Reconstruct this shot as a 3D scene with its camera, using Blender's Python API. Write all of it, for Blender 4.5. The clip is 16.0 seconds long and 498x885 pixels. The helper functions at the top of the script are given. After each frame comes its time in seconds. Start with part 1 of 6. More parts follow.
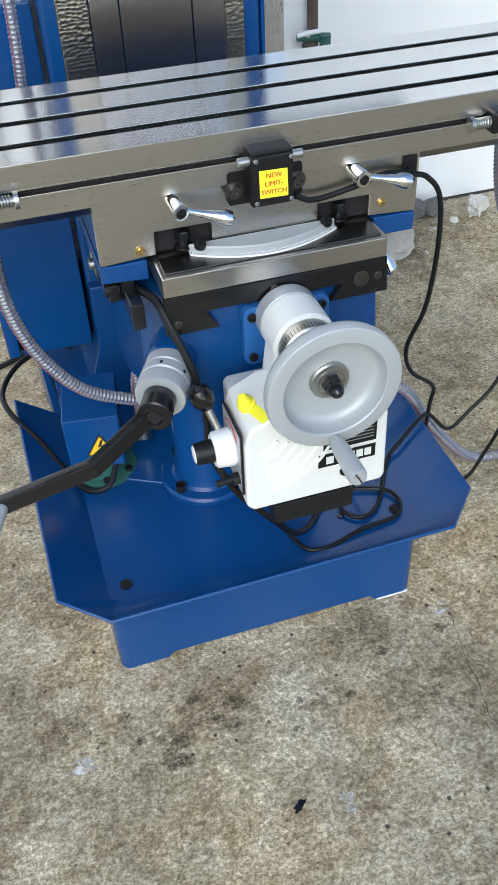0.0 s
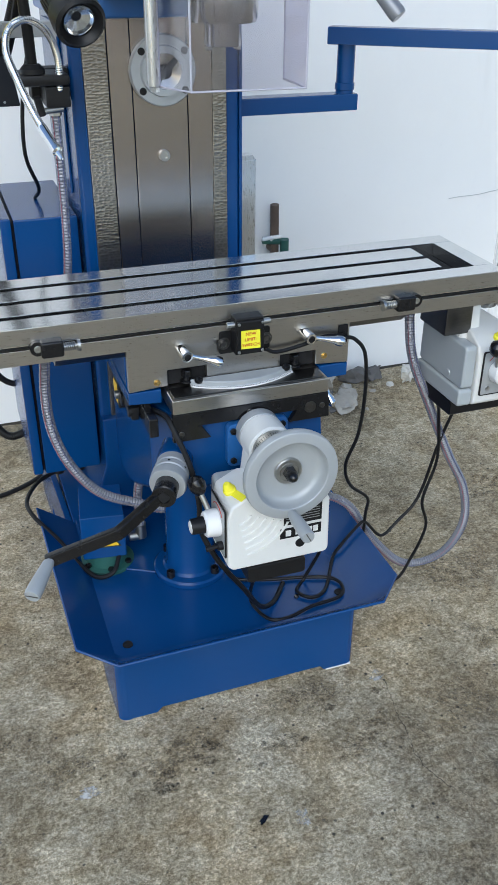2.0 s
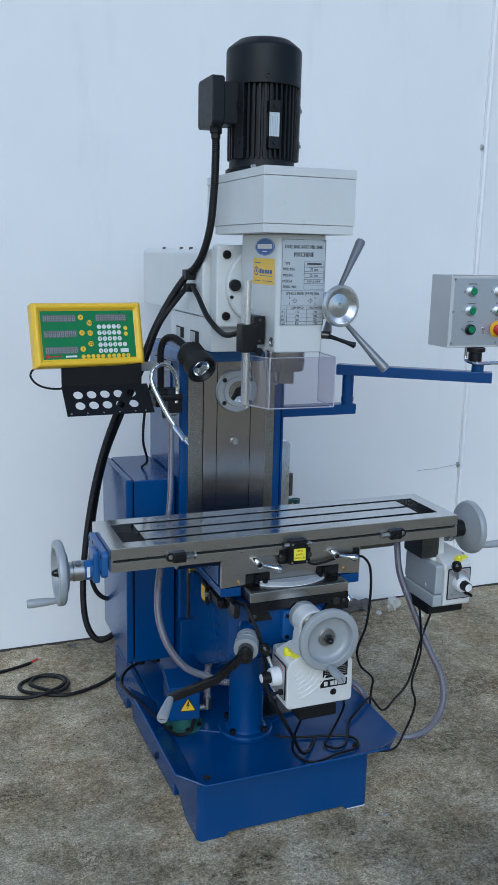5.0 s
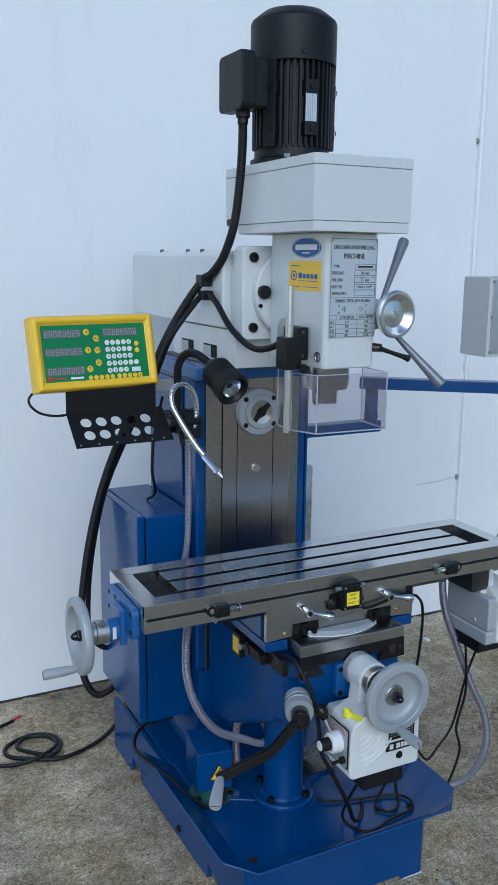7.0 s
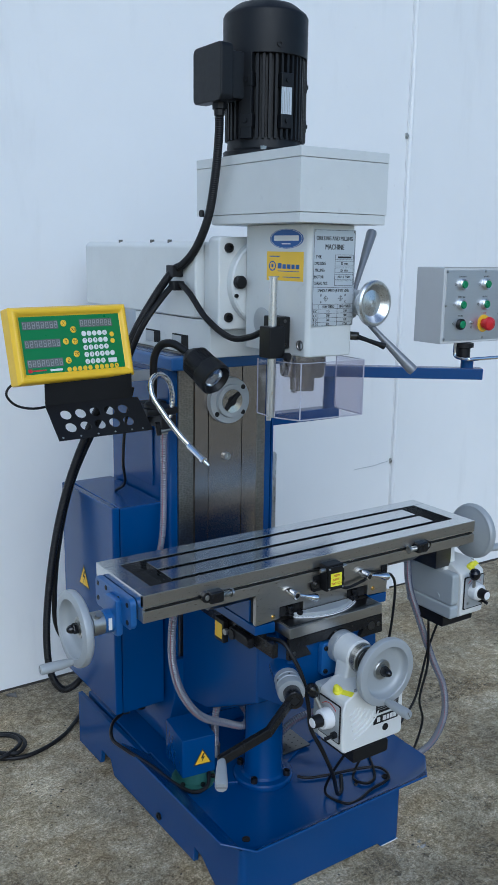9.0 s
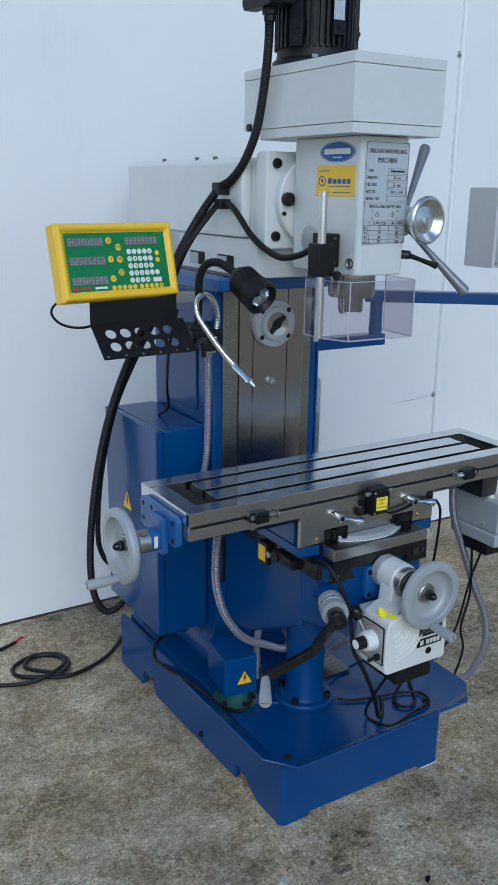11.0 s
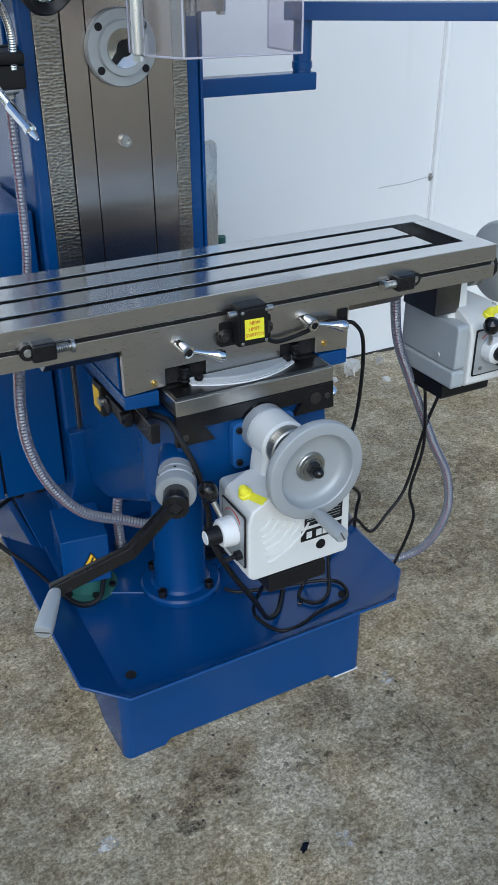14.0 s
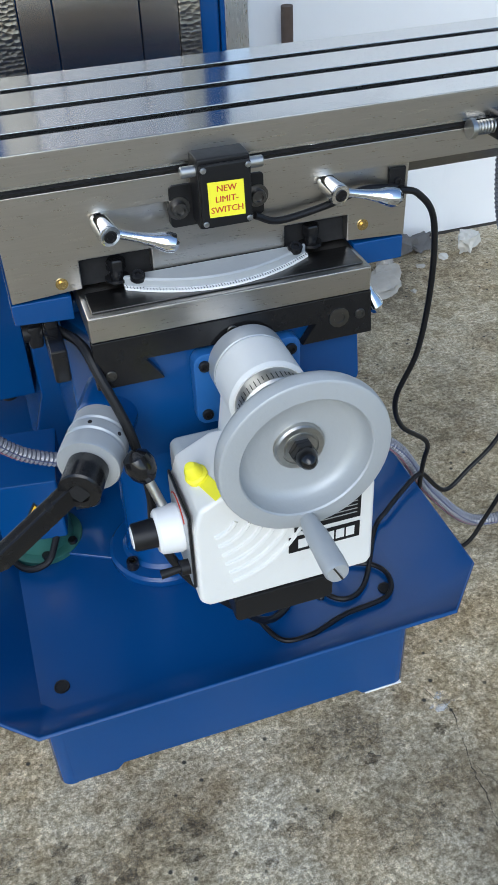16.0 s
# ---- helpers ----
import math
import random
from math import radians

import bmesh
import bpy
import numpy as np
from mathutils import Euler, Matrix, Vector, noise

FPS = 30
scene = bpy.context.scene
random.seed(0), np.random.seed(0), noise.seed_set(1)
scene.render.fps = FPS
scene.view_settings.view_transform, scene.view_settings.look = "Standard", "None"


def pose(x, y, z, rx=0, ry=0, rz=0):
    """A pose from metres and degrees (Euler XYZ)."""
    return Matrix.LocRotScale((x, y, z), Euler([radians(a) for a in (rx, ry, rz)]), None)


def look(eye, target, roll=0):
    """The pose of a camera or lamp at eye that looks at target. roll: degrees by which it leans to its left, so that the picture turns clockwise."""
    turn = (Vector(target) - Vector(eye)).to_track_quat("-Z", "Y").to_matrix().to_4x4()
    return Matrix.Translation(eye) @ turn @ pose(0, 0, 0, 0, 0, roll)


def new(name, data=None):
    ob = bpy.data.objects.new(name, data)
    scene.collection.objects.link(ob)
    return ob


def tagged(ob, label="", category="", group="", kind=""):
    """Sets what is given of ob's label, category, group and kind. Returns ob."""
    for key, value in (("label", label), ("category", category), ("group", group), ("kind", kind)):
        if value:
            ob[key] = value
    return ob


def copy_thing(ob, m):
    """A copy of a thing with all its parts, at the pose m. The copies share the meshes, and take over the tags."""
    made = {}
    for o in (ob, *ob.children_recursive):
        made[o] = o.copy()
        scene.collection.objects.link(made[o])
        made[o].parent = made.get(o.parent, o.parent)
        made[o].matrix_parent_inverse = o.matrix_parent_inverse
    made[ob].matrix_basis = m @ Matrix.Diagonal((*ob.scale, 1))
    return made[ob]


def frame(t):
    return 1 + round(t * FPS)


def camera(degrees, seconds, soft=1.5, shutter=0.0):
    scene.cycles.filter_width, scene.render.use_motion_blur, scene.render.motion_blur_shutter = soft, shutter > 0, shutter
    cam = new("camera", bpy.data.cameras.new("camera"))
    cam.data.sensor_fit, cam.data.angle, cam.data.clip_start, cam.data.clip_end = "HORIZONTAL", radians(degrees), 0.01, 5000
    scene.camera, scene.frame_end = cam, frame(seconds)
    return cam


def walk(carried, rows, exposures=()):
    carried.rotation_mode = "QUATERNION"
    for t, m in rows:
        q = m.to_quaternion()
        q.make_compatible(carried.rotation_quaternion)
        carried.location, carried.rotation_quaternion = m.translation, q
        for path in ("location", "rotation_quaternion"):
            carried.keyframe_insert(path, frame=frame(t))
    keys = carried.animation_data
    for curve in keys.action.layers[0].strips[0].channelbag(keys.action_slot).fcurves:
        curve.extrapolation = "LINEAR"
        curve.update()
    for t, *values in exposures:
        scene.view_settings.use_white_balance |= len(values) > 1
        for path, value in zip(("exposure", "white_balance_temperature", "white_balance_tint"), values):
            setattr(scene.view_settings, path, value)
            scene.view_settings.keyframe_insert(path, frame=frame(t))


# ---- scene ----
cam = camera(32.1, 16.0)
PATH = [
    (0, (-0.293, -0.852, 1.201), (0.116, 0.596, -0.116), -2.7),
    (0.5, (-0.253, -0.942, 1.237), (0.113, 0.573, -0.017), -2.1),
    (1, (-0.273, -1.01, 1.264), (0.121, 0.548, 0.073), -1.8),
    (1.5, (-0.354, -1.113, 1.291), (0.133, 0.469, 0.168), -0.7),
    (2, (-0.451, -1.236, 1.348), (0.128, 0.399, 0.352), 0.3),
    (2.5, (-0.506, -1.395, 1.412), (0.11, 0.319, 0.587), 0.9),
    (3, (-0.579, -1.612, 1.48), (0.059, 0.167, 0.825), 1.6),
    (3.5, (-0.693, -1.751, 1.531), (0.001, 0.056, 1.027), 1.6),
    (4, (-0.849, -1.893, 1.553), (-0.123, -0.08, 1.12), 1.2),
    (4.5, (-0.91, -1.948, 1.553), (-0.196, -0.125, 1.145), 1.3),
    (4.7, (-0.914, -1.96, 1.546), (-0.209, -0.135, 1.131), 1.3),
    (6.8, (-1.017, -1.574, 1.562), (-0.195, 0.189, 1.098), 0.8),
    (7, (-1.06, -1.545, 1.541), (-0.187, 0.206, 1.126), 0.7),
    (7.5, (-1.206, -1.471, 1.559), (-0.199, 0.218, 1.19), 0.2),
    (8, (-1.269, -1.457, 1.561), (-0.209, 0.2, 1.199), 0.5),
    (8.2, (-1.268, -1.464, 1.56), (-0.195, 0.183, 1.191), 0.7),
    (10.3, (-1.262, -1.468, 1.496), (-0.175, 0.125, 0.967), 1.5),
    (10.5, (-1.275, -1.452, 1.494), (-0.233, 0.169, 0.961), 1.3),
    (11, (-1.28, -1.444, 1.484), (-0.274, 0.191, 0.923), 0.9),
    (11.5, (-1.192, -1.473, 1.463), (-0.149, 0.135, 0.889), 1.0),
    (12, (-1.057, -1.495, 1.444), (-0.043, 0.131, 0.871), 1.2),
    (12.5, (-0.951, -1.505, 1.423), (0.027, 0.125, 0.801), 1.6),
    (13, (-0.883, -1.454, 1.389), (0.066, 0.154, 0.674), 1.6),
    (13.5, (-0.747, -1.251, 1.316), (0.172, 0.314, 0.478), 1.0),
    (14, (-0.595, -1.076, 1.271), (0.221, 0.471, 0.301), -0.3),
    (14.5, (-0.42, -1.01, 1.251), (0.236, 0.564, 0.206), -0.6),
    (15, (-0.31, -0.926, 1.203), (0.236, 0.653, 0.104), -1.1),
    (15.5, (-0.235, -0.775, 1.133), (0.27, 0.77, -0.032), -1.9),
    (16, (-0.207, -0.686, 1.087), (0.249, 0.812, -0.157), -2.4),
]
EXPOSURES = [(0.0, 0.70, 5950, 6), (1.5, 0.56, 5850, 6), (2.5, -0.02, 5500, 5), (3.5, -0.27, 5200, 5), (4.5, -0.34, 5200, 5), (7.0, -0.28, 5150, 5), (8.0, -0.28, 5150, 5), (10.5, -0.3, 5250, 5), (12.5, -0.25, 5300, 5),
             (13.5, -0.10, 5400, 5), (14.0, 0.05, 5500, 5.5), (14.5, 0.42, 5650, 6), (14.7, 0.66, 5650, 6), (15.0, 0.98, 5680, 6), (15.3, 0.74, 5680, 6), (15.6, 0.50, 5650, 6), (16.0, 0.44, 5650, 6)]
walk(cam, [(t, look(eye, target, roll)) for t, eye, target, roll in PATH],
     exposures=EXPOSURES)

# ---- light ----
SUN_EL, SUN_AZ = 34.0, 205.0
world = bpy.data.worlds.new("world")
scene.world = world
world.use_nodes = True
_wn = world.node_tree.nodes
_sky = _wn.new("ShaderNodeTexSky")
_sky.sky_type = "NISHITA"
_sky.sun_disc = False
_sky.sun_elevation = radians(SUN_EL)
_sky.sun_rotation = radians(SUN_AZ)
_sky.air_density, _sky.dust_density, _sky.ozone_density = 1.0, 1.2, 1.0
world.node_tree.links.new(_sky.outputs["Color"], _wn["Background"].inputs["Color"])
_wn["Background"].inputs["Strength"].default_value = 0.14
sun = new("sun", bpy.data.lights.new("sun", "SUN"))
sun.data.energy, sun.data.angle, sun.data.color = 1.3, radians(50), (1.0, 0.96, 0.9)
_az, _el = radians(SUN_AZ), radians(SUN_EL)
sun.matrix_world = look((math.sin(_az) * math.cos(_el) * 20, math.cos(_az) * math.cos(_el) * 20, math.sin(_el) * 20), (0, 0, 0))

# ---- mesh helpers ----
ORG = {}


def thing(name, at, label, category, group="", kind=""):
    ob = new(name)
    ob.empty_display_size = 0.05
    ob.location = at
    ORG[ob.name] = Vector(at)
    return tagged(ob, label, category, group, kind)


def link_mesh(name, bm, mat, smooth=True):
    bmesh.ops.recalc_face_normals(bm, faces=bm.faces)
    me = bpy.data.meshes.new(name)
    bm.to_mesh(me)
    bm.free()
    for m in (mat if isinstance(mat, (list, tuple)) else [mat]):
        me.materials.append(m)
    if smooth:
        me.shade_smooth()
        me.set_sharp_from_angle(angle=radians(34))
    return me


def even_normals(ob):
    """Keeps large flat faces flat between small rounded edges."""
    if len(ob.data.polygons) < 3000:
        w = ob.modifiers.new("even_normals", "WEIGHTED_NORMAL")
        w.keep_sharp, w.weight, w.mode = True, 80, "FACE_AREA"


def part(name, bm, mat, parent, label="", smooth=True):
    """One mesh under a thing or a part; bm is in world coordinates."""
    o = ORG[parent.name]
    bmesh.ops.translate(bm, verts=bm.verts, vec=-o)
    ob = new(name, link_mesh(name, bm, mat, smooth))
    ob.parent = parent
    ORG[ob.name] = o
    even_normals(ob)
    return tagged(ob, label)


def solo(name, bm, mat, label="", category="", group="", kind="", smooth=True):
    """One mesh that is a whole thing, or a piece of the setting."""
    xs = [v.co for v in bm.verts]
    lo = Vector((min(c.x for c in xs), min(c.y for c in xs), min(c.z for c in xs)))
    hi = Vector((max(c.x for c in xs), max(c.y for c in xs), max(c.z for c in xs)))
    at = Vector(((lo.x + hi.x) / 2, (lo.y + hi.y) / 2, lo.z))
    bmesh.ops.translate(bm, verts=bm.verts, vec=-at)
    ob = new(name, link_mesh(name, bm, mat, smooth))
    ob.location = at
    ORG[ob.name] = at
    even_normals(ob)
    return tagged(ob, label, category, group, kind)


def bevel(bm, w, seg=2, angle=30):
    if w > 0:
        es = [e for e in bm.edges if len(e.link_faces) == 2 and e.calc_face_angle(0) > radians(angle)]
        bmesh.ops.bevel(bm, geom=es, offset=w, segments=seg, affect="EDGES", profile=0.5, clamp_overlap=True)
    return bm


def box(x0, x1, y0, y1, z0, z1, bev=0.003, seg=2):
    bm = bmesh.new()
    bmesh.ops.create_cube(bm, size=1, matrix=Matrix.Translation(((x0 + x1) / 2, (y0 + y1) / 2, (z0 + z1) / 2)) @ Matrix.Diagonal((x1 - x0, y1 - y0, z1 - z0, 1)))
    return bevel(bm, bev, seg)


def join(*bms):
    out = bmesh.new()
    for b in bms:
        me = bpy.data.meshes.new("tmp")
        b.to_mesh(me)
        b.free()
        out.from_mesh(me)
        bpy.data.meshes.remove(me)
    return out


def moved(bm, m):
    bmesh.ops.transform(bm, matrix=m, verts=bm.verts)
    return bm


def frame_of(p, d):
    """A matrix whose z axis runs along d from p."""
    return Matrix.Translation(p) @ Vector(d).to_track_quat("Z", "Y").to_matrix().to_4x4()


def lathe(profile, p=(0, 0, 0), d=(0, 0, 1), seg=32):
    """Turned shape: profile of (radius, height) along d from p."""
    bm = bmesh.new()
    rings = []
    for r, h in profile:
        if r < 1e-6:
            rings.append([bm.verts.new((0, 0, h))])
        else:
            rings.append([bm.verts.new((r * math.cos(2 * math.pi * i / seg), r * math.sin(2 * math.pi * i / seg), h)) for i in range(seg)])
    for a, b in zip(rings, rings[1:]):
        for i in range(seg):
            j = (i + 1) % seg
            if len(a) == 1 and len(b) == 1:
                continue
            if len(a) == 1:
                bm.faces.new((a[0], b[i], b[j]))
            elif len(b) == 1:
                bm.faces.new((a[i], a[j], b[0]))
            else:
                bm.faces.new((a[i], a[j], b[j], b[i]))
    return moved(bm, frame_of(p, d))


def rod(p0, p1, r, r1=None, seg=20, edge=0.0):
    p0, p1 = Vector(p0), Vector(p1)
    L = (p1 - p0).length
    r1 = r if r1 is None else r1
    e = min(edge, L / 3, r / 2)
    prof = [(0, 0), (r - e, 0), (r, e), (r1, L - e), (r1 - e, L), (0, L)] if e else [(0, 0), (r, 0), (r1, L), (0, L)]
    return lathe(prof, p0, p1 - p0, seg)


def spline(points, n=8):
    """Smooth line through the points."""
    pts = [Vector(p) for p in points]
    ext = [pts[0] * 2 - pts[1]] + pts + [pts[-1] * 2 - pts[-2]]
    out = []
    for i in range(1, len(ext) - 2):
        a, b, c, d = ext[i - 1:i + 3]
        for k in range(n):
            t = k / n
            out.append(0.5 * ((2 * b) + (c - a) * t + (2 * a - 5 * b + 4 * c - d) * t * t + (3 * b - a - 3 * c + d) * t ** 3))
    return out + [pts[-1]]


def tube(points, r, seg=10, n=8, rib=0.0, pitch=0.006, caps=True):
    """A round cable or hose through the points; rib makes it corrugated at that pitch."""
    line = spline(points, n) if n else [Vector(p) for p in points]
    if rib:
        dense, acc = [], 0.0
        total = sum((b - a).length for a, b in zip(line, line[1:]))
        count = max(4, int(total / (pitch / 2)))
        step, i, walked = total / count, 0, 0.0
        for k in range(count + 1):
            want = k * step
            while i < len(line) - 2 and walked + (line[i + 1] - line[i]).length < want:
                walked += (line[i + 1] - line[i]).length
                i += 1
            L = (line[i + 1] - line[i]).length
            dense.append(line[i].lerp(line[i + 1], min(1, max(0, (want - walked) / max(L, 1e-9)))))
        line = dense
    bm = bmesh.new()
    up = Vector((0.3, 0.2, 0.93))
    rings = []
    side = None
    for i, p in enumerate(line):
        d = (line[min(i + 1, len(line) - 1)] - line[max(i - 1, 0)]).normalized()
        side = (up.cross(d) if side is None else side - d * side.dot(d)).normalized()
        o = d.cross(side)
        rr = r + (rib if (rib and i % 2) else 0.0)
        rings.append([bm.verts.new(p + (side * math.cos(2 * math.pi * k / seg) + o * math.sin(2 * math.pi * k / seg)) * rr) for k in range(seg)])
    for a, b in zip(rings, rings[1:]):
        for k in range(seg):
            j = (k + 1) % seg
            bm.faces.new((a[k], a[j], b[j], b[k]))
    if caps:
        bm.faces.new(rings[0][::-1])
        bm.faces.new(rings[-1])
    return bm


def prism(poly, axis, lo, hi, bev=0.0, seg=2):
    """A 2D outline pushed along an axis: x takes (y, z), y takes (x, z), z takes (x, y)."""
    put = {"x": lambda a, b, c: (c, a, b), "y": lambda a, b, c: (a, c, b), "z": lambda a, b, c: (a, b, c)}[axis]
    bm = bmesh.new()
    A = [bm.verts.new(put(a, b, lo)) for a, b in poly]
    B = [bm.verts.new(put(a, b, hi)) for a, b in poly]
    bm.faces.new(A)
    bm.faces.new(B[::-1])
    for i in range(len(poly)):
        j = (i + 1) % len(poly)
        bm.faces.new((A[j], A[i], B[i], B[j]))
    bmesh.ops.recalc_face_normals(bm, faces=bm.faces)
    return bevel(bm, bev, seg)


def rounded(x0, x1, y0, y1, r, n=5):
    """Outline of a rectangle with round corners."""
    out = []
    for cx, cy, a0 in ((x1 - r, y1 - r, 0), (x0 + r, y1 - r, 90), (x0 + r, y0 + r, 180), (x1 - r, y0 + r, 270)):
        for k in range(n + 1):
            a = radians(a0 + 90 * k / n)
            out.append((cx + r * math.cos(a), cy + r * math.sin(a)))
    return out


def ball(p, r, sz=(1, 1, 1), sub=2):
    bm = bmesh.new()
    bmesh.ops.create_icosphere(bm, subdivisions=sub, radius=r, matrix=Matrix.Translation(p) @ Matrix.Diagonal((*sz, 1)))
    return bm


def socket_screw(p, d, r=0.007, h=0.006):
    """Cap screw with a hexagon socket, head outward along d."""
    return lathe([(0, h * 0.35), (r * 0.5, h * 0.35), (r * 0.55, h), (r * 0.92, h), (r, h * 0.85), (r, -0.004), (0, -0.004)], p, d, 12)


def lettering(lines, m, bold=0.0, squeeze=1.0):
    """Flat letters from (text, x, y, size) in the plane of m, joined."""
    out = bmesh.new()
    for text, x, y, size in lines:
        cu = bpy.data.curves.new("lettering", "FONT")
        cu.body, cu.size, cu.align_x, cu.align_y = text, size, "CENTER", "CENTER"
        cu.extrude, cu.resolution_u, cu.offset = 0.0001, 2, 0.0
        ob = bpy.data.objects.new("lettering", cu)
        scene.collection.objects.link(ob)
        me = bpy.data.meshes.new_from_object(ob.evaluated_get(bpy.context.evaluated_depsgraph_get()))
        me.transform(m @ Matrix.Translation((x - bold * size, y, 0)) @ Matrix.Diagonal((squeeze, 1, 1, 1)))
        out.from_mesh(me)
        if bold:
            # a second, shifted stroke thickens the thin letters
            me.transform(m @ Matrix.Translation((2 * bold * size, 0.2 * bold * size, 0.00005)) @ m.inverted())
            out.from_mesh(me)
        bpy.data.meshes.remove(me)
        bpy.data.objects.remove(ob)
        bpy.data.curves.remove(cu)
    return out


def bars(rects, m, h=0.0003):
    """Flat bars (x0, x1, y0, y1) in the plane of m, joined."""
    return join(*[moved(box(a, b, c, d, 0, h, 0), m) for a, b, c, d in rects])


# ---- materials ----
def material(name):
    m = bpy.data.materials.new(name)
    m.use_nodes = True
    nt = m.node_tree
    return m, nt, nt.nodes["Principled BSDF"]


def node(nt, kind, **kw):
    n = nt.nodes.new(kind)
    for k, v in kw.items():
        if k in n.inputs:
            n.inputs[k].default_value = v
    return n


def coords(nt, scale=(1, 1, 1)):
    tc = nt.nodes.new("ShaderNodeTexCoord")
    mp = nt.nodes.new("ShaderNodeMapping")
    mp.inputs["Scale"].default_value = scale
    nt.links.new(tc.outputs["Object"], mp.inputs["Vector"])
    return mp.outputs["Vector"]


def noise_tex(nt, vec, scale, detail=4, rough=0.55, lo=0.0, hi=1.0, to=(0.0, 1.0)):
    n = node(nt, "ShaderNodeTexNoise", Scale=scale, Detail=detail, Roughness=rough)
    nt.links.new(vec, n.inputs["Vector"])
    r = nt.nodes.new("ShaderNodeMapRange")
    for i, v in zip(("From Min", "From Max", "To Min", "To Max"), (lo, hi, *to)):
        r.inputs[i].default_value = v
    nt.links.new(n.outputs["Fac"], r.inputs["Value"])
    return r.outputs["Result"]


def mix(nt, fac, a, b, mode="MIX"):
    n = nt.nodes.new("ShaderNodeMix")
    n.data_type, n.blend_type = "RGBA", mode
    for sock, v in ((n.inputs[0], fac), (n.inputs[6], a), (n.inputs[7], b)):
        if hasattr(v, "links"):
            nt.links.new(v, sock)
        elif isinstance(v, (tuple, list)):
            sock.default_value = (*v, 1)
        else:
            sock.default_value = v
    return n.outputs[2]


def bump(nt, bsdf, height, strength, dist):
    b = node(nt, "ShaderNodeBump", Strength=strength, Distance=dist)
    nt.links.new(height, b.inputs["Height"])
    if bsdf.inputs["Normal"].links:
        nt.links.new(bsdf.inputs["Normal"].links[0].from_socket, b.inputs["Normal"])
    nt.links.new(b.outputs["Normal"], bsdf.inputs["Normal"])


def paint(name, col, rough=0.3, wear=0.12, grain=180.0, coat=0.0, relief=0.15, metal=0.0, dirt=None, spec=0.5, spots_to=0.45):
    """Painted, moulded or cast surface: broad shade changes, smudges in the gloss, fine relief."""
    m, nt, b = material(name)
    v = coords(nt)
    broad = noise_tex(nt, v, 7, 5, 0.6, 0.3, 0.7)
    fine = noise_tex(nt, v, 60, 4, 0.6, 0.3, 0.7)
    dark = tuple(c * (1 - wear * 1.6) for c in col) if dirt is None else dirt
    light = tuple(min(1, c * (1 + wear * 0.5)) for c in col)
    c1 = mix(nt, broad, tuple(c * (1 - wear) for c in col), light)
    spots = noise_tex(nt, v, 23, 6, 0.7, 0.6, 0.75, (0, spots_to))
    c2 = mix(nt, spots, c1, dark)
    nt.links.new(c2, b.inputs["Base Color"])
    r = nt.nodes.new("ShaderNodeMapRange")
    r.inputs["To Min"].default_value, r.inputs["To Max"].default_value = rough * 0.9, min(1, rough * 1.15)
    nt.links.new(fine, r.inputs["Value"])
    nt.links.new(r.outputs["Result"], b.inputs["Roughness"])
    b.inputs["Metallic"].default_value = metal
    b.inputs["Coat Weight"].default_value = coat
    b.inputs["Coat Roughness"].default_value = 0.2
    b.inputs["Specular IOR Level"].default_value = spec
    if relief:
        bump(nt, b, noise_tex(nt, v, grain, 2, 0.5), relief, 0.0008)
    return m


def brushed(name, col, rough, stretch=(2, 60, 60), streak=0.3, relief=0.08, stain=0.25, blotch=(0.35, 0.33, 0.30)):
    """Ground or milled metal: streaks along the cut, oil stains, scuffed gloss."""
    m, nt, b = material(name)
    v = coords(nt, stretch)
    w = coords(nt)
    lines = noise_tex(nt, v, 9, 5, 0.7, 0.25, 0.75)
    broad = noise_tex(nt, w, 9, 5, 0.65, 0.4, 0.75, (0, stain))
    c1 = mix(nt, lines, tuple(c * (1 - streak) for c in col), col)
    c2 = mix(nt, broad, c1, blotch)
    nt.links.new(c2, b.inputs["Base Color"])
    b.inputs["Metallic"].default_value = 1.0
    rg = noise_tex(nt, v, 14, 5, 0.7, 0.2, 0.8, (rough * 0.85, rough * 1.2))
    nt.links.new(rg, b.inputs["Roughness"])
    if relief > 0:
        bump(nt, b, lines, relief, 0.0004)
    return m


BLUE = paint("blue_enamel", (0.0065, 0.055, 0.195), 0.23, 0.02, 9, 0.12, 0.0, spec=0.4, spots_to=0.0)
BLUE_LT = paint("light_blue_enamel", (0.022, 0.105, 0.31), 0.35, 0.08, 150, 0.2, 0.05)
GREY_WHITE = paint("light_grey_enamel", (0.66, 0.68, 0.67), 0.33, 0.05, 220, 0.1, 0.1, dirt=(0.5, 0.51, 0.5))
# White housing's shaded back, with the shade put into a greyer paint.
BACK_SHADED = paint("shaded_housing_back", (0.40, 0.43, 0.44), 0.38, 0.05, 200, 0, 0.08)
CREAM = paint("white_moulded_housing", (0.71, 0.71, 0.68), 0.38, 0.04, 200, 0, 0.08, dirt=(0.62, 0.6, 0.54))
BLACK = paint("black_plastic", (0.009, 0.009, 0.010), 0.4, 0.25, 200, 0, 0.1, spec=0.3)
BLACK_GLOSS = paint("glossy_black_knob", (0.008, 0.008, 0.009), 0.15, 0.2, 60, 0, 0.02)
BLACK_IRON = paint("black_painted_iron", (0.009, 0.009, 0.010), 0.25, 0.3, 90, 0.15, 0.2, spec=0.35)
MOTOR = paint("dark_motor_enamel", (0.009, 0.010, 0.012), 0.45, 0.25, 120, 0, 0.15, spec=0.3)
RUBBER = paint("black_cable_rubber", (0.008, 0.008, 0.009), 0.42, 0.3, 160, 0, 0.06, spec=0.3)
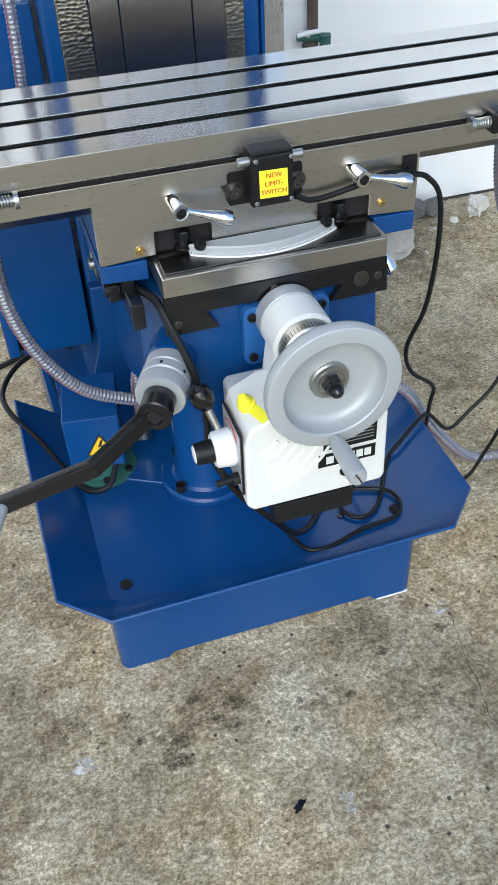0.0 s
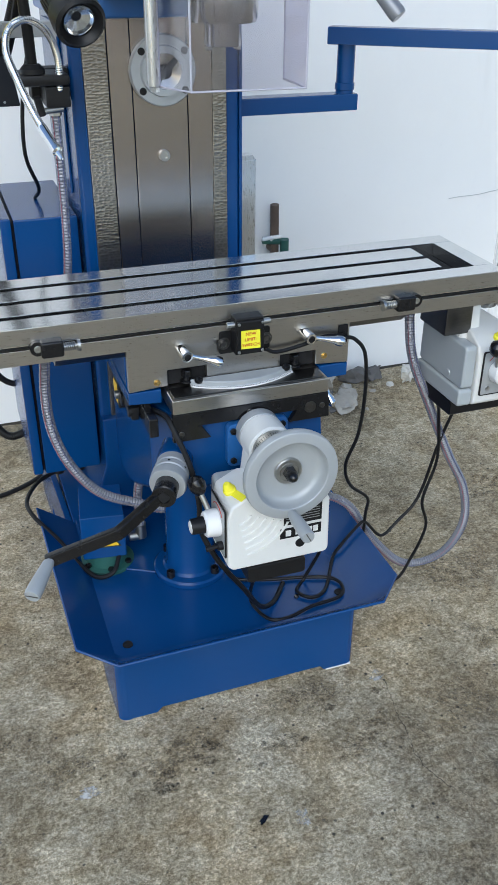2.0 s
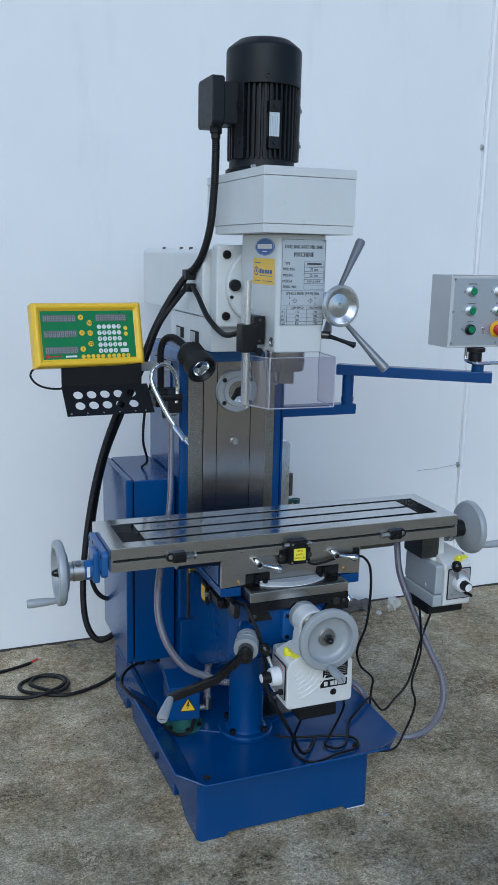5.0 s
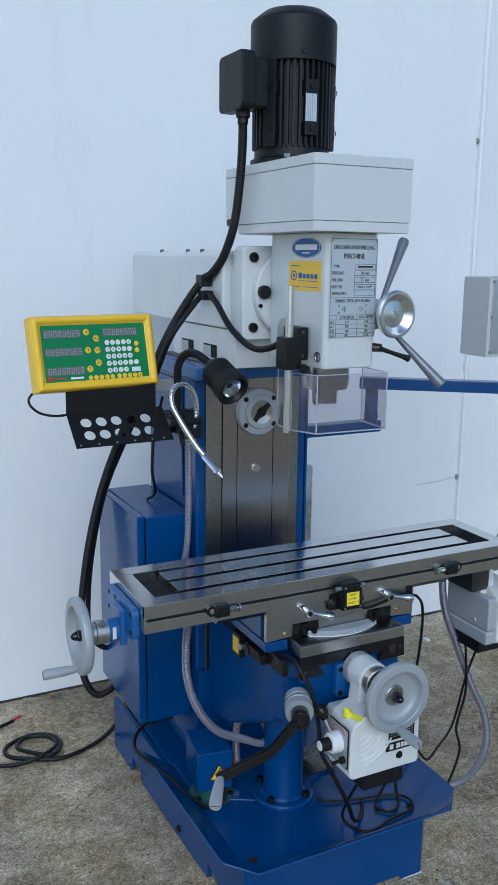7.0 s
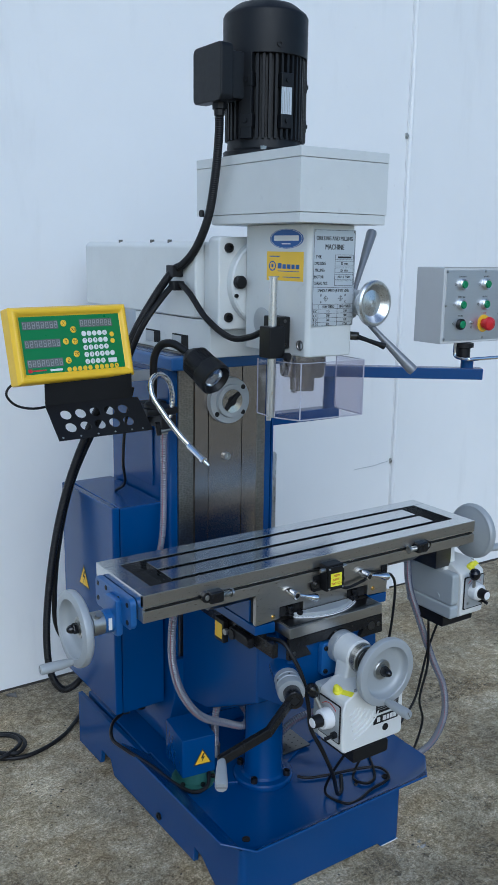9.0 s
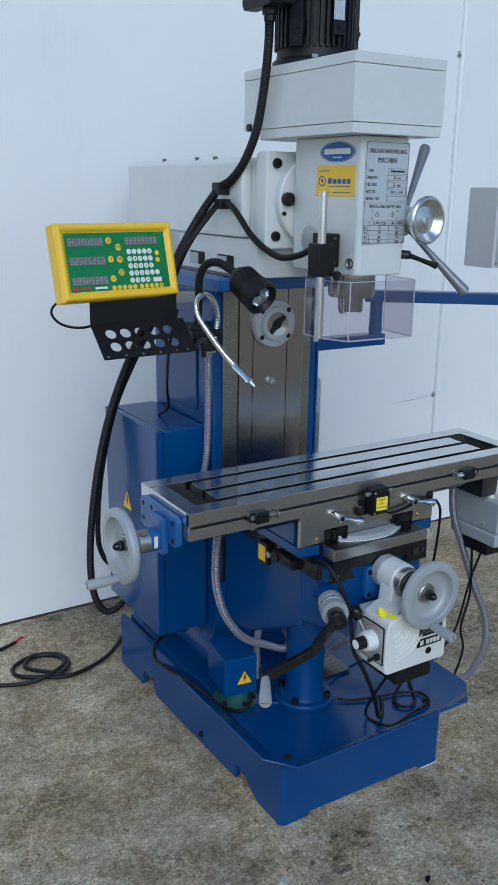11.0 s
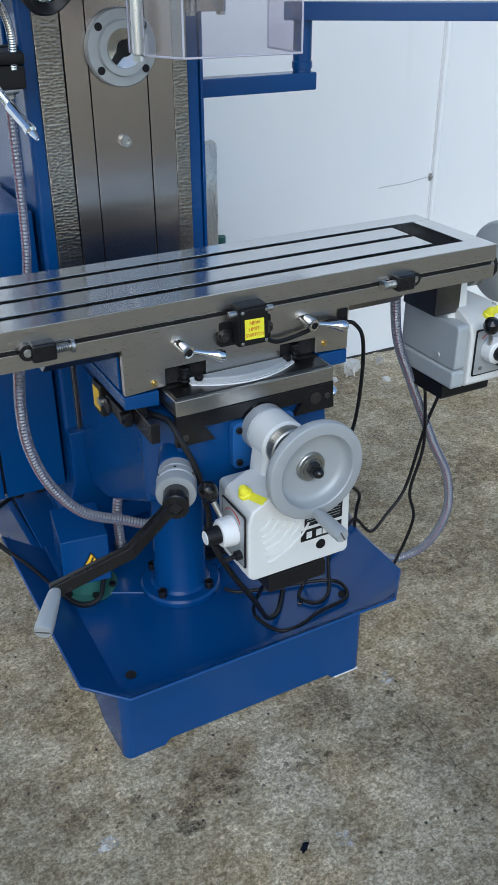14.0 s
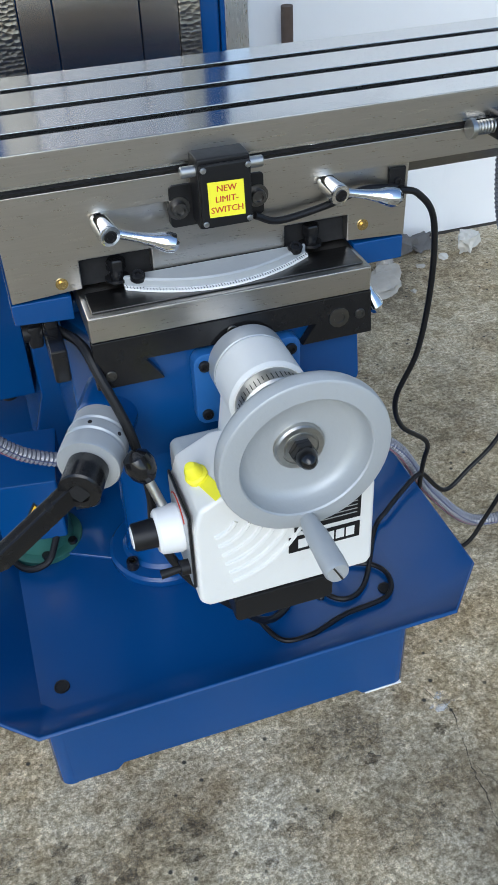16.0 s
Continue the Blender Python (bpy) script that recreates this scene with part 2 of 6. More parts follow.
ALU = paint("cast_aluminium", (0.40, 0.42, 0.43), 0.42, 0.07, 260, 0, 0.2, 0.2)
ALU_SATIN = brushed("satin_aluminium", (0.78, 0.79, 0.8), 0.28, (60, 60, 4), 0.15, 0.05, 0.1, (0.6, 0.6, 0.6))
CHROME = brushed("polished_chrome", (0.86, 0.87, 0.88), 0.08, (30, 30, 30), 0.05, 0.02, 0.1, (0.6, 0.6, 0.6))
STEEL = brushed("ground_steel", (0.55, 0.525, 0.49), 0.29, (3, 70, 70), 0.10, 0.035, 0.3, (0.55, 0.52, 0.46))
STEEL_TOP = brushed("table_top_steel", (0.69, 0.70, 0.705), 0.16, (3, 60, 60), 0.08, 0.0, 0.2, (0.50, 0.50, 0.49))
STEEL_WAY = brushed("column_way_steel", (0.46, 0.41, 0.37), 0.24, (70, 70, 3), 0.14, 0.05, 0.3, (0.38, 0.35, 0.31))
DARK_STEEL = brushed("dark_oiled_steel", (0.17, 0.165, 0.16), 0.3, (5, 40, 40), 0.25, 0.08, 0.4, (0.08, 0.08, 0.08))
QUILL = brushed("turned_spindle_steel", (0.58, 0.565, 0.54), 0.16, (60, 60, 4), 0.2, 0.05, 0.3, (0.28, 0.27, 0.25))
ZINC = brushed("zinc_fitting", (0.55, 0.55, 0.53), 0.35, (20, 20, 20), 0.2, 0.1, 0.4, (0.35, 0.34, 0.3))
BRASS = brushed("brass_oiler", (0.75, 0.56, 0.24), 0.25, (20, 20, 20), 0.15, 0.05, 0.3, (0.4, 0.3, 0.12))
YELLOW = paint("yellow_plastic", (0.88, 0.56, 0.022), 0.34, 0.06, 200, 0, 0.05)
YELLOW_TAG = paint("yellow_label", (0.86, 0.80, 0.03), 0.5, 0.04, 200, 0, 0.02)
GREEN_FACE = paint("green_overlay", (0.018, 0.20, 0.05), 0.3, 0.05, 200, 0, 0.02)
GREEN_BTN = paint("green_push_button", (0.02, 0.22, 0.085), 0.28, 0.06, 120, 0, 0.02)
RED_BTN = paint("red_push_button", (0.55, 0.018, 0.025), 0.28, 0.06, 120, 0, 0.02)
WHITE_PL = paint("white_plastic", (0.8, 0.8, 0.79), 0.35, 0.03, 200, 0, 0.03)
PANEL_GREY = paint("pale_grey_box_paint", (0.56, 0.57, 0.57), 0.4, 0.05, 220, 0, 0.08)
PANEL_FACE = brushed("pale_aluminium_face", (0.72, 0.73, 0.76), 0.42, (3, 50, 50), 0.06, 0.03, 0.08, (0.62, 0.63, 0.66))
PLATE = paint("engraved_plate", (0.56, 0.60, 0.63), 0.4, 0.05, 200, 0, 0.02, 0.25)
DISPLAY = paint("unlit_display", (0.16, 0.17, 0.16), 0.2, 0.1, 100, 0, 0.02)
SEGMENT = paint("display_segment", (0.32, 0.32, 0.31), 0.3, 0.05, 100, 0, 0.0)
INK = paint("black_print", (0.012, 0.012, 0.012), 0.5, 0.1, 100, 0, 0.0)
INK_RED = paint("red_print", (0.5, 0.05, 0.02), 0.5, 0.1, 100, 0, 0.0)
HOSE_RED = paint("hose_red_stripe", (0.22, 0.06, 0.09), 0.4, 0.1, 100, 0, 0.0)
HOSE_BLUE = paint("hose_blue_stripe", (0.06, 0.07, 0.16), 0.4, 0.1, 100, 0, 0.0)
INK_BLUE = paint("blue_print", (0.015, 0.10, 0.36), 0.4, 0.1, 100, 0, 0.0)
INK_WHITE = paint("white_print", (0.8, 0.8, 0.78), 0.5, 0.05, 100, 0, 0.0)
RUST = paint("rusty_pipe", (0.12, 0.085, 0.065), 0.75, 0.35, 120, 0, 0.5)
GREEN_CAST = paint("green_pump_flange", (0.03, 0.11, 0.09), 0.45, 0.2, 120, 0, 0.3)
# Near-black colour puts the shade of holes, slots and gaps into the surface.
HOLE_SHADE = paint("recess_shade", (0.006, 0.006, 0.007), 0.8, 0.2, 100, 0, 0.0)
LEVER_GREY = paint("grey_lever_enamel", (0.23, 0.24, 0.26), 0.3, 0.08, 200, 0, 0.05, 0.3)
GREY_COLLAR = paint("grey_painted_collar", (0.42, 0.44, 0.45), 0.35, 0.08, 200, 0, 0.1, 0.3)


def scraped_metal():
    """Hand-scraped way: rows of shallow crescent dents."""
    m, nt, b = material("scraped_way")
    v = coords(nt, (120, 120, 190))
    vo = node(nt, "ShaderNodeTexVoronoi", Scale=1.0, Randomness=0.75)
    nt.links.new(v, vo.inputs["Vector"])
    n = noise_tex(nt, coords(nt), 40, 4, 0.6, 0.3, 0.7)
    c = mix(nt, vo.outputs["Distance"], (0.19, 0.17, 0.145), (0.40, 0.365, 0.31))
    c = mix(nt, 0.3, c, mix(nt, n, (0.28, 0.26, 0.23), (0.44, 0.42, 0.37)))
    nt.links.new(c, b.inputs["Base Color"])
    b.inputs["Metallic"].default_value = 1.0
    b.inputs["Roughness"].default_value = 0.3
    bump(nt, b, vo.outputs["Distance"], 0.5, 0.0016)
    return m


SCRAPED = scraped_metal()


def clear_plastic(name, tint, rough, ior=1.45):
    m, nt, b = material(name)
    b.inputs["Base Color"].default_value = (*tint, 1)
    b.inputs["Transmission Weight"].default_value = 1.0
    b.inputs["IOR"].default_value = ior
    v = coords(nt)
    nt.links.new(noise_tex(nt, v, 30, 4, 0.6, 0.3, 0.7, (rough * 0.5, rough * 1.6)), b.inputs["Roughness"])
    return m




def thin_acrylic():
    """Thin clear sheet: see-through with a faint violet cast and a glossy face."""
    m, nt, b = material("clear_acrylic")
    tr = nt.nodes.new("ShaderNodeBsdfTransparent")
    tr.inputs["Color"].default_value = (0.945, 0.935, 0.975, 1)
    gl = nt.nodes.new("ShaderNodeBsdfGlossy")
    nt.links.new(noise_tex(nt, coords(nt), 30, 4, 0.6, 0.3, 0.7, (0.02, 0.09)), gl.inputs["Roughness"])
    sh = nt.nodes.new("ShaderNodeMixShader")
    sh.inputs["Fac"].default_value = 0.11
    nt.links.new(tr.outputs["BSDF"], sh.inputs[1])
    nt.links.new(gl.outputs["BSDF"], sh.inputs[2])
    nt.links.new(sh.outputs["Shader"], nt.nodes["Material Output"].inputs["Surface"])
    nt.nodes.remove(b)
    return m


ACRYLIC = thin_acrylic()
EDGE = paint("frosted_acrylic_edge", (0.50, 0.49, 0.56), 0.3, 0.05, 100, 0, 0.0)
LENS = clear_plastic("lamp_lens", (0.95, 0.97, 1.0), 0.08)
HOSE = paint("clear_ribbed_hose", (0.33, 0.34, 0.39), 0.22, 0.12, 150, 0.4, 0.05)
HOSE.node_tree.nodes["Principled BSDF"].inputs["Transmission Weight"].default_value = 0.45
HOSE_RING = paint("white_hose_coil", (0.66, 0.67, 0.7), 0.3, 0.05, 150, 0, 0.0)


def concrete():
    m, nt, b = material("weathered_concrete")
    v = coords(nt)
    warp = node(nt, "ShaderNodeTexNoise", Scale=5.0, Detail=3.0)
    nt.links.new(v, warp.inputs["Vector"])
    big = noise_tex(nt, v, 1.7, 5, 0.6, 0.35, 0.68)
    mid = noise_tex(nt, v, 7.5, 6, 0.68, 0.38, 0.66)
    pat = noise_tex(nt, v, 26, 7, 0.74, 0.45, 0.58)
    fine = noise_tex(nt, v, 150, 6, 0.8, 0.43, 0.56)
    grit = noise_tex(nt, v, 420, 3, 0.7, 0.3, 0.7)
    speck = noise_tex(nt, v, 58, 7, 0.8, 0.45, 0.55)
    c = mix(nt, mid, (0.68, 0.615, 0.475), (0.93, 0.87, 0.725))
    c = mix(nt, pat, mix(nt, 1.0, c, (0.86, 0.84, 0.79), "MULTIPLY"), c)
    c = mix(nt, speck, mix(nt, 1.0, c, (0.78, 0.75, 0.69), "MULTIPLY"), mix(nt, 1.0, c, (1.08, 1.08, 1.08), "MULTIPLY"))
    # worn pale patches
    pale = noise_tex(nt, v, 4.2, 7, 0.76, 0.47, 0.57, (0, 0.85))
    c = mix(nt, pale, c, mix(nt, speck, (0.82, 0.76, 0.62), (0.97, 0.93, 0.80)))
    # brown rusty wash
    brown = noise_tex(nt, coords(nt, (1, 1.25, 1)), 4.4, 7, 0.72, 0.50, 0.60, (0, 0.6))
    c = mix(nt, brown, c, mix(nt, speck, (0.36, 0.265, 0.14), (0.62, 0.50, 0.32)))
    # dark brown mottling in wide noise, stronger from the machine's front towards the wall
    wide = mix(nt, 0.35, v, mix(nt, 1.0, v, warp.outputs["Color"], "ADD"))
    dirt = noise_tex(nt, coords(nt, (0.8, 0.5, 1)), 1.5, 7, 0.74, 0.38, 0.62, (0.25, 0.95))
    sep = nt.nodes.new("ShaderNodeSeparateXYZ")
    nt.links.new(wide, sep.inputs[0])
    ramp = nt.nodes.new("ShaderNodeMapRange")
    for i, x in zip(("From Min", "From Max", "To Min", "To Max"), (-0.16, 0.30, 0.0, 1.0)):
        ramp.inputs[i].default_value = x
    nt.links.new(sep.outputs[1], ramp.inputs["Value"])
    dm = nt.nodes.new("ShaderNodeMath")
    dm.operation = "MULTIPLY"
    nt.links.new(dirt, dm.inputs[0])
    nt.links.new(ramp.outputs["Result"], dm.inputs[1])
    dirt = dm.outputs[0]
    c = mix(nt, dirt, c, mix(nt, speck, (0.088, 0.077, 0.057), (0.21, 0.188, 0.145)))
    # flaked cement skin: pale islands with sharp edges over tan mortar
    fl = node(nt, "ShaderNodeTexNoise", Scale=38.0, Detail=8.0, Roughness=0.74, Distortion=0.5)
    nt.links.new(coords(nt, (1.0, 1.55, 1.0)), fl.inputs["Vector"])
    fr = nt.nodes.new("ShaderNodeMapRange")
    for i, x in zip(("From Min", "From Max", "To Min", "To Max"), (0.495, 0.535, 0.0, 1.0)):
        fr.inputs[i].default_value = x
    nt.links.new(fl.outputs["Fac"], fr.inputs["Value"])
    c = mix(nt, fr.outputs["Result"], mix(nt, 1.0, c, (0.90, 0.875, 0.83), "MULTIPLY"), mix(nt, 1.0, c, (1.06, 1.06, 1.06), "MULTIPLY"))
    # trowel streaks: short dark worm-like marks in the cement skin
    st = node(nt, "ShaderNodeTexNoise", Scale=95.0, Detail=6.0, Roughness=0.72, Distortion=1.6)
    nt.links.new(coords(nt, (1.0, 1.9, 1.0)), st.inputs["Vector"])
    sr = nt.nodes.new("ShaderNodeMapRange")
    for i, x in zip(("From Min", "From Max", "To Min", "To Max"), (0.47, 0.58, 0.0, 0.85)):
        sr.inputs[i].default_value = x
    nt.links.new(st.outputs["Fac"], sr.inputs["Value"])
    c = mix(nt, sr.outputs["Result"], mix(nt, 1.0, c, (1.10, 1.10, 1.10), "MULTIPLY"), mix(nt, 1.0, c, (0.72, 0.69, 0.64), "MULTIPLY"))
    # mineral grain
    c = mix(nt, fine, mix(nt, 1.0, c, (0.56, 0.53, 0.48), "MULTIPLY"), mix(nt, 1.0, c, (1.14, 1.14, 1.13), "MULTIPLY"))
    c = mix(nt, grit, mix(nt, 1.0, c, (0.72, 0.71, 0.69), "MULTIPLY"), mix(nt, 1.0, c, (1.16, 1.16, 1.15), "MULTIPLY"))
    # small black pits
    vo = node(nt, "ShaderNodeTexVoronoi", Scale=42.0, Randomness=1.0)
    nt.links.new(v, vo.inputs["Vector"])
    pit = nt.nodes.new("ShaderNodeMapRange")
    for i, x in zip(("From Min", "From Max", "To Min", "To Max"), (0.10, 0.17, 0.95, 0.0)):
        pit.inputs[i].default_value = x
    nt.links.new(vo.outputs["Distance"], pit.inputs["Value"])
    gate = nt.nodes.new("ShaderNodeMath")
    gate.operation = "MULTIPLY"
    nt.links.new(pit.outputs["Result"], gate.inputs[0])
    nt.links.new(noise_tex(nt, v, 9, 3, 0.6, 0.47, 0.56), gate.inputs[1])
    c = mix(nt, gate.outputs[0], c, (0.03, 0.027, 0.022))
    # oil spots
    sp = noise_tex(nt, v, 17, 6, 0.7, 0.62, 0.71, (0, 0.62))
    c = mix(nt, sp, c, (0.14, 0.10, 0.06))
    c = mix(nt, 1.0, c, (1.22, 1.18, 1.09), "MULTIPLY")
    nt.links.new(c, b.inputs["Base Color"])
    nt.links.new(noise_tex(nt, v, 20, 4, 0.6, 0.3, 0.7, (0.7, 0.95)), b.inputs["Roughness"])
    bump(nt, b, pat, 0.35, 0.004)
    bump(nt, b, fine, 0.5, 0.002)
    bump(nt, b, grit, 0.35, 0.001)
    return m


def wall_paint():
    m, nt, b = material("white_wall_paint")
    v = coords(nt)
    c = mix(nt, noise_tex(nt, v, 0.9, 5, 0.6, 0.35, 0.65), (0.82, 0.83, 0.83), (0.87, 0.875, 0.87))
    c = mix(nt, noise_tex(nt, coords(nt, (3, 3, 0.6)), 2.2, 6, 0.65, 0.58, 0.78, (0, 0.3)), c, (0.66, 0.665, 0.66))
    c = mix(nt, noise_tex(nt, v, 14, 5, 0.7, 0.68, 0.78, (0, 0.35)), c, (0.60, 0.60, 0.585))
    nt.links.new(c, b.inputs["Base Color"])
    nt.links.new(noise_tex(nt, v, 12, 4, 0.6, 0.3, 0.7, (0.5, 0.75)), b.inputs["Roughness"])
    bump(nt, b, noise_tex(nt, v, 5, 4, 0.6), 0.25, 0.01)
    bump(nt, b, noise_tex(nt, v, 240, 3, 0.6), 0.2, 0.001)
    return m


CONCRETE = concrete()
WALL = wall_paint()
ROCK = paint("broken_concrete", (0.46, 0.43, 0.37), 0.9, 0.3, 60, 0, 0.8, dirt=(0.2, 0.18, 0.15))
STAIN = paint("oil_stain", (0.10, 0.074, 0.044), 0.8, 0.3, 300, 0, 0.4)
STAIN.node_tree.links.new(noise_tex(STAIN.node_tree, coords(STAIN.node_tree), 130, 6, 0.8, 0.40, 0.60, (0.1, 0.68)), STAIN.node_tree.nodes["Principled BSDF"].inputs["Alpha"])

STAIN_LINE = paint("dark_dirt", (0.045, 0.038, 0.028), 0.95, 0.4, 200, 0, 0.6)

# ---- the place ----
ground = box(-30, 30, -40, 1.36, -0.2, 0.0, 0)
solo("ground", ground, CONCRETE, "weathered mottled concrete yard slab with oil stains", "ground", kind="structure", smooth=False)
# the far yard behind the building closes the horizon
solo("ground_beyond", box(-300, 300, -300, 300, -0.4, -0.21, 0), CONCRETE, "bare concrete yard around the building", "ground", kind="structure", smooth=False)
JOINT = 1.400
solo("wall_north", join(box(-9, JOINT - 0.0015, 1.345, 1.55, -0.02, 4.2, 0), box(JOINT + 0.0015, 9, 1.345, 1.55, -0.02, 4.2, 0), box(-9, 9, 1.349, 1.56, -0.05, 4.19, 0)),
     WALL, "white painted concrete building wall with a panel joint", "wall", kind="structure", smooth=False)
pipe = thing("conduit_pipe", (JOINT + 0.014, 1.345, 0.0), "thin white conduit fixed upright on the wall", "pipe")
part("tube", rod((JOINT + 0.014, 1.339, 0.002), (JOINT + 0.014, 1.339, 4.1), 0.010, seg=16), WALL, pipe)


def pipe_clip(z):
    """Thin painted saddle over the pipe with one dark screw beside it."""
    c = part("clip", lathe([(0.0102, 0), (0.0112, 0), (0.0112, 0.012), (0.0102, 0.012)], (JOINT + 0.014, 1.339, z), (0, 0, 1), 16), WALL, pipe, "painted pipe saddle")
    part("screw", join(rod((JOINT - 0.002, 1.3455, z + 0.006), (JOINT - 0.002, 1.336, z + 0.006), 0.0055, seg=12), box(JOINT - 0.010, JOINT + 0.002, 1.341, 1.346, z - 0.006, z + 0.018, 0.001)), ZINC, c, "dull metal screw tab")


for z in (0.612, 2.012, 3.2):
    pipe_clip(z)
solo("wire", tube([(JOINT, 1.34, 0.622), (1.345, 1.342, 0.615), (1.29, 1.342, 0.608), (1.22, 1.342, 0.606), (1.18, 1.342, 0.603)], 0.0010, 6), ALU, "thin grey wire hanging along the wall", "wire")

tap = thing("standpipe_tap", (0.54, 1.31, 0.40), "rusty standpipe tap with a green hose fitting on the wall", "tap")
part("pipe", join(rod((0.537, 1.315, 0.40), (0.530, 1.305, 0.645), 0.014, seg=14), rod((0.53, 1.345, 0.50), (0.53, 1.30, 0.50), 0.012)), RUST, tap)
part("fitting", join(rod((0.49, 1.30, 0.535), (0.575, 1.30, 0.525), 0.011), rod((0.56, 1.29, 0.48), (0.56, 1.29, 0.535), 0.014)), GREEN_CAST, tap, "green hose fitting")
part("handle", join(rod((0.485, 1.29, 0.542), (0.545, 1.285, 0.548), 0.006), rod((0.515, 1.30, 0.53), (0.515, 1.285, 0.548), 0.006)), WHITE_PL, tap, "white tap lever")


def rock(seed, x, y, s, sz, sink=0.006):
    rnd = random.Random(seed)
    bm = bmesh.new()
    for k in range(15):
        d = Vector((rnd.uniform(-1, 1), rnd.uniform(-1, 1), rnd.uniform(-1, 1))).normalized()
        bm.verts.new(d * rnd.uniform(0.75, 1.0))
    hull = bmesh.ops.convex_hull(bm, input=bm.verts)
    bmesh.ops.delete(bm, geom=list({g for g in hull["geom_interior"] if isinstance(g, bmesh.types.BMVert)}), context="VERTS")
    bmesh.ops.subdivide_edges(bm, edges=bm.edges, cuts=3, use_grid_fill=True)
    for v in bm.verts:
        v.co *= 1 + 0.30 * noise.noise(v.co * 2.6 + Vector((seed, 0, 0))) + 0.22 * noise.noise(v.co * 6.5 + Vector((0, seed, 0)))
    moved(bm, Matrix.Rotation(rnd.random() * 6, 4, "Z") @ Matrix.Diagonal((s * sz[0], s * sz[1], s * sz[2], 1)))
    lo = min(v.co.z for v in bm.verts)
    return moved(bm, Matrix.Translation((x, y, -lo - sink)))


ROCK_DARK = paint("crumbled_asphalt", (0.13, 0.125, 0.12), 0.9, 0.35, 60, 0, 0.9, dirt=(0.05, 0.048, 0.045))
ROCK_PALE = paint("fresh_broken_concrete", (0.66, 0.64, 0.58), 0.9, 0.2, 60, 0, 0.8, dirt=(0.4, 0.38, 0.33))
RUBBLE = [(0.640, 1.215, 0.062, (1.3, 0.9, 0.7), ROCK_DARK), (0.560, 1.25, 0.060, (1.2, 0.8, 0.8), ROCK), (0.605, 1.125, 0.036, (1.2, 1.0, 0.7), ROCK), (0.735, 1.130, 0.075, (1.5, 0.8, 0.25), ROCK),
          (0.715, 1.265, 0.058, (1.2, 0.8, 0.75), ROCK), (0.820, 1.270, 0.050, (1.4, 0.8, 0.75), ROCK_DARK), (0.895, 1.265, 0.048, (1.5, 0.7, 0.6), ROCK_DARK), (1.015, 1.205, 0.045, (1.0, 0.9, 0.95), ROCK_PALE),
          (0.685, 1.155, 0.030, (1.1, 0.9, 0.8), ROCK_DARK), (0.775, 1.215, 0.028, (1.2, 0.9, 0.7), ROCK), (0.94, 1.20, 0.018, (1, 1, 0.6), ROCK_PALE), (1.10, 1.12, 0.020, (1, 1, 0.6), ROCK_PALE),
          (0.86, 1.18, 0.016, (1.2, 1, 0.6), ROCK), (0.665, 1.08, 0.017, (1.2, 1, 0.5), ROCK_DARK), (0.78, 1.06, 0.012, (1, 1, 0.6), ROCK), (1.17, 1.26, 0.026, (1.4, 0.8, 0.5), ROCK), (-0.72, 1.27, 0.020, (1.3, 0.9, 0.5), ROCK), (-0.40, 1.29, 0.022, (1.3, 0.8, 0.5), ROCK_DARK)]
KINDS = {ROCK_DARK: "dark crumbled lump of asphalt lying by the wall", ROCK_PALE: "white broken lump of concrete on the ground", ROCK: "broken lump of grey concrete lying by the wall"}
for i, (x, y, size, sz, stone) in enumerate(RUBBLE):
    solo("rubble", rock(i + 3, x, y, size, sz), stone, KINDS[stone] if i != 3 else "flat broken piece of concrete on the ground", "rubble", "rubble by the wall", smooth=False)
solo("pebble", rock(40, -0.089, -0.305, 0.0115, (1.3, 0.8, 0.45), 0.001), BLACK_IRON, "small dark flat pebble on the concrete", "pebble")



def blot(seed, x, y, r):
    """Thin irregular patch of soaked-in oil."""
    n = 40
    bm = bmesh.new()
    vs = []
    for k in range(n):
        a = 2 * math.pi * k / n
        d = Vector((math.cos(a), math.sin(a), 0))
        q = r * (0.72 + 0.45 * noise.noise(d * 1.1 + Vector((seed * 2.3, 0, 0))) + 0.18 * noise.noise(d * 3.2 + Vector((0, seed * 1.9, 0))))
        vs.append(bm.verts.new((x + 1.25 * q * d.x, y + q * d.y, 0.0006)))
    bm.faces.new(vs)
    return bm


solo("oil_stains", join(*[blot(i, x, y, r) for i, (x, y, r) in enumerate([(-0.223, -0.152, 0.017), (-0.247, -0.177, 0.022), (-0.225, -0.185, 0.014), (-0.126, -0.115, 0.017), (-0.140, -0.148, 0.015), (-0.160, -0.135, 0.012), (-0.283, -0.132, 0.010), (-0.300, -0.085, 0.013), (-0.03, -0.145, 0.008),
                                                                      (-0.05, -0.19, 0.009), (0.05, -0.16, 0.010), (-0.19, -0.09, 0.012), (0.13, -0.10, 0.012), (0.24, -0.09, 0.013), (-0.34, -0.12, 0.008), (-0.09, -0.165, 0.006)])]), STAIN, "dark brown oil spots soaked into the concrete", "oil stains", kind="stuff", smooth=False)

WASH = paint("rusty_wash", (0.27, 0.20, 0.11), 0.85, 0.3, 300, 0, 0.3)
CHALK = paint("chalky_scrape", (0.80, 0.79, 0.75), 0.9, 0.1, 300, 0, 0.3)
for soil, lo, hi, most in ((WASH, 0.44, 0.64, 0.42), (CHALK, 0.44, 0.58, 0.7)):
    nt_ = soil.node_tree
    nt_.links.new(noise_tex(nt_, coords(nt_), 46, 7, 0.82, lo, hi, (0.0, most)), nt_.nodes["Principled BSDF"].inputs["Alpha"])


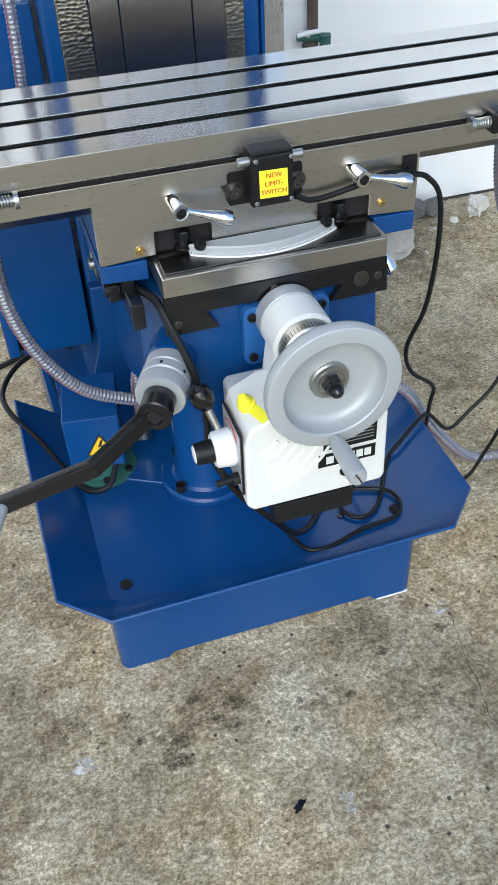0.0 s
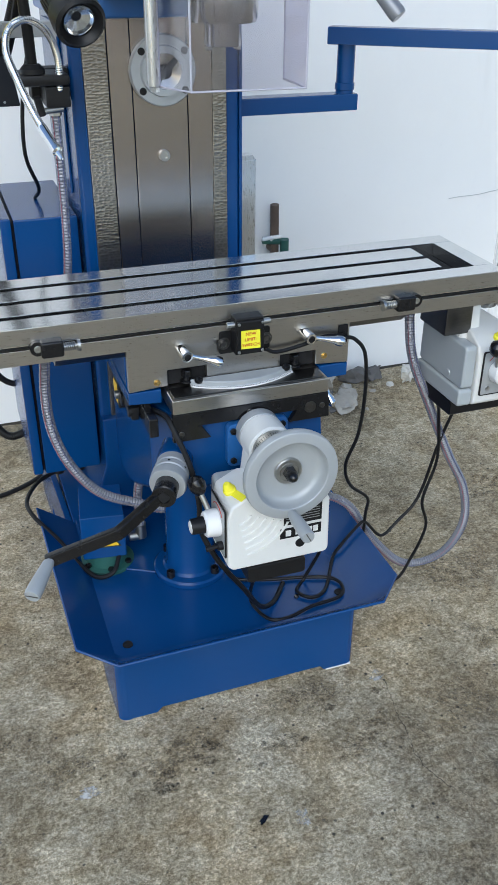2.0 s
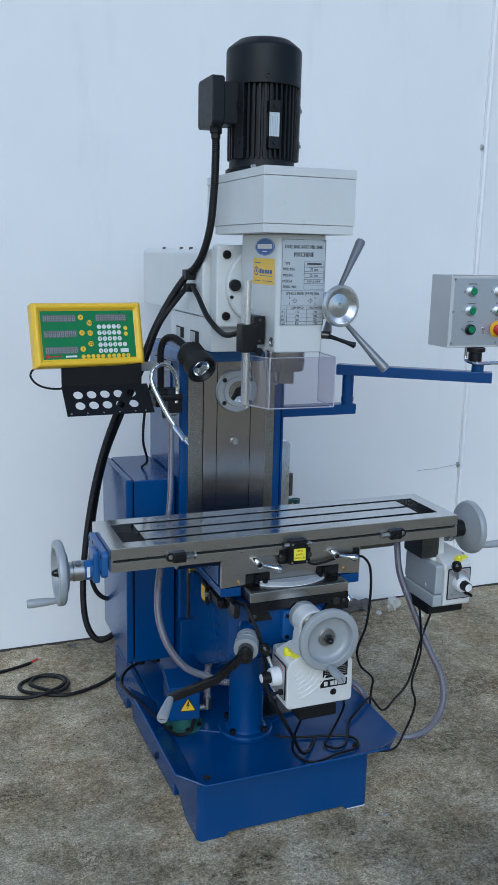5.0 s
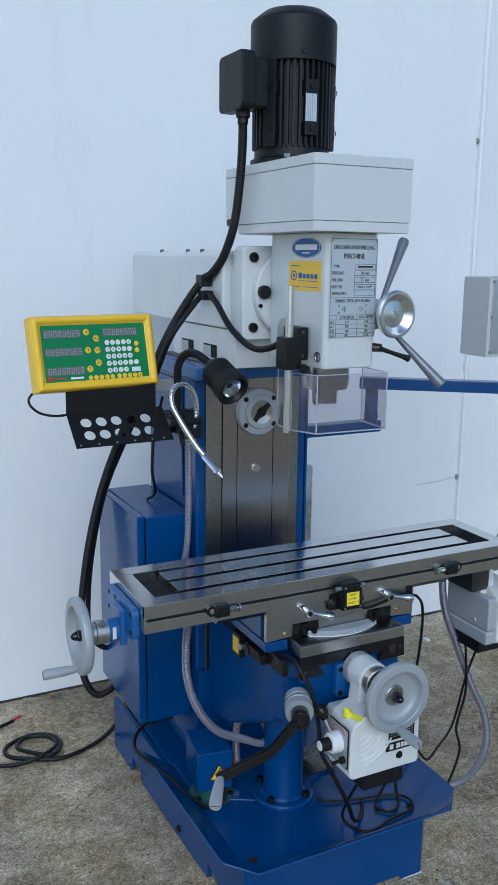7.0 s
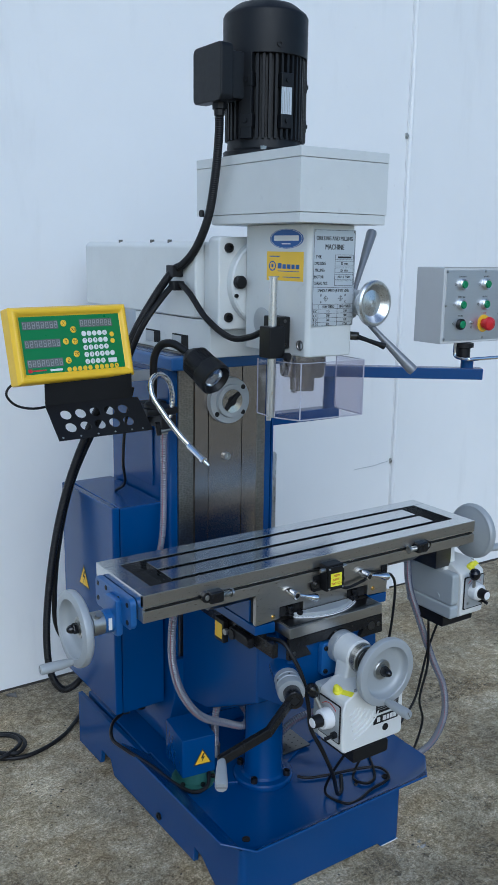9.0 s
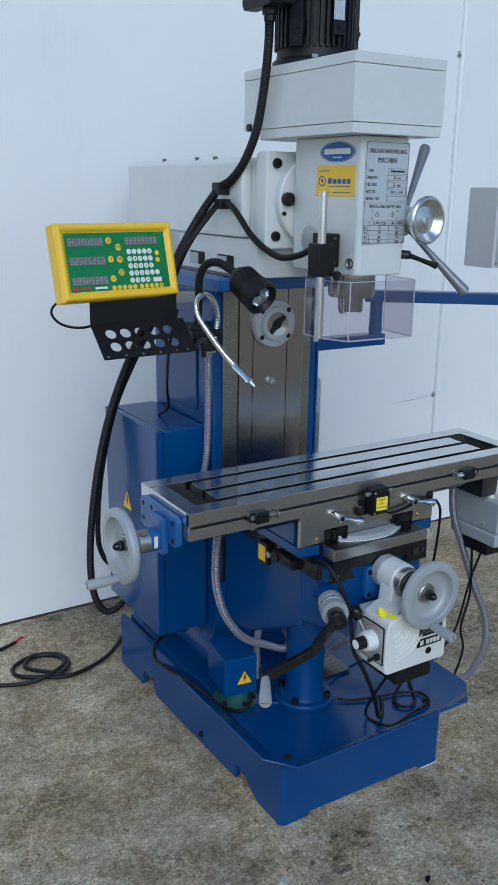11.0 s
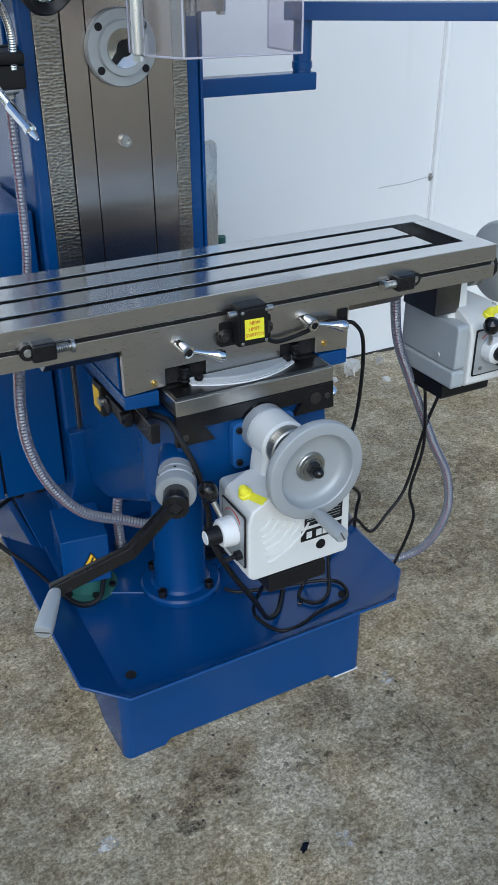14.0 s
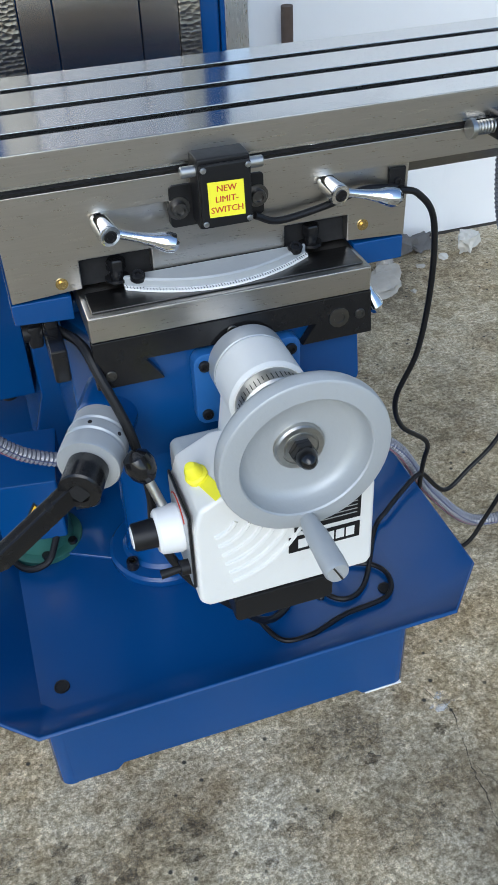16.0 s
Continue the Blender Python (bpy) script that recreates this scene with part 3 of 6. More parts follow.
def patch(seed, x, y, r, wide, z):
    """Irregular soaked-in patch, wider than deep, ragged at the edge."""
    n = 64
    bm = bmesh.new()
    vs = []
    for k in range(n):
        a = 2 * math.pi * k / n
        d = Vector((math.cos(a), math.sin(a), 0))
        q = r * (0.8 + 0.5 * noise.noise(d * 1.3 + Vector((seed * 3.1, 0, 0))) + 0.3 * noise.noise(d * 4 + Vector((0, seed, 0))) + 0.22 * noise.noise(d * 11 + Vector((0, 0, seed))))
        vs.append(bm.verts.new((x + wide * q * d.x, y + q * d.y, z)))
    bm.faces.new(vs)
    return bm


WASHES = [(-0.419, -0.09, 0.030), (-0.361, -0.072, 0.024), (-0.152, -0.095, 0.036), (0.148, -0.209, 0.040), (0.015, -0.154, 0.022), (0.115, -0.06, 0.045), (0.21, -0.16, 0.03), (-0.56, 0.02, 0.05), (-0.23, -0.13, 0.03), (0.40, -0.18, 0.05), (0.62, 0.22, 0.07), (0.95, 0.5, 0.10), (-0.75, 0.35, 0.06), (0.55, -0.02, 0.04)]
solo("rust_wash", join(*[patch(i + 5, x, y, r * k, 1.7, 0.0004 + 0.00004 * j) for i, (x, y, r) in enumerate(WASHES) for j, k in enumerate((1.35, 0.85))]), WASH, "brown rusty stains washed over the concrete", "rust stains", kind="stuff", smooth=False)
solo("chalk_marks", join(patch(51, -0.372, -0.147, 0.017, 1.5, 0.0005), patch(52, -0.02, -0.32, 0.02, 0.7, 0.0005), patch(53, 0.262, -0.05, 0.016, 1.3, 0.0005)), CHALK, "pale chalky scrape marks on the concrete", "scrape marks", kind="stuff", smooth=False)


def crack(points, width, seed):
    """Hairline crack: a jagged thin strip on the slab."""
    rnd = random.Random(seed)
    line = []
    for p, q in zip(points, points[1:]):
        steps = max(3, int((Vector(q) - Vector(p)).length / 0.007))
        for k in range(steps):
            u = k / steps
            line.append((p[0] + (q[0] - p[0]) * u + rnd.uniform(-0.0022, 0.0022), p[1] + (q[1] - p[1]) * u + rnd.uniform(-0.0018, 0.0018)))
    bm = bmesh.new()
    rows = []
    for k, (x, y) in enumerate(line):
        w = width * rnd.uniform(0.25, 1.0) * min(1, 0.3 + 4 * min(k, len(line) - 1 - k) / len(line))
        rows.append((bm.verts.new((x - w / 2, y, 0.0009)), bm.verts.new((x + w / 2, y + w * 0.3, 0.0009))))
    for (a0, b0), (a1, b1) in zip(rows, rows[1:]):
        bm.faces.new((a0, b0, b1, a1))
    return bm


solo("cracks", join(crack([(0.237, -0.003), (0.269, -0.068), (0.252, -0.15), (0.247, -0.211), (0.237, -0.259), (0.239, -0.30), (0.26, -0.347), (0.30, -0.40)], 0.0016, 4), crack([(0.252, -0.15), (0.275, -0.20), (0.283, -0.25)], 0.0010, 5), crack([(0.269, -0.068), (0.31, -0.075), (0.36, -0.06)], 0.0010, 6)), STAIN_LINE, "hairline cracks running through the concrete", "cracks", kind="stuff", smooth=False)


def dirt_strip(x0, x1, y, seed):
    """Uneven line of dirt gathered where the slab meets the wall."""
    bm = bmesh.new()
    n = int((x1 - x0) / 0.012)
    back, fore = [], []
    for k in range(n + 1):
        x = x0 + (x1 - x0) * k / n
        w = 0.012 + 0.016 * max(0, noise.noise(Vector((x * 5, seed, 0)))) + 0.010 * noise.noise(Vector((x * 31, seed, 3)))
        back.append(bm.verts.new((x, y, 0.0035)))
        fore.append(bm.verts.new((x, y - max(0.004, w), 0.0008)))
    for k in range(n):
        bm.faces.new((back[k], fore[k], fore[k + 1], back[k + 1]))
    return bm


solo("dirt_line", dirt_strip(-2.6, 2.6, 1.3445, 7), STAIN_LINE, "dark dirt gathered along the foot of the wall", "dirt", kind="stuff", smooth=False)

# ---- milling machine: base and tray ----
mill = thing("milling_machine", (-0.02, 0.4, 0.0), "blue drilling and milling machine with bright steel table", "milling machine")
PAN = 0.170
front = [(-0.2652, 0.0), (-0.205, 0.0), (-0.195, 0.012), (0.150, 0.012), (0.160, 0.0), (0.2105, 0.0), (0.2105, PAN - 0.004), (-0.2652, PAN - 0.004)]
part("base_front", prism(front, "y", 0.0, 0.016, 0.0025), BLUE, mill)
side = [(0.0185, 0.0), (0.105, 0.0), (0.140, 0.022), (0.172, 0.044), (0.207, 0.050), (0.210, 0.006), (0.66, 0.006), (0.68, 0.05), (0.74, 0.05), (0.75, 0.0), (0.90, 0.0), (0.90, 0.172), (0.0185, PAN - 0.004)]
lean = Matrix.Identity(4)
lean[0][1] = -0.030
part("base_side", moved(prism(side, "x", -0.283, -0.268, 0.0025), lean), BLUE, mill)
part("base_side", prism(side, "x", 0.214, 0.229, 0.0025), BLUE, mill)
for x in (-0.2652, 0.2107):
    part("base_corner", rod((x, 0.0182, 0.0), (x, 0.0182, PAN - 0.004), 0.0182, seg=28), BLUE, mill)
part("foot_shim", box(0.164, 0.222, -0.0012, 0.02, -0.001, 0.0022, 0.0005), WHITE_PL, mill, "pale strip under the foot")
part("base_rear", box(-0.268, 0.212, 0.885, 0.899, 0.0, 0.17, 0.002), BLUE, mill)
part("base_deck", box(-0.283, 0.228, 0.475, 0.884, 0.150, 0.174, 0.004), BLUE, mill)
part("base_bolt", socket_screw((-0.2955, 0.386, 0.034), (-1, 0, 0), 0.010, 0.005), BLACK, mill)


def tray():
    outer = [(-0.360, 0.475, 0.231), (-0.352, -0.018, 0.233), (-0.284, -0.066, 0.216), (0.256, -0.057, 0.211), (0.322, 0.014, 0.207), (0.322, 0.475, 0.212)]
    inner = [(-0.279, 0.475, PAN), (-0.279, 0.014, PAN), (-0.262, 0.000, PAN), (0.215, 0.000, PAN), (0.231, 0.016, PAN), (0.231, 0.475, PAN)]
    bm = bmesh.new()
    O = [bm.verts.new(p) for p in outer]
    I = [bm.verts.new(p) for p in inner]
    bm.faces.new(I)
    for k in range(5):
        bm.faces.new((I[k], I[k + 1], O[k + 1], O[k]))
    bmesh.ops.recalc_face_normals(bm, faces=bm.faces)
    if bm.faces[0].normal.z < 0:
        bmesh.ops.reverse_faces(bm, faces=bm.faces)
    bmesh.ops.solidify(bm, geom=bm.faces[:], thickness=0.005)
    return bevel(bm, 0.0012, 1, 40)


pan = part("chip_tray", tray(), BLUE, mill)
for e in pan.data.edges:
    # the side folds are crisp, the front lip rolls up softly
    p, q = (pan.data.vertices[i].co for i in e.vertices)
    if abs(p.y - q.y) > 0.2:
        e.use_edge_sharp = True
    elif abs(p.x - q.x) > 0.3 and max(p.z, q.z) < 0.19:
        e.use_edge_sharp = False
# Shallow discs; the black colour gives the shade of an open hole.
for x, y in ((-0.250, 0.030), (0.203, 0.040)):
    part("tray_hole", lathe([(0, 0.0005), (0.007, 0.0005), (0.007, 0.0015), (0.0095, 0.002), (0.010, 0.0), (0.010, -0.003), (0, -0.003)], (x, y, PAN + 0.0006), (0, 0, 1), 20), [HOLE_SHADE], mill)
part("tray_deck", prism([(-0.276, 0.297), (-0.110, 0.207), (-0.030, 0.207), (0.110, 0.275), (0.229, 0.300), (0.229, 0.474), (-0.276, 0.474)], "z", PAN + 0.0004, PAN + 0.0055, 0.001, 1), BLUE, mill)
part("tray_screw", socket_screw((0.113, 0.055, PAN), (0, 0, 1), 0.005, 0.004), DARK_STEEL, mill)

# pedestal and screw tube under the knee
PX, PY = -0.067, 0.225
part("pedestal", lathe([(0, 0), (0.078, 0), (0.080, 0.003), (0.080, 0.012), (0.076, 0.016), (0.060, 0.017), (0.055, 0.022), (0.052, 0.04), (0.050, 0.33), (0, 0.33)], (PX, PY, PAN), (0, 0, 1), 40), BLUE, mill)
for a in (35, 125, 215, 305):
    part("pedestal_bolt", socket_screw((PX + 0.066 * math.cos(radians(a)), PY + 0.066 * math.sin(radians(a)), PAN + 0.016), (0, 0, 1), 0.009, 0.014), BLACK_IRON, mill)

# column
part("column_foot", prism([(-0.215, PAN + 0.005), (0.165, PAN + 0.005), (0.165, 0.22), (0.143, 0.30), (0.143, 0.42), (-0.19, 0.42), (-0.19, 0.30), (-0.215, 0.22)], "y", 0.49, 0.875, 0.006), BLUE, mill)
part("column", box(-0.190, 0.143, 0.512, 0.868, 0.41, 1.268, 0.008, 3), BLUE, mill)
part("column_edge", prism([(0.512, 0.42), (0.512, 1.2), (0.530, 1.24), (0.57, 1.25), (0.57, 0.92), (0.545, 0.86), (0.545, 0.42)], "x", 0.1435, 0.150, 0.002), BLUE, mill)
for x0, x1 in ((-0.118, -0.0765), (-0.0745, 0.0320), (0.0340, 0.083)):
    part("way_plate", box(x0, x1, 0.500, 0.5125, 0.42, 1.262, 0.001), STEEL_WAY, mill, "brown-tinged ground steel slideway")
part("scraped_strip", box(-0.166, -0.1195, 0.503, 0.5125, 0.42, 1.255, 0.002), SCRAPED, mill, "scraped bright steel strip")
part("scraped_strip", box(0.0845, 0.114, 0.503, 0.5125, 0.42, 1.255, 0.002), SCRAPED, mill, "scraped bright steel strip")
ring = part("spindle_flange", lathe([(0.030, 0.0), (0.030, 0.024), (0.033, 0.026), (0.044, 0.026), (0.046, 0.016), (0.062, 0.016), (0.064, 0.013), (0.064, 0.0)], (-0.017, 0.4995, 1.142), (0, -1, 0), 40), GREY_COLLAR, mill, "grey bolted ring round the horizontal spindle")
part("bore", join(lathe([(0.012, 0.001), (0.014, 0.026), (0.0315, 0.029), (0.0325, 0.024)], (-0.017, 0.4995, 1.142), (0, -1, 0), 32)), QUILL, ring)
# Bore and keyway are black solids with their inner shade painted on.
part("keyway", join(rod((-0.017, 0.498, 1.142), (-0.017, 0.472, 1.142), 0.0125, seg=20), moved(box(-0.030, 0.030, -0.003, 0.003, -0.006, 0.006, 0.001), pose(-0.017, 0.4715, 1.142, 0, -45, 0))), HOLE_SHADE, ring)
for a in (40, 140, 220, 320):
    part("bolt", socket_screw((-0.017 + 0.054 * math.cos(radians(a)), 0.4835, 1.142 + 0.054 * math.sin(radians(a))), (0, -1, 0), 0.007, 0.001), BLACK, ring)
part("stop_screw", lathe([(0, 0.004), (0.005, 0.004), (0.006, 0.010), (0.010, 0.010), (0.011, 0.008), (0.011, 0.0)], (-0.019, 0.500, 0.985), (0, -1, 0), 16), ZINC, mill, "small socket screw in the slideway")
part("column_cap", box(-0.200, 0.150, 0.478, 0.872, 1.2325, 1.2668, 0.006, 3), BLUE_LT, mill)
part("column_door", box(-0.1955, -0.1902, 0.60, 0.80, 0.90, 1.22, 0.002), BLUE, mill)

# knee
part("knee", prism([(0.045, 0.600), (0.045, 0.50), (0.16, 0.43), (0.42, 0.27), (0.50, 0.26), (0.511, 0.26), (0.511, 0.66), (0.09, 0.66), (0.09, 0.600)], "x", -0.128, 0.130, 0.007, 3), BLUE, mill)
part("knee_front", prism([(-0.137, 0.598), (-0.100, 0.603), (-0.094, 0.630), (0.092, 0.630), (0.085, 0.606), (0.138, 0.606), (0.142, 0.55), (0.126, 0.50), (-0.116, 0.50), (-0.132, 0.55)], "y", 0.034, 0.0445, 0.003), BLUE, mill)
part("knee_rear", prism([(0.125, 0.655), (0.125, 0.45), (0.36, 0.325), (0.46, 0.305), (0.4985, 0.33), (0.4985, 0.7), (0.30, 0.7), (0.29, 0.655)], "x", -0.160, 0.146, 0.008, 3), BLUE, mill)
part("knee_cheek", prism([(-0.129, 0.050), (-0.1285, 0.1245), (-0.159, 0.1245)], "z", 0.47, 0.64, 0.003), BLUE, mill)
fl = part("feed_flange", prism([(a, c) for a, c in rounded(-0.047, 0.067, 0.540, 0.625, 0.012)], "y", 0.018, 0.0335, 0.002), BLUE_LT, mill)
for x, z in ((-0.036, 0.612), (-0.036, 0.553), (0.056, 0.612), (0.056, 0.553)):
    part("bolt", socket_screw((x, 0.018, z), (0, -1, 0), 0.006, 0.004), BLACK, fl)
sf = part("slide_clamp", prism([(-0.143, 0.605), (-0.075, 0.605), (-0.092, 0.631), (0.085, 0.631), (0.070, 0.609), (0.148, 0.609), (0.145, 0.658), (-0.142, 0.658)], "y", 0.022, 0.0335, 0.0015), BLACK_IRON, mill, "black slideway wiper with screws")
for x, z in ((-0.128, 0.620), (-0.004, 0.644), (0.133, 0.634), (0.110, 0.634)):
    part("screw", socket_screw((x, 0.022, z), (0, -1, 0), 0.0055 if x != 0.110 else 0.011, 0.002), DARK_STEEL, sf)
part("knee_clamp_lever", join(rod((0.140, 0.075, 0.638), (0.164, 0.070, 0.637), 0.006), lathe([(0, 0), (0.005, 0.002), (0.005, 0.010), (0.0085, 0.022), (0.0095, 0.029), (0.006, 0.035), (0, 0.036)], (0.160, 0.070, 0.640), (0.35, -0.3, -0.9), 16)), CHROME, mill, "chrome clamp lever")

# saddle
sad = part("saddle", prism([(-0.142, 0.6585), (0.144, 0.6585), (0.144, 0.685), (-0.142, 0.685)], "y", 0.022, 0.30, 0.002), STEEL, mill, "ground steel cross slide")
part("oiled_top", box(-0.136, 0.138, 0.030, 0.0695, 0.6855, 0.687, 0.0005), DARK_STEEL, sad)
part("swivel_base", prism([(-0.206, 0.686), (-0.206, 0.664), (-0.148, 0.660), (-0.148, 0.686)], "y", 0.072, 0.42, 0.002), BLUE, mill)
part("swivel_base", prism([(0.146, 0.686), (0.146, 0.660), (0.203, 0.660), (0.203, 0.686)], "y", 0.072, 0.30, 0.002), BLUE, mill)
bl = [(-0.204, 0.687), (-0.136, 0.691), (-0.136, 0.720), (-0.066, 0.720), (-0.066, 0.697), (0.070, 0.697), (0.070, 0.719), (0.138, 0.719), (0.138, 0.691), (0.203, 0.687), (0.203, 0.766), (-0.204, 0.766)]
blk = part("swivel_block", prism(bl, "y", 0.072, 0.084, 0.0012), STEEL, mill, "ground steel swivel block with square pockets")
part("pocket", join(box(-0.2035, 0.2025, 0.100, 0.29, 0.6875, 0.762, 0.001)), BLUE, blk)
# Black sheet behind the pockets paints their inner shade.
part("pocket_back", box(-0.2, 0.2, 0.0845, 0.0995, 0.688, 0.76, 0), HOLE_SHADE, blk)
for x in (-0.101, 0.100):
    part("swivel_bolt", join(lathe([(0, 0), (0.012, 0), (0.012, 0.003), (0.007, 0.004), (0.007, 0.016), (0, 0.016)], (x, 0.078, 0.692), (0, 0, 1), 18), lathe([(0, 0), (0.0095, 0), (0.0095, 0.009), (0.008, 0.011), (0, 0.011)], (x, 0.078, 0.703), (0, 0, 1), 6)), BLACK_IRON, blk)
for x, z in ((-0.155, 0.700), (0.155, 0.706)):
    part("oiler", lathe([(0, 0.003), (0.003, 0.003), (0.003, 0.001), (0.006, 0.001), (0.006, 0)], (x, 0.072, z), (0, -1, 0), 14), BRASS, blk, "small brass oil nipple")
part("cable_clip", join(box(0.180, 0.198, 0.068, 0.0718, 0.728, 0.762, 0.001), socket_screw((0.189, 0.068, 0.748), (0, -1, 0), 0.004, 0.003)), BLACK, blk, "black cable clip")


def bow(u):
    return 0.030 + 0.031 * u * u


def arc_plate(y_back, inset, z0, z1, bev):
    """Flat segment: straight back chord, bowed front edge."""
    n = 28
    us = [2 * k / n - 1 for k in range(n + 1)]
    return prism([(-0.003 + 0.094 * u, y_back) for u in us] + [(-0.003 + 0.094 * u, min(y_back - 0.0005, bow(u) + inset)) for u in us[::-1]], "z", z0, z1, bev, 1)


arc = part("swivel_scale", arc_plate(0.0705, 0.006, 0.6875, 0.6985, 0.0022), ALU, mill, "silver curved degree scale")
part("scale_face", arc_plate(0.0700, 0.0, 0.6872, 0.6895, 0.0), WHITE_PL, arc, "white graduated edge")
n = 64
part("graduation", join(*[moved(box(-0.0003, 0.0003, 0.0, 0.0035 if k % 5 else 0.005, 0, 0.0003, 0), Matrix.Translation((-0.003 + 0.092 * (2 * k / n - 1), bow(0.98 * (2 * k / n - 1)) + 0.0005, 0.68955))) for k in range(n + 1)]), INK, arc)
for x in (-0.084, 0.077):
    part("screw", join(socket_screw((x, 0.0600, 0.7000), (0, -0.55, 0.85), 0.0058, 0.004), rod((x, 0.062, 0.6970), (x, 0.0605, 0.7015), 0.0075, seg=16)), BLACK, arc)


def lock_lever(x, z, droop):
    """Chrome clamp lever: hub square to the block, thin arm to one side with a ball end."""
    hd_ = Vector((0.16, -1, -0.12)).normalized()
    lv = part("lock_lever", lathe([(0, 0), (0.0088, 0), (0.0088, 0.004), (0.0098, 0.006), (0.0105, 0.027), (0.0098, 0.030), (0.0065, 0.0305), (0, 0.0305)], (x, 0.072, z), hd_, 22), CHROME, mill, "polished chrome clamp lever")
    c = Vector((x, 0.072, z)) + hd_ * 0.021
    part("arm", lathe([(0, 0.006), (0.0050, 0.007), (0.0042, 0.016), (0.0046, 0.030), (0.0066, 0.044), (0.0090, 0.051), (0.0101, 0.057), (0.0092, 0.063), (0.0055, 0.0665), (0, 0.067)], c, (1, -0.16, droop), 18), CHROME, lv)
    part("screw", socket_screw(c + hd_ * 0.0095, hd_, 0.0062, 0.0012), BLACK, lv)


lock_lever(-0.112, 0.756, -0.30)
lock_lever(0.112, 0.758, -0.20)

# table
TX0, TX1, TY0, TY1, TZ = -0.497, 0.511, 0.064, 0.303, 0.829
TB = TZ - 0.062
SLOTS = (0.115, 0.1835, 0.252)
tb = part("table", box(TX0, TX1, TY0 + 0.0125, TY1, TB, TZ - 0.030, 0.0015), STEEL, mill, "bright ground steel work table with three T-slots")
W = 0.0075
edges = [TY0 + 0.0005, *[v for s in SLOTS for v in (s - W, s + W)], TY1]
for a, b in zip(edges[::2], edges[1::2]):
    x0, x1 = (TX0, TX1) if a < TY0 + 0.01 or b > TY1 - 0.01 else (TX0 + 0.100, TX1 - 0.100)
    part("table_land", box(x0, x1, a, b, TZ - 0.0299, TZ, 0.0009), STEEL_TOP, tb)
for x0, x1 in ((TX0, TX0 + 0.040), (TX1 - 0.040, TX1)):
    part("table_end", box(x0, x1, edges[1] + 0.0003, edges[-2] - 0.0003, TZ - 0.0299, TZ - 0.0002, 0.0009), STEEL_TOP, tb)
# Slot floor is steel, blackened in colour to draw the shade down there.
part("slot_floor", box(TX0 + 0.041, TX1 - 0.041, edges[1] + 0.001, edges[-2] - 0.001, TZ - 0.0298, TZ - 0.026, 0), HOLE_SHADE, tb)
part("table_front", box(TX0, TX1, TY0, TY0 + 0.0122, TZ - 0.0272, TZ - 0.0002, 0.001), STEEL, tb)
part("table_front", box(TX0, TX1, TY0, TY0 + 0.0122, TB, TZ - 0.0362, 0.001), STEEL, tb)
# Groove shade painted as a black strip along its back.
part("front_groove", box(TX0 + 0.001, TX1 - 0.001, TY0 + 0.008, TY0 + 0.0122, TZ - 0.0361, TZ - 0.0273, 0), HOLE_SHADE, tb)
for x0, x1 in ((TX0 + 0.0003, TX0 + 0.006), (TX1 - 0.006, TX1 - 0.0003)):
    part("end_face", box(x0, x1, TY0 + 0.0030, TY0 + 0.0124, TB + 0.001, TZ - 0.028, 0.0005), STEEL, tb)
part("table_slide", prism([(-0.015 + 0.085, TB - 0.0005), (0.095, 0.745), (0.28, 0.745), (0.29, TB - 0.0005)], "x", -0.32, 0.32, 0.001), DARK_STEEL, mill)


def stop_block(x, flip):
    s = -1 if flip else 1
    st = part("table_stop", join(box(x - 0.018, x + 0.018, TY0 - 0.020, TY0 + 0.004, TZ - 0.047, TZ - 0.020, 0.004, 3), rod((x - s * 0.022, TY0 - 0.012, TZ - 0.032), (x - s * 0.022, TY0 + 0.002, TZ - 0.032), 0.012, seg=18)), BLACK_IRON, mill, "black adjustable table stop")
    part("spring", tube([(x + s * (0.018 + 0.020 * k / 40), TY0 - 0.010 + 0.006 * math.cos(k * 0.95), TZ - 0.034 + 0.006 * math.sin(k * 0.95)) for k in range(41)], 0.0013, 5, 2), ZINC, st)
    part("plunger", lathe([(0, 0), (0.0035, 0), (0.0035, 0.024), (0.0095, 0.024), (0.0095, 0.029), (0, 0.029)], (x + s * 0.016, TY0 - 0.010, TZ - 0.034), (s, 0, 0), 16), ZINC, st, "spring-loaded metal plunger")
    part("screw", socket_screw((x - s * 0.022, TY0 - 0.012, TZ - 0.032), (0, -1, 0), 0.006, 0.002), ZINC, st)


stop_block(-0.325, False)
stop_block(0.300, True)

# limit switch
ls = thing("limit_switch", (0.0, 0.05, 0.74), "black limit switch box with a yellow paper label", "limit switch")
part("body", box(-0.0245, 0.0260, 0.038, 0.0705, 0.745, 0.811, 0.003), BLACK, ls)
part("base_plate", prism(rounded(-0.046, 0.046, 0.741, 0.782, 0.004), "y", 0.062, 0.0715, 0.001), BLACK, ls)
part("lid", box(-0.0230, 0.0245, 0.032, 0.0375, 0.749, 0.807, 0.002), BLACK, ls)
part("label", prism([(-0.0165, 0.759), (0.0175, 0.758), (0.0165, 0.791), (-0.0172, 0.792)], "y", 0.0312, 0.0316), YELLOW_TAG, ls, "yellow paper label reading NEW LIMIT SWITCH")
part("lettering", lettering([("NEW", 0, 0.0098, 0.0082), ("LIMIT-", 0, 0.0, 0.0082), ("SWITCH", 0, -0.0098, 0.0082)], pose(0.0003, 0.0310, 0.7752, 90, 0, 0), 0.015), INK_RED, ls)
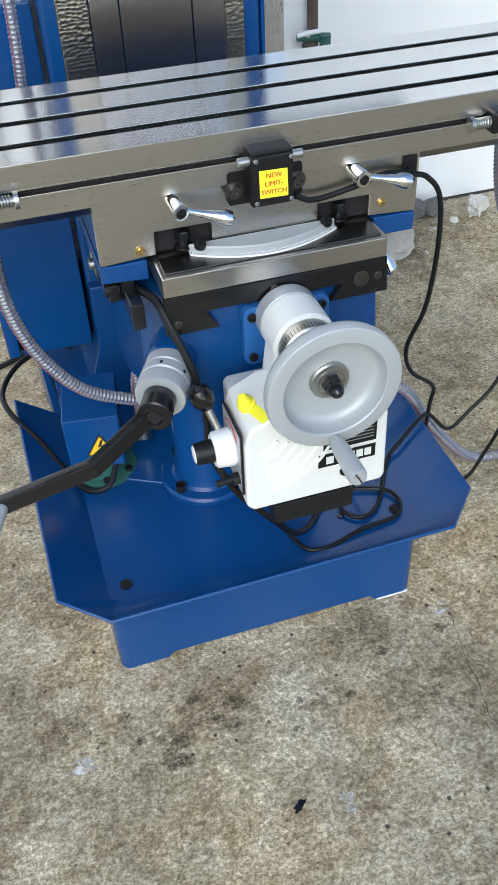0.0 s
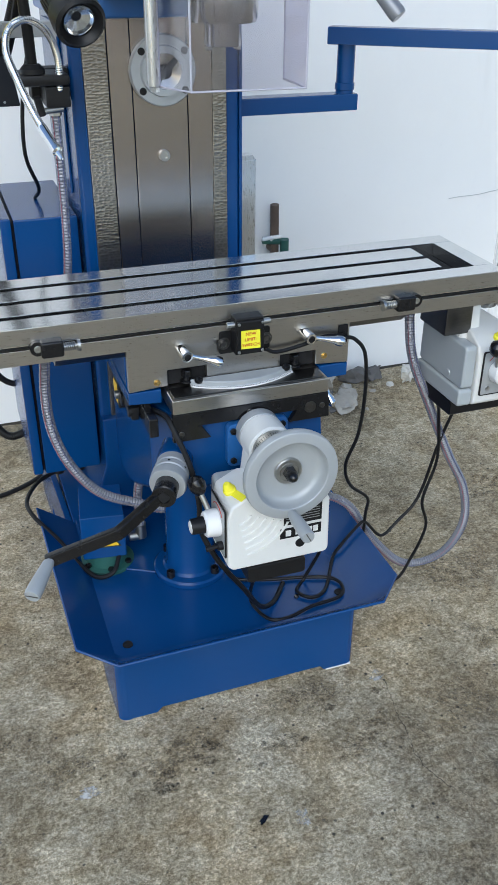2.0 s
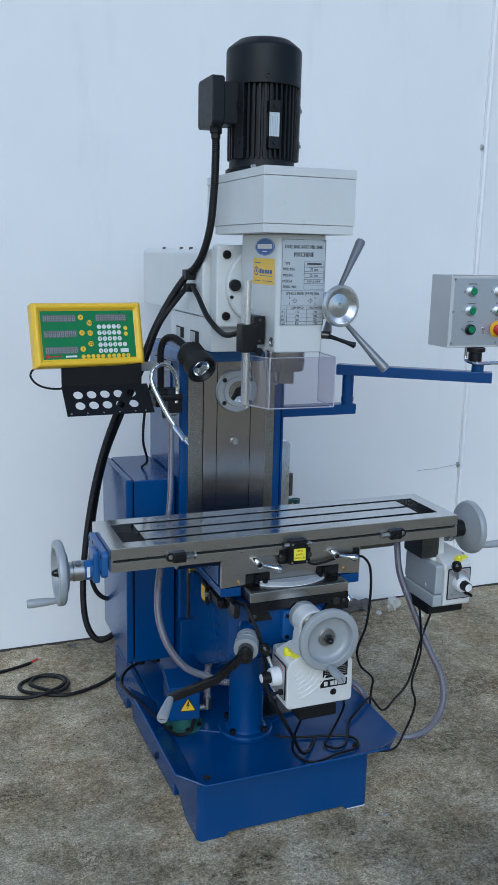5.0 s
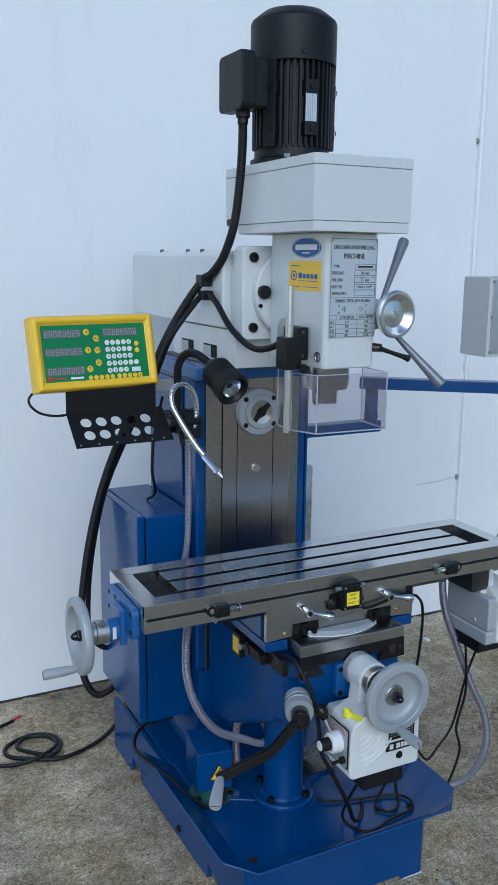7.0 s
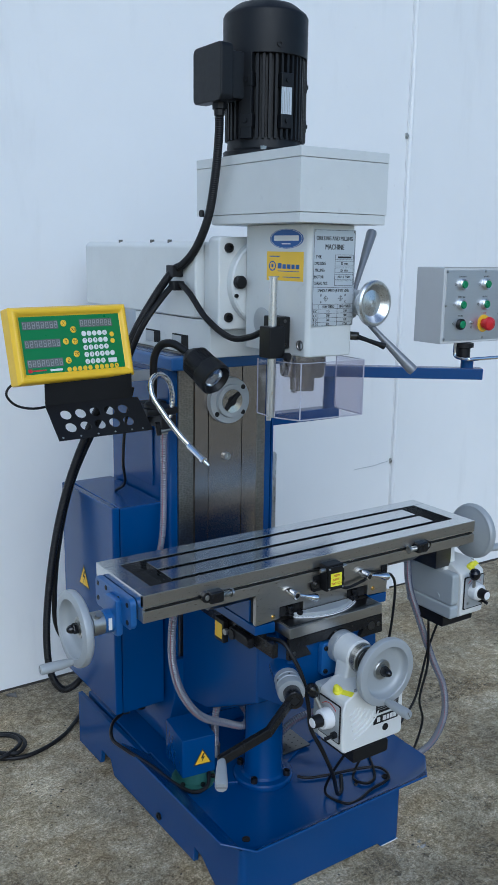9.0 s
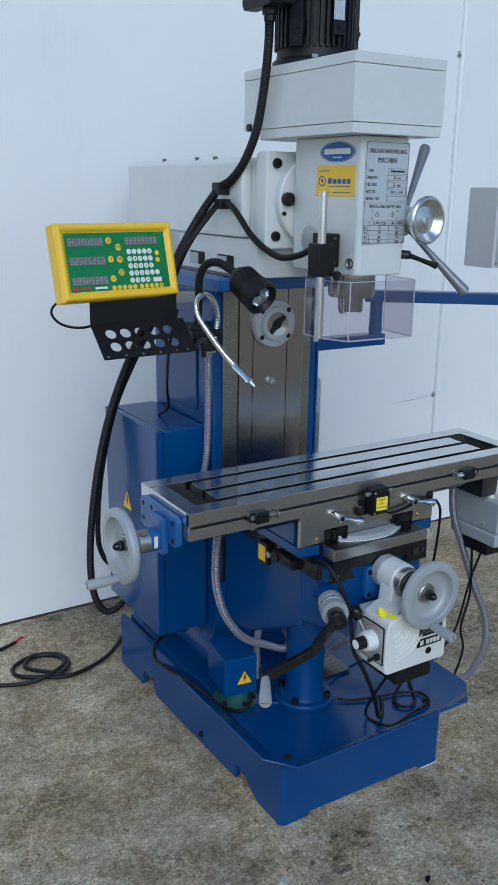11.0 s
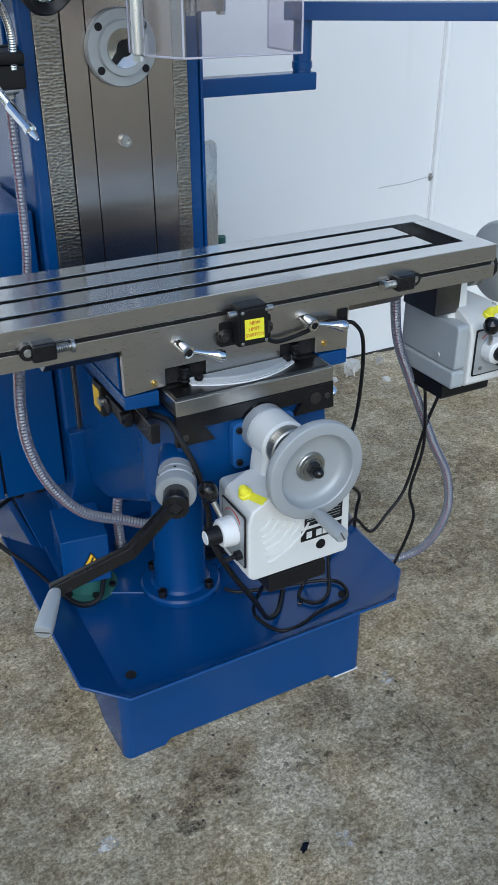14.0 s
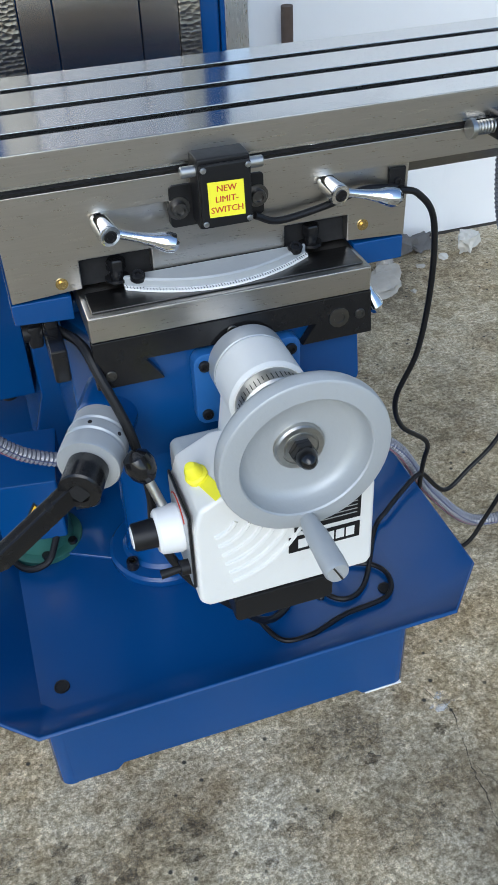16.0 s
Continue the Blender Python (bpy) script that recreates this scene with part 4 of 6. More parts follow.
for x in (-0.032, 0.034):
    s = -1 if x < 0 else 1
    part("plunger", rod((x - s * 0.010, 0.046, 0.799), (x + s * 0.006, 0.046, 0.799), 0.0052, edge=0.001), ZINC, ls, "grey metal plunger")
for x, z in ((-0.038, 0.760), (0.039, 0.760)):
    part("bolt", lathe([(0, 0.004), (0.004, 0.004), (0.0045, 0.007), (0.007, 0.007), (0.0075, 0.006), (0.0075, 0.001), (0.011, 0.001), (0.011, -0.001)], (x, 0.062, z), (0, -1, 0), 16), DARK_STEEL, ls)
for x, z in ((-0.0200, 0.803), (0.0215, 0.803), (-0.0200, 0.753), (0.0215, 0.753)):
    part("screw", lathe([(0, 0.0015), (0.002, 0.0015), (0.0028, 0.0005), (0.0028, -0.001)], (x, 0.032, z), (0, -1, 0), 10), ZINC, ls)


# ---- hand wheels and crank ----
def handwheel_bm(p, d, R, handle_angle, spin=0):
    """Dished wheel, hub, nut and a revolving handle; returns the pieces as bmeshes."""
    fr = frame_of(p, d)
    prof = [(0.016, 0.001), (R * 0.40, 0.001), (R * 0.60, 0.0025), (R * 0.675, 0.005), (R * 0.725, 0.011), (R * 0.75, 0.020), (R * 0.758, 0.0285), (R * 0.775, 0.0305), (R * 0.955, 0.0295), (R * 0.985, 0.0275), (R, 0.023), (R, 0.014),
            (R * 0.98, 0.008), (R * 0.93, 0.004), (R * 0.80, 0.003), (R * 0.60, -0.006), (0.022, -0.014), (0.016, -0.014)]
    wheel = moved(lathe([(r, 0.8 * h + 0.004) for r, h in prof], seg=56), fr)
    hub = moved(lathe([(0, -0.02), (0.0235, -0.02), (0.0235, 0.009), (0.0220, 0.0108), (0.0172, 0.0108), (0.0168, 0.0092), (0.0152, 0.0092), (0.0148, 0.0122), (0, 0.0122)], seg=32), fr)
    nut = moved(join(lathe([(0, 0.010), (0.0120, 0.010), (0.0120, 0.0215), (0.0105, 0.0235), (0, 0.0235)], seg=6), lathe([(0, 0.022), (0.0098, 0.022), (0.0098, 0.027), (0.0075, 0.033), (0.004, 0.0365), (0, 0.0375)], seg=20)), fr)
    a = radians(handle_angle)
    hx, hy = R * 0.86 * math.cos(a), R * 0.86 * math.sin(a)
    handle = moved(lathe([(0, 0.027), (0.007, 0.027), (0.0085, 0.034), (0.0105, 0.052), (0.0115, 0.085), (0.0112, 0.097), (0.0098, 0.100), (0, 0.100)], seg=20), fr @ Matrix.Translation((hx, hy, 0)))
    slot = moved(box(-0.009, 0.009, -0.0008, 0.0008, 0.1001, 0.1006, 0), fr @ Matrix.Translation((hx, hy, 0)) @ Matrix.Rotation(a + 0.5, 4, "Z"))
    return wheel, hub, nut, handle, slot


def add_handwheel(parent, p, d, R, handle_angle, label):
    wheel, hub, nut, handle, slot = handwheel_bm(p, d, R, handle_angle)
    w = part("handwheel", wheel, ALU, parent, label)
    part("hub", hub, ZINC, w)
    part("nut", nut, BLACK_GLOSS, w, "glossy black acorn nut")
    part("handle", handle, ALU, w, "turned grey handle")
    part("handle_slot", slot, DARK_STEEL, w)
    return w


# left end of the table: blue bearing bracket, dial and wheel
br = part("end_bracket", prism(rounded(0.092, 0.275, 0.742, 0.812, 0.014), "x", TX0 - 0.016, TX0 - 0.0005, 0.003), BLUE_LT, mill, "light blue bearing bracket")
part("bearing_boss", join(rod((TX0 - 0.050, 0.165, 0.745), (TX0 - 0.014, 0.165, 0.745), 0.026, seg=28, edge=0.003), box(TX0 - 0.03, TX0 - 0.012, 0.135, 0.195, 0.715, 0.80, 0.006)), BLUE_LT, br)
for y, z in ((0.108, 0.797), (0.150, 0.797), (0.215, 0.800), (0.258, 0.797), (0.108, 0.757), (0.258, 0.762)):
    part("bolt", socket_screw((TX0 - 0.016, y, z), (-1, 0, 0), 0.006, 0.001), BLACK, br)
dl = part("dial", lathe([(0, 0), (0.024, 0), (0.026, 0.002), (0.026, 0.028), (0.022, 0.030), (0, 0.030)], (TX0 - 0.0495, 0.165, 0.745), (-1, 0, 0), 36), ZINC, br, "graduated steel dial")
part("thumb_screw", lathe([(0, 0), (0.004, 0), (0.004, 0.004), (0.007, 0.004), (0.007, 0.010), (0, 0.010)], (TX0 - 0.066, 0.150, 0.766), (0, -0.55, 0.83), 12), ZINC, dl)
part("dial_scale", box(TX0 - 0.046, TX0 - 0.038, 0.1365, 0.1385, 0.735, 0.762, 0.0004), WHITE_PL, dl, "white graduated index plate")
part("shaft_sleeve", rod((TX0 - 0.098, 0.165, 0.745), (TX0 - 0.079, 0.165, 0.745), 0.020, seg=24, edge=0.002), BLACK, br)
add_handwheel(br, (TX0 - 0.094, 0.165, 0.745), (-1, 0, 0), 0.084, 275, "grey cast aluminium handwheel on the table's end")

# knee crank
HUB = Vector((-0.127, 0.063, 0.561))
HD = Vector((-0.42, -0.90, -0.06)).normalized()
hb = part("crank_hub", lathe([(0, -0.06), (0.0317, -0.06), (0.0317, 0.034), (0.0299, 0.040), (0.0, 0.040)], HUB, HD, 40), BLUE, mill)
part("crank_dial", lathe([(0, 0.038), (0.0299, 0.038), (0.0299, 0.056), (0.0282, 0.058), (0.0282, 0.061), (0.0317, 0.063), (0.0317, 0.074), (0.0299, 0.076), (0.0299, 0.078), (0.0321, 0.080), (0.0321, 0.096), (0.0308, 0.099), (0, 0.099)], HUB, HD, 44), GREY_COLLAR, hb, "grey graduated dial rings")
ROUND = frame_of((0, 0, 0), HD).to_3x3()
# Small black discs paint the shade of drilled holes.
for a in (0.6, 1.6, 2.6, 3.6):
    part("dial_hole", lathe([(0, 0.0005), (0.0022, 0.0005), (0.0022, -0.001), (0, -0.001)], HUB + HD * 0.069 + ROUND @ Vector((0.0318 * math.cos(a), 0.0318 * math.sin(a), 0)), ROUND @ Vector((math.cos(a), math.sin(a), 0)), 10), HOLE_SHADE, hb)
END = HUB + HD * 0.099
crk = part("crank", join(rod(END - HD * 0.002, END + HD * 0.034, 0.0205, seg=28, edge=0.003), lathe([(0.011, 0), (0.011, 0.003), (0.0205, 0.001)], END + HD * 0.034, HD, 24)), BLACK_IRON, hb, "black cranked lever arm")


def flat_bar(points, w, t):
    """A forged flat bar bent through the points, standing on edge."""
    bms = []
    for a, b in zip(points, points[1:]):
        a, b = Vector(a), Vector(b)
        L = (b - a).length
        m = frame_of(a, b - a)
        bms.append(moved(box(-w / 2, w / 2, -t / 2, t / 2, -0.004, L + 0.004, 0.003), m))
    return join(*bms)


C0 = END + HD * 0.018
part("arm", flat_bar([C0, (-0.265, -0.074, 0.511), (-0.381, -0.060, 0.473)], 0.015, 0.022), BLACK_IRON, crk)
# Flat black square paints the shade inside the socket.
part("socket", lathe([(0, 0), (0.012, 0), (0.012, 0.002), (0, 0.002)], END + HD * 0.0345, HD, 4), HOLE_SHADE, crk)
part("handle", lathe([(0, 0), (0.008, 0), (0.0095, 0.006), (0.011, 0.02), (0.0135, 0.058), (0.0135, 0.070), (0.012, 0.074), (0, 0.074)], (-0.380, -0.064, 0.475), (-0.52, -0.82, -0.22), 20), ALU, crk, "turned aluminium crank handle")
part("handle_slot", moved(box(-0.011, 0.011, -0.001, 0.001, 0.0741, 0.0746, 0), frame_of((-0.380, -0.064, 0.475), (-0.52, -0.82, -0.22))), DARK_STEEL, crk)


# ---- power feed unit: built on the knee, copied to the table's end ----
def power_feed():
    ax, az = 0.008, 0.600
    th = thing("power_feed", (ax, 0.0, az), "white power feed gearbox with grey handwheel and speed knob", "power feed", "power feeds")
    part("mount_ring", lathe([(0, 0), (0.040, 0), (0.040, 0.020), (0.037, 0.022), (0, 0.022)], (ax, 0.018, az), (0, -1, 0), 40), GREY_COLLAR, th, "grey collar")
    part("neck", join(lathe([(0, 0), (0.039, 0), (0.040, 0.003), (0.040, 0.048), (0.037, 0.052), (0, 0.052)], (ax, -0.004, az), (0, -1, 0), 40), prism([(-0.030, 0.598), (0.046, 0.598), (0.050, 0.50), (-0.042, 0.50)], "y", -0.058, -0.012, 0.008, 3)), CREAM, th)
    prof = [(-0.082, 0.408), (0.090, 0.408), (0.095, 0.416), (0.093, 0.520), (0.078, 0.545), (0.050, 0.556), (-0.048, 0.556), (-0.084, 0.538), (-0.091, 0.515), (-0.091, 0.416)]
    body = part("housing", prism(prof, "y", -0.118, -0.026, 0.006, 3), CREAM, th)
    # Back parts are greyer than the housing to paint in their shade.
    part("back_cover", prism(rounded(-0.084, 0.087, 0.446, 0.538, 0.010), "y", -0.0255, 0.001, 0.005, 3), BACK_SHADED, body)
    part("foot_flange", prism(rounded(-0.086, 0.089, 0.4085, 0.4455, 0.008), "y", -0.0255, 0.006, 0.005, 3), BACK_SHADED, body)
    part("side_plug", lathe([(0, 0.002), (0.007, 0.002), (0.008, 0)], (-0.030, 0.001, 0.462), (0, 1, 0), 18), GREY_COLLAR, body)
    for k in range(6):
        q = 0.030 + 0.0145 * k
        a = [(-0.078 + q * math.cos(radians(g)), 0.528 - 0.92 * q * math.sin(radians(g))) for g in range(24, 79, 9)]
        part("rib", tube([(x, -0.1185, z) for x, z in a], 0.0026, 6, 5), CREAM, body)
    part("bottom_cover", prism(rounded(-0.056, 0.052, 0.374, 0.4075, 0.006), "y", -0.119, 0.002, 0.003), BLACK, th, "black plastic bottom cover")
    part("side_panel", prism(rounded(-0.112, -0.034, 0.432, 0.528, 0.004), "x", -0.0945, -0.0921, 0.0008), BLACK, body, "grey and black control panel")
    part("side_face", prism(rounded(-0.109, -0.037, 0.435, 0.525, 0.003), "x", -0.0949, -0.0946, 0), GREY_COLLAR, body)
    part("rate_arc", tube([(-0.0951, -0.073 + 0.032 * math.cos(radians(a)), 0.488 + 0.032 * math.sin(radians(a))) for a in range(40, 150, 10)], 0.0009, 5, 2), INK_RED, body)
    kn = part("speed_knob", lathe([(0, 0), (0.024, 0), (0.025, 0.003), (0.023, 0.022), (0.020, 0.025), (0, 0.025)], (-0.095, -0.073, 0.484), (-1, 0, 0), 32), WHITE_PL, th, "white speed selector with black knob")
    part("grip", lathe([(0, 0.024), (0.015, 0.024), (0.014, 0.046), (0.013, 0.048), (0, 0.048)], (-0.095, -0.073, 0.484), (-1, 0, 0), 24), BLACK, kn)
    part("cap", lathe([(0, 0.0482), (0.0115, 0.0482), (0.0105, 0.0492), (0, 0.0492)], (-0.095, -0.073, 0.484), (-1, 0, 0), 24), WHITE_PL, kn)
    lev = part("direction_lever", rod((-0.104, -0.062, 0.492), (-0.118, -0.045, 0.535), 0.005), ZINC, th)
    part("knob", lathe([(0, 0), (0.008, 0.0), (0.0135, 0.008), (0.0155, 0.018), (0.013, 0.028), (0.006, 0.033), (0, 0.034)], (-0.116, -0.047, 0.530), (-0.3, 0.3, 0.9), 18), BLACK_GLOSS, lev)
    sw = part("toggle", rod((-0.095, -0.098, 0.452), (-0.104, -0.098, 0.452), 0.008, seg=14), BLACK, th)
    part("tip", rod((-0.102, -0.098, 0.452), (-0.124, -0.098, 0.450), 0.0035, 0.0048), BLACK, sw)
    part("small_screw", lathe([(0, 0.002), (0.004, 0.002), (0.0045, 0)], (-0.0949, -0.052, 0.448), (-1, 0, 0), 12), ZINC, body)
    lamp = part("signal_cap", lathe([(0, 0), (0.011, 0), (0.0115, 0.006), (0.009, 0.008), (0.0085, 0.014), (0.005, 0.020), (0, 0.021)], (-0.073, -0.076, 0.543), (-0.40, -0.1, 0.90), 20), YELLOW_TAG, th, "yellow plastic cap")
    part("tag", moved(box(-0.018, 0.018, -0.0068, 0.0068, 0, 0.001, 0.0003), Matrix.Translation((-0.0665, -0.0985, 0.5472)) @ Matrix.Rotation(radians(-26.57), 4, "Y") @ Matrix.Rotation(radians(-74), 4, "Z")), YELLOW_TAG, lamp, "yellow paper tag")
    part("screw", socket_screw((-0.050, -0.110, 0.554), (0, -0.3, 1), 0.004, 0.003), ZINC, body)
    part("name_plate", box(0.002, 0.078, -0.1192, -0.1184, 0.455, 0.476, 0.0003), BLACK, body, "black plate with a cream emblem bar")
    part("emblem", bars([(0.030, 0.040, -0.006, 0.006), (0.042, 0.050, -0.006, 0.006), (0.052, 0.061, -0.006, 0.006), (0.063, 0.072, -0.006, 0.006), (0.012, 0.022, -0.006, 0.006)], pose(0.0, -0.1193, 0.4655, 90, 0, 0)), CREAM, body)
    part("data_plate", box(0.008, 0.078, -0.1192, -0.1184, 0.482, 0.528, 0.0003), BLACK, body, "black data plate with fine grey rows")
    part("data_rows", bars([(0.012, 0.074, z, z + 0.0012) for z in (-0.016, -0.011, -0.006, -0.001, 0.004)], pose(0.0, -0.1193, 0.505, 90, 0, 0)), SEGMENT, body)
    part("plug", lathe([(0, 0.002), (0.008, 0.002), (0.009, 0.0)], (0.040, -0.1182, 0.440), (0, -1, 0), 18), BLACK, body)
    part("shaft_collar", lathe([(0, 0), (0.034, 0), (0.0355, 0.002), (0.0355, 0.020), (0.033, 0.022), (0.026, 0.0225), (0.024, 0.045), (0.024, 0.075), (0, 0.075)], (ax, -0.054, az), (0, -1, 0), 40), ZINC, th, "graduated steel collar")
    part("graduation", join(*[moved(box(0.03535, 0.0358, -0.0004, 0.0004, 0.010, 0.019 if k % 5 else 0.016, 0), frame_of((ax, -0.054, az), (0, -1, 0)) @ Matrix.Rotation(2 * math.pi * k / 50, 4, "Z")) for k in range(50)]), INK, th)
    part("sleeve", rod((ax, -0.076, az), (ax, -0.112, az), 0.026, seg=28), BLACK, th)
    add_handwheel(th, (ax, -0.124, az), (0, -1, 0), 0.081, 270, "grey cast aluminium handwheel")
    return th


feed = power_feed()
feed.location.z += 0.0095
feed2 = copy_thing(feed, pose(0.467, 0.178, 0.733, 0, 0, 90))
for o in feed2.children:
    if o.name.split(".")[0] in ("handwheel", "shaft_collar", "graduation", "sleeve", "mount_ring"):
        o.location = (0, -0.026, 0.014)
        for h in o.children:
            if h.name.split(".")[0] in ("handle", "handle_slot"):
                h.location = (-0.056, 0, 0.028)
    elif o.name.split(".")[0] == "neck":
        o.location = (0, 0, 0.008)
tagged(feed2, "white power feed gearbox with handwheel under the table's end", "power feed")
part("feed_mount", join(box(0.44, 0.500, 0.13, 0.23, 0.68, TB - 0.0005, 0.004), rod((0.495, 0.178, 0.745), (0.575, 0.178, 0.745), 0.024, seg=28)), DARK_STEEL, mill)

# ---- ram ----
ram = part("ram", prism([(-0.140, 1.368), (0.125, 1.368), (0.125, 1.545), (0.112, 1.560), (-0.128, 1.560), (-0.140, 1.548)], "y", 0.46, 1.150, 0.006, 3), GREY_WHITE, mill, "light grey enamelled ram")
part("ram_shoulder", prism([(0.46, 1.369), (0.418, 1.369), (0.418, 1.559), (0.46, 1.559)], "x", -0.118, 0.118, 0.01, 3), GREY_WHITE, ram)
fr_ = part("ram_flange", prism(rounded(-0.128, 0.132, 1.345, 1.572, 0.012), "y", 0.368, 0.4175, 0.005, 3), GREY_WHITE, ram)
for x, z in ((-0.100, 1.376), (-0.100, 1.545)):
    part("bolt", lathe([(0, 0.002), (0.006, 0.002), (0.007, 0.008), (0.011, 0.008), (0.012, 0.006), (0.012, 0.0)], (x, 0.368, z), (0, -1, 0), 18), BLACK, fr_)
part("slide", prism([(-0.132, 1.272), (0.12, 1.272), (0.12, 1.366), (-0.132, 1.366)], "y", 0.40, 0.820, 0.003), GREY_WHITE, ram)
# Pockets drawn flat: the dark panel paints their shaded side.
for y in (0.51, 0.665):
    part("slide_pocket_shade", prism(rounded(y, y + 0.085, 1.286, 1.320, 0.003), "x", -0.1335, -0.1325, 0), HOLE_SHADE, ram)
# Grey panel paints the lighter, lit inside of each pocket.
for y in (0.545, 0.70):
    part("slide_pocket_lit", box(-0.1345, -0.1336, y, y + 0.05, 1.286, 1.316, 0.0003), GREY_COLLAR, ram)
part("swivel_plate", box(-0.15, 0.125, 0.49, 0.86, 1.2685, 1.2715, 0), DARK_STEEL, ram)
for y in (0.62, 0.72, 0.92):
    part("ram_screw", socket_screw((-0.126, y, 1.560), (0, 0, 1), 0.006, 0.005), DARK_STEEL, ram)
part("cable_clamp", join(box(-0.172, -0.141, 0.520, 0.558, 1.470, 1.500, 0.003), box(-0.172, -0.141, 0.512, 0.545, 1.436, 1.460, 0.003)), BLACK, ram, "black cable clamps")

# ---- head ----
hd = part("head", prism([(-0.052, 0.094), (0.066, 0.094), (0.073, 0.102), (0.076, 0.34), (-0.066, 0.34), (-0.060, 0.104)], "z", 1.302, 1.5995, 0.004, 3), GREY_WHITE, mill, "light grey spindle head")
part("swivel_disc", lathe([(0, 0), (0.108, 0), (0.108, 0.020), (0.104, 0.024), (0, 0.024)], (0.004, 0.3675, 1.460), (0, -1, 0), 56), GREY_WHITE, hd)
part("swivel_nut", join(lathe([(0, 0), (0.016, 0), (0.016, 0.012), (0.013, 0.015), (0, 0.015)], (-0.085, 0.343, 1.463), (0, -1, 0), 24), socket_screw((-0.092, 0.343, 1.430), (0, -1, 0), 0.005, 0.004)), BLACK, hd)
part("plug", lathe([(0, 0.001), (0.008, 0.001), (0.009, 0.003), (0.012, 0.003), (0.012, -0.002)], (-0.0595, 0.120, 1.328), (-1, -0.1, 0), 20), ZINC, hd)
part("sight_glass", lathe([(0, 0.004), (0.03, 0.002), (0.034, 0.0), (0.034, -0.004)], (-0.066, 0.270, 1.372), (-1, 0, 0), 26), GREY_COLLAR, hd)

gb = part("belt_cover", prism([(-0.118, 0.058), (0.130, 0.058), (0.132, 0.50), (0.10, 0.535), (-0.085, 0.535), (-0.118, 0.49)], "z", 1.6222, 1.7345, 0.0015, 2), GREY_WHITE, mill, "light grey belt cover")
part("lid", prism([(-0.119, 0.057), (0.131, 0.057), (0.133, 0.501), (0.101, 0.536), (-0.086, 0.536), (-0.119, 0.491)], "z", 1.7350, 1.757, 0.0025, 2), GREY_WHITE, gb)
part("bottom_plate", prism([(-0.116, 0.060), (0.128, 0.060), (0.130, 0.43), (0.098, 0.466), (-0.083, 0.466), (-0.116, 0.421)], "z", 1.600, 1.6218, 0.002, 2), GREY_WHITE, gb)
part("hinge_pin", rod((-0.124, 0.462, 1.628), (-0.116, 0.462, 1.628), 0.009, seg=14), BLACK, gb)
part("lid_knob", lathe([(0, 0), (0.004, 0), (0.004, 0.006), (0, 0.006)], (0.134, 0.16, 1.68), (1, 0, 0), 12), BLACK, gb)

# plates and stickers on the head
FP = pose(0.0095, 0.0937, 1.480, 90, 0, 1.0)
pl = part("data_plate", moved(box(-0.062, 0.062, -0.108, 0.108, 0, 0.0012, 0.0003), FP), PLATE, hd, "engraved aluminium data plate")
FT = FP @ Matrix.Translation((0, 0, 0.0013))
PLATE_TEXT = [("DRILLING AND MILLING", 0, 0.088, 0.0098), ("MACHINE", 0, 0.069, 0.0126), ("TYPE", -0.046, 0.047, 0.0075), ("DRILLING", -0.041, 0.033, 0.0075), ("MILLING", -0.042, 0.018, 0.0075), ("MOTOR", -0.044, 0.003, 0.0075), ("SERIAL NO:", -0.037, -0.011, 0.0075),
                             ("30  mm", 0.030, 0.033, 0.0072), ("25  mm", 0.030, 0.018, 0.0072), ("0.85/1.5, 1.5kW", 0.030, 0.003, 0.0058), ("SPINDLE SPEED (R·P·M) 50Hz", 0, -0.0275, 0.0074), ("B", -0.036, -0.038, 0.006), ("A", -0.036, -0.053, 0.006), ("D", 0.036, -0.038, 0.006), ("C", 0.036, -0.053, 0.006),
                             ("LOW SPEED", -0.014, -0.0635, 0.0068), ("HIGH SPEED", 0.037, -0.0635, 0.0068), *[(t, x, -0.074 - 0.0098 * k, 0.0066) for k, row in enumerate((("B C", "115", "230"), ("A C", "290", "580"), ("B D", "360", "720"), ("A D", "875", "1750"))) for t, x in zip(row, (-0.052, -0.014, 0.037))]]
part("lettering", lettering([(t, x, y, 1.32 * h) for t, x, y, h in PLATE_TEXT], FT, 0.022, 0.76), INK, pl)
ln = 0.0007
part("ruling", bars([(-0.060, 0.060, z, z + ln) for z in (-0.0205, -0.0585, -0.0685, -0.079, -0.0888, -0.0985, -0.1065, 0.106)] + [(-0.060, -0.060 + ln, -0.1065, 0.1065), (0.0593, 0.060, -0.1065, 0.1065), (-0.0435, -0.0435 + ln, -0.1065, -0.0585), (0.0125, 0.0125 + ln, -0.1065, -0.0585)]
                    + [(0.002, 0.057, z - 0.0055, z - 0.0055 + ln) for z in (0.047, 0.033, 0.018, 0.003, -0.011)] + [(0.002, 0.057, z + 0.005, z + 0.005 + ln) for z in (0.047, 0.033, 0.018, 0.003, -0.011)] + [(0.002, 0.002 + ln, -0.0165, 0.052), (0.0565, 0.0572, -0.0165, 0.052)] + [(0.010, 0.050, 0.0450, 0.0490)]
                    + [(x - 0.007, x + 0.007, -0.0455, -0.0448) for x in (-0.022, 0.022)] + [(x - 0.0003, x + 0.0004, -0.052, -0.038) for x in (-0.022, 0.022)], FT), INK, pl)
part("dial_mark", join(*[moved(lathe([(0.0045, 0), (0.0045, 0.0003), (0.0052, 0.0003), (0.0052, 0)], seg=18), FT @ Matrix.Translation((x, -0.0452, 0))) for x in (-0.022, 0.022)]), INK, pl)
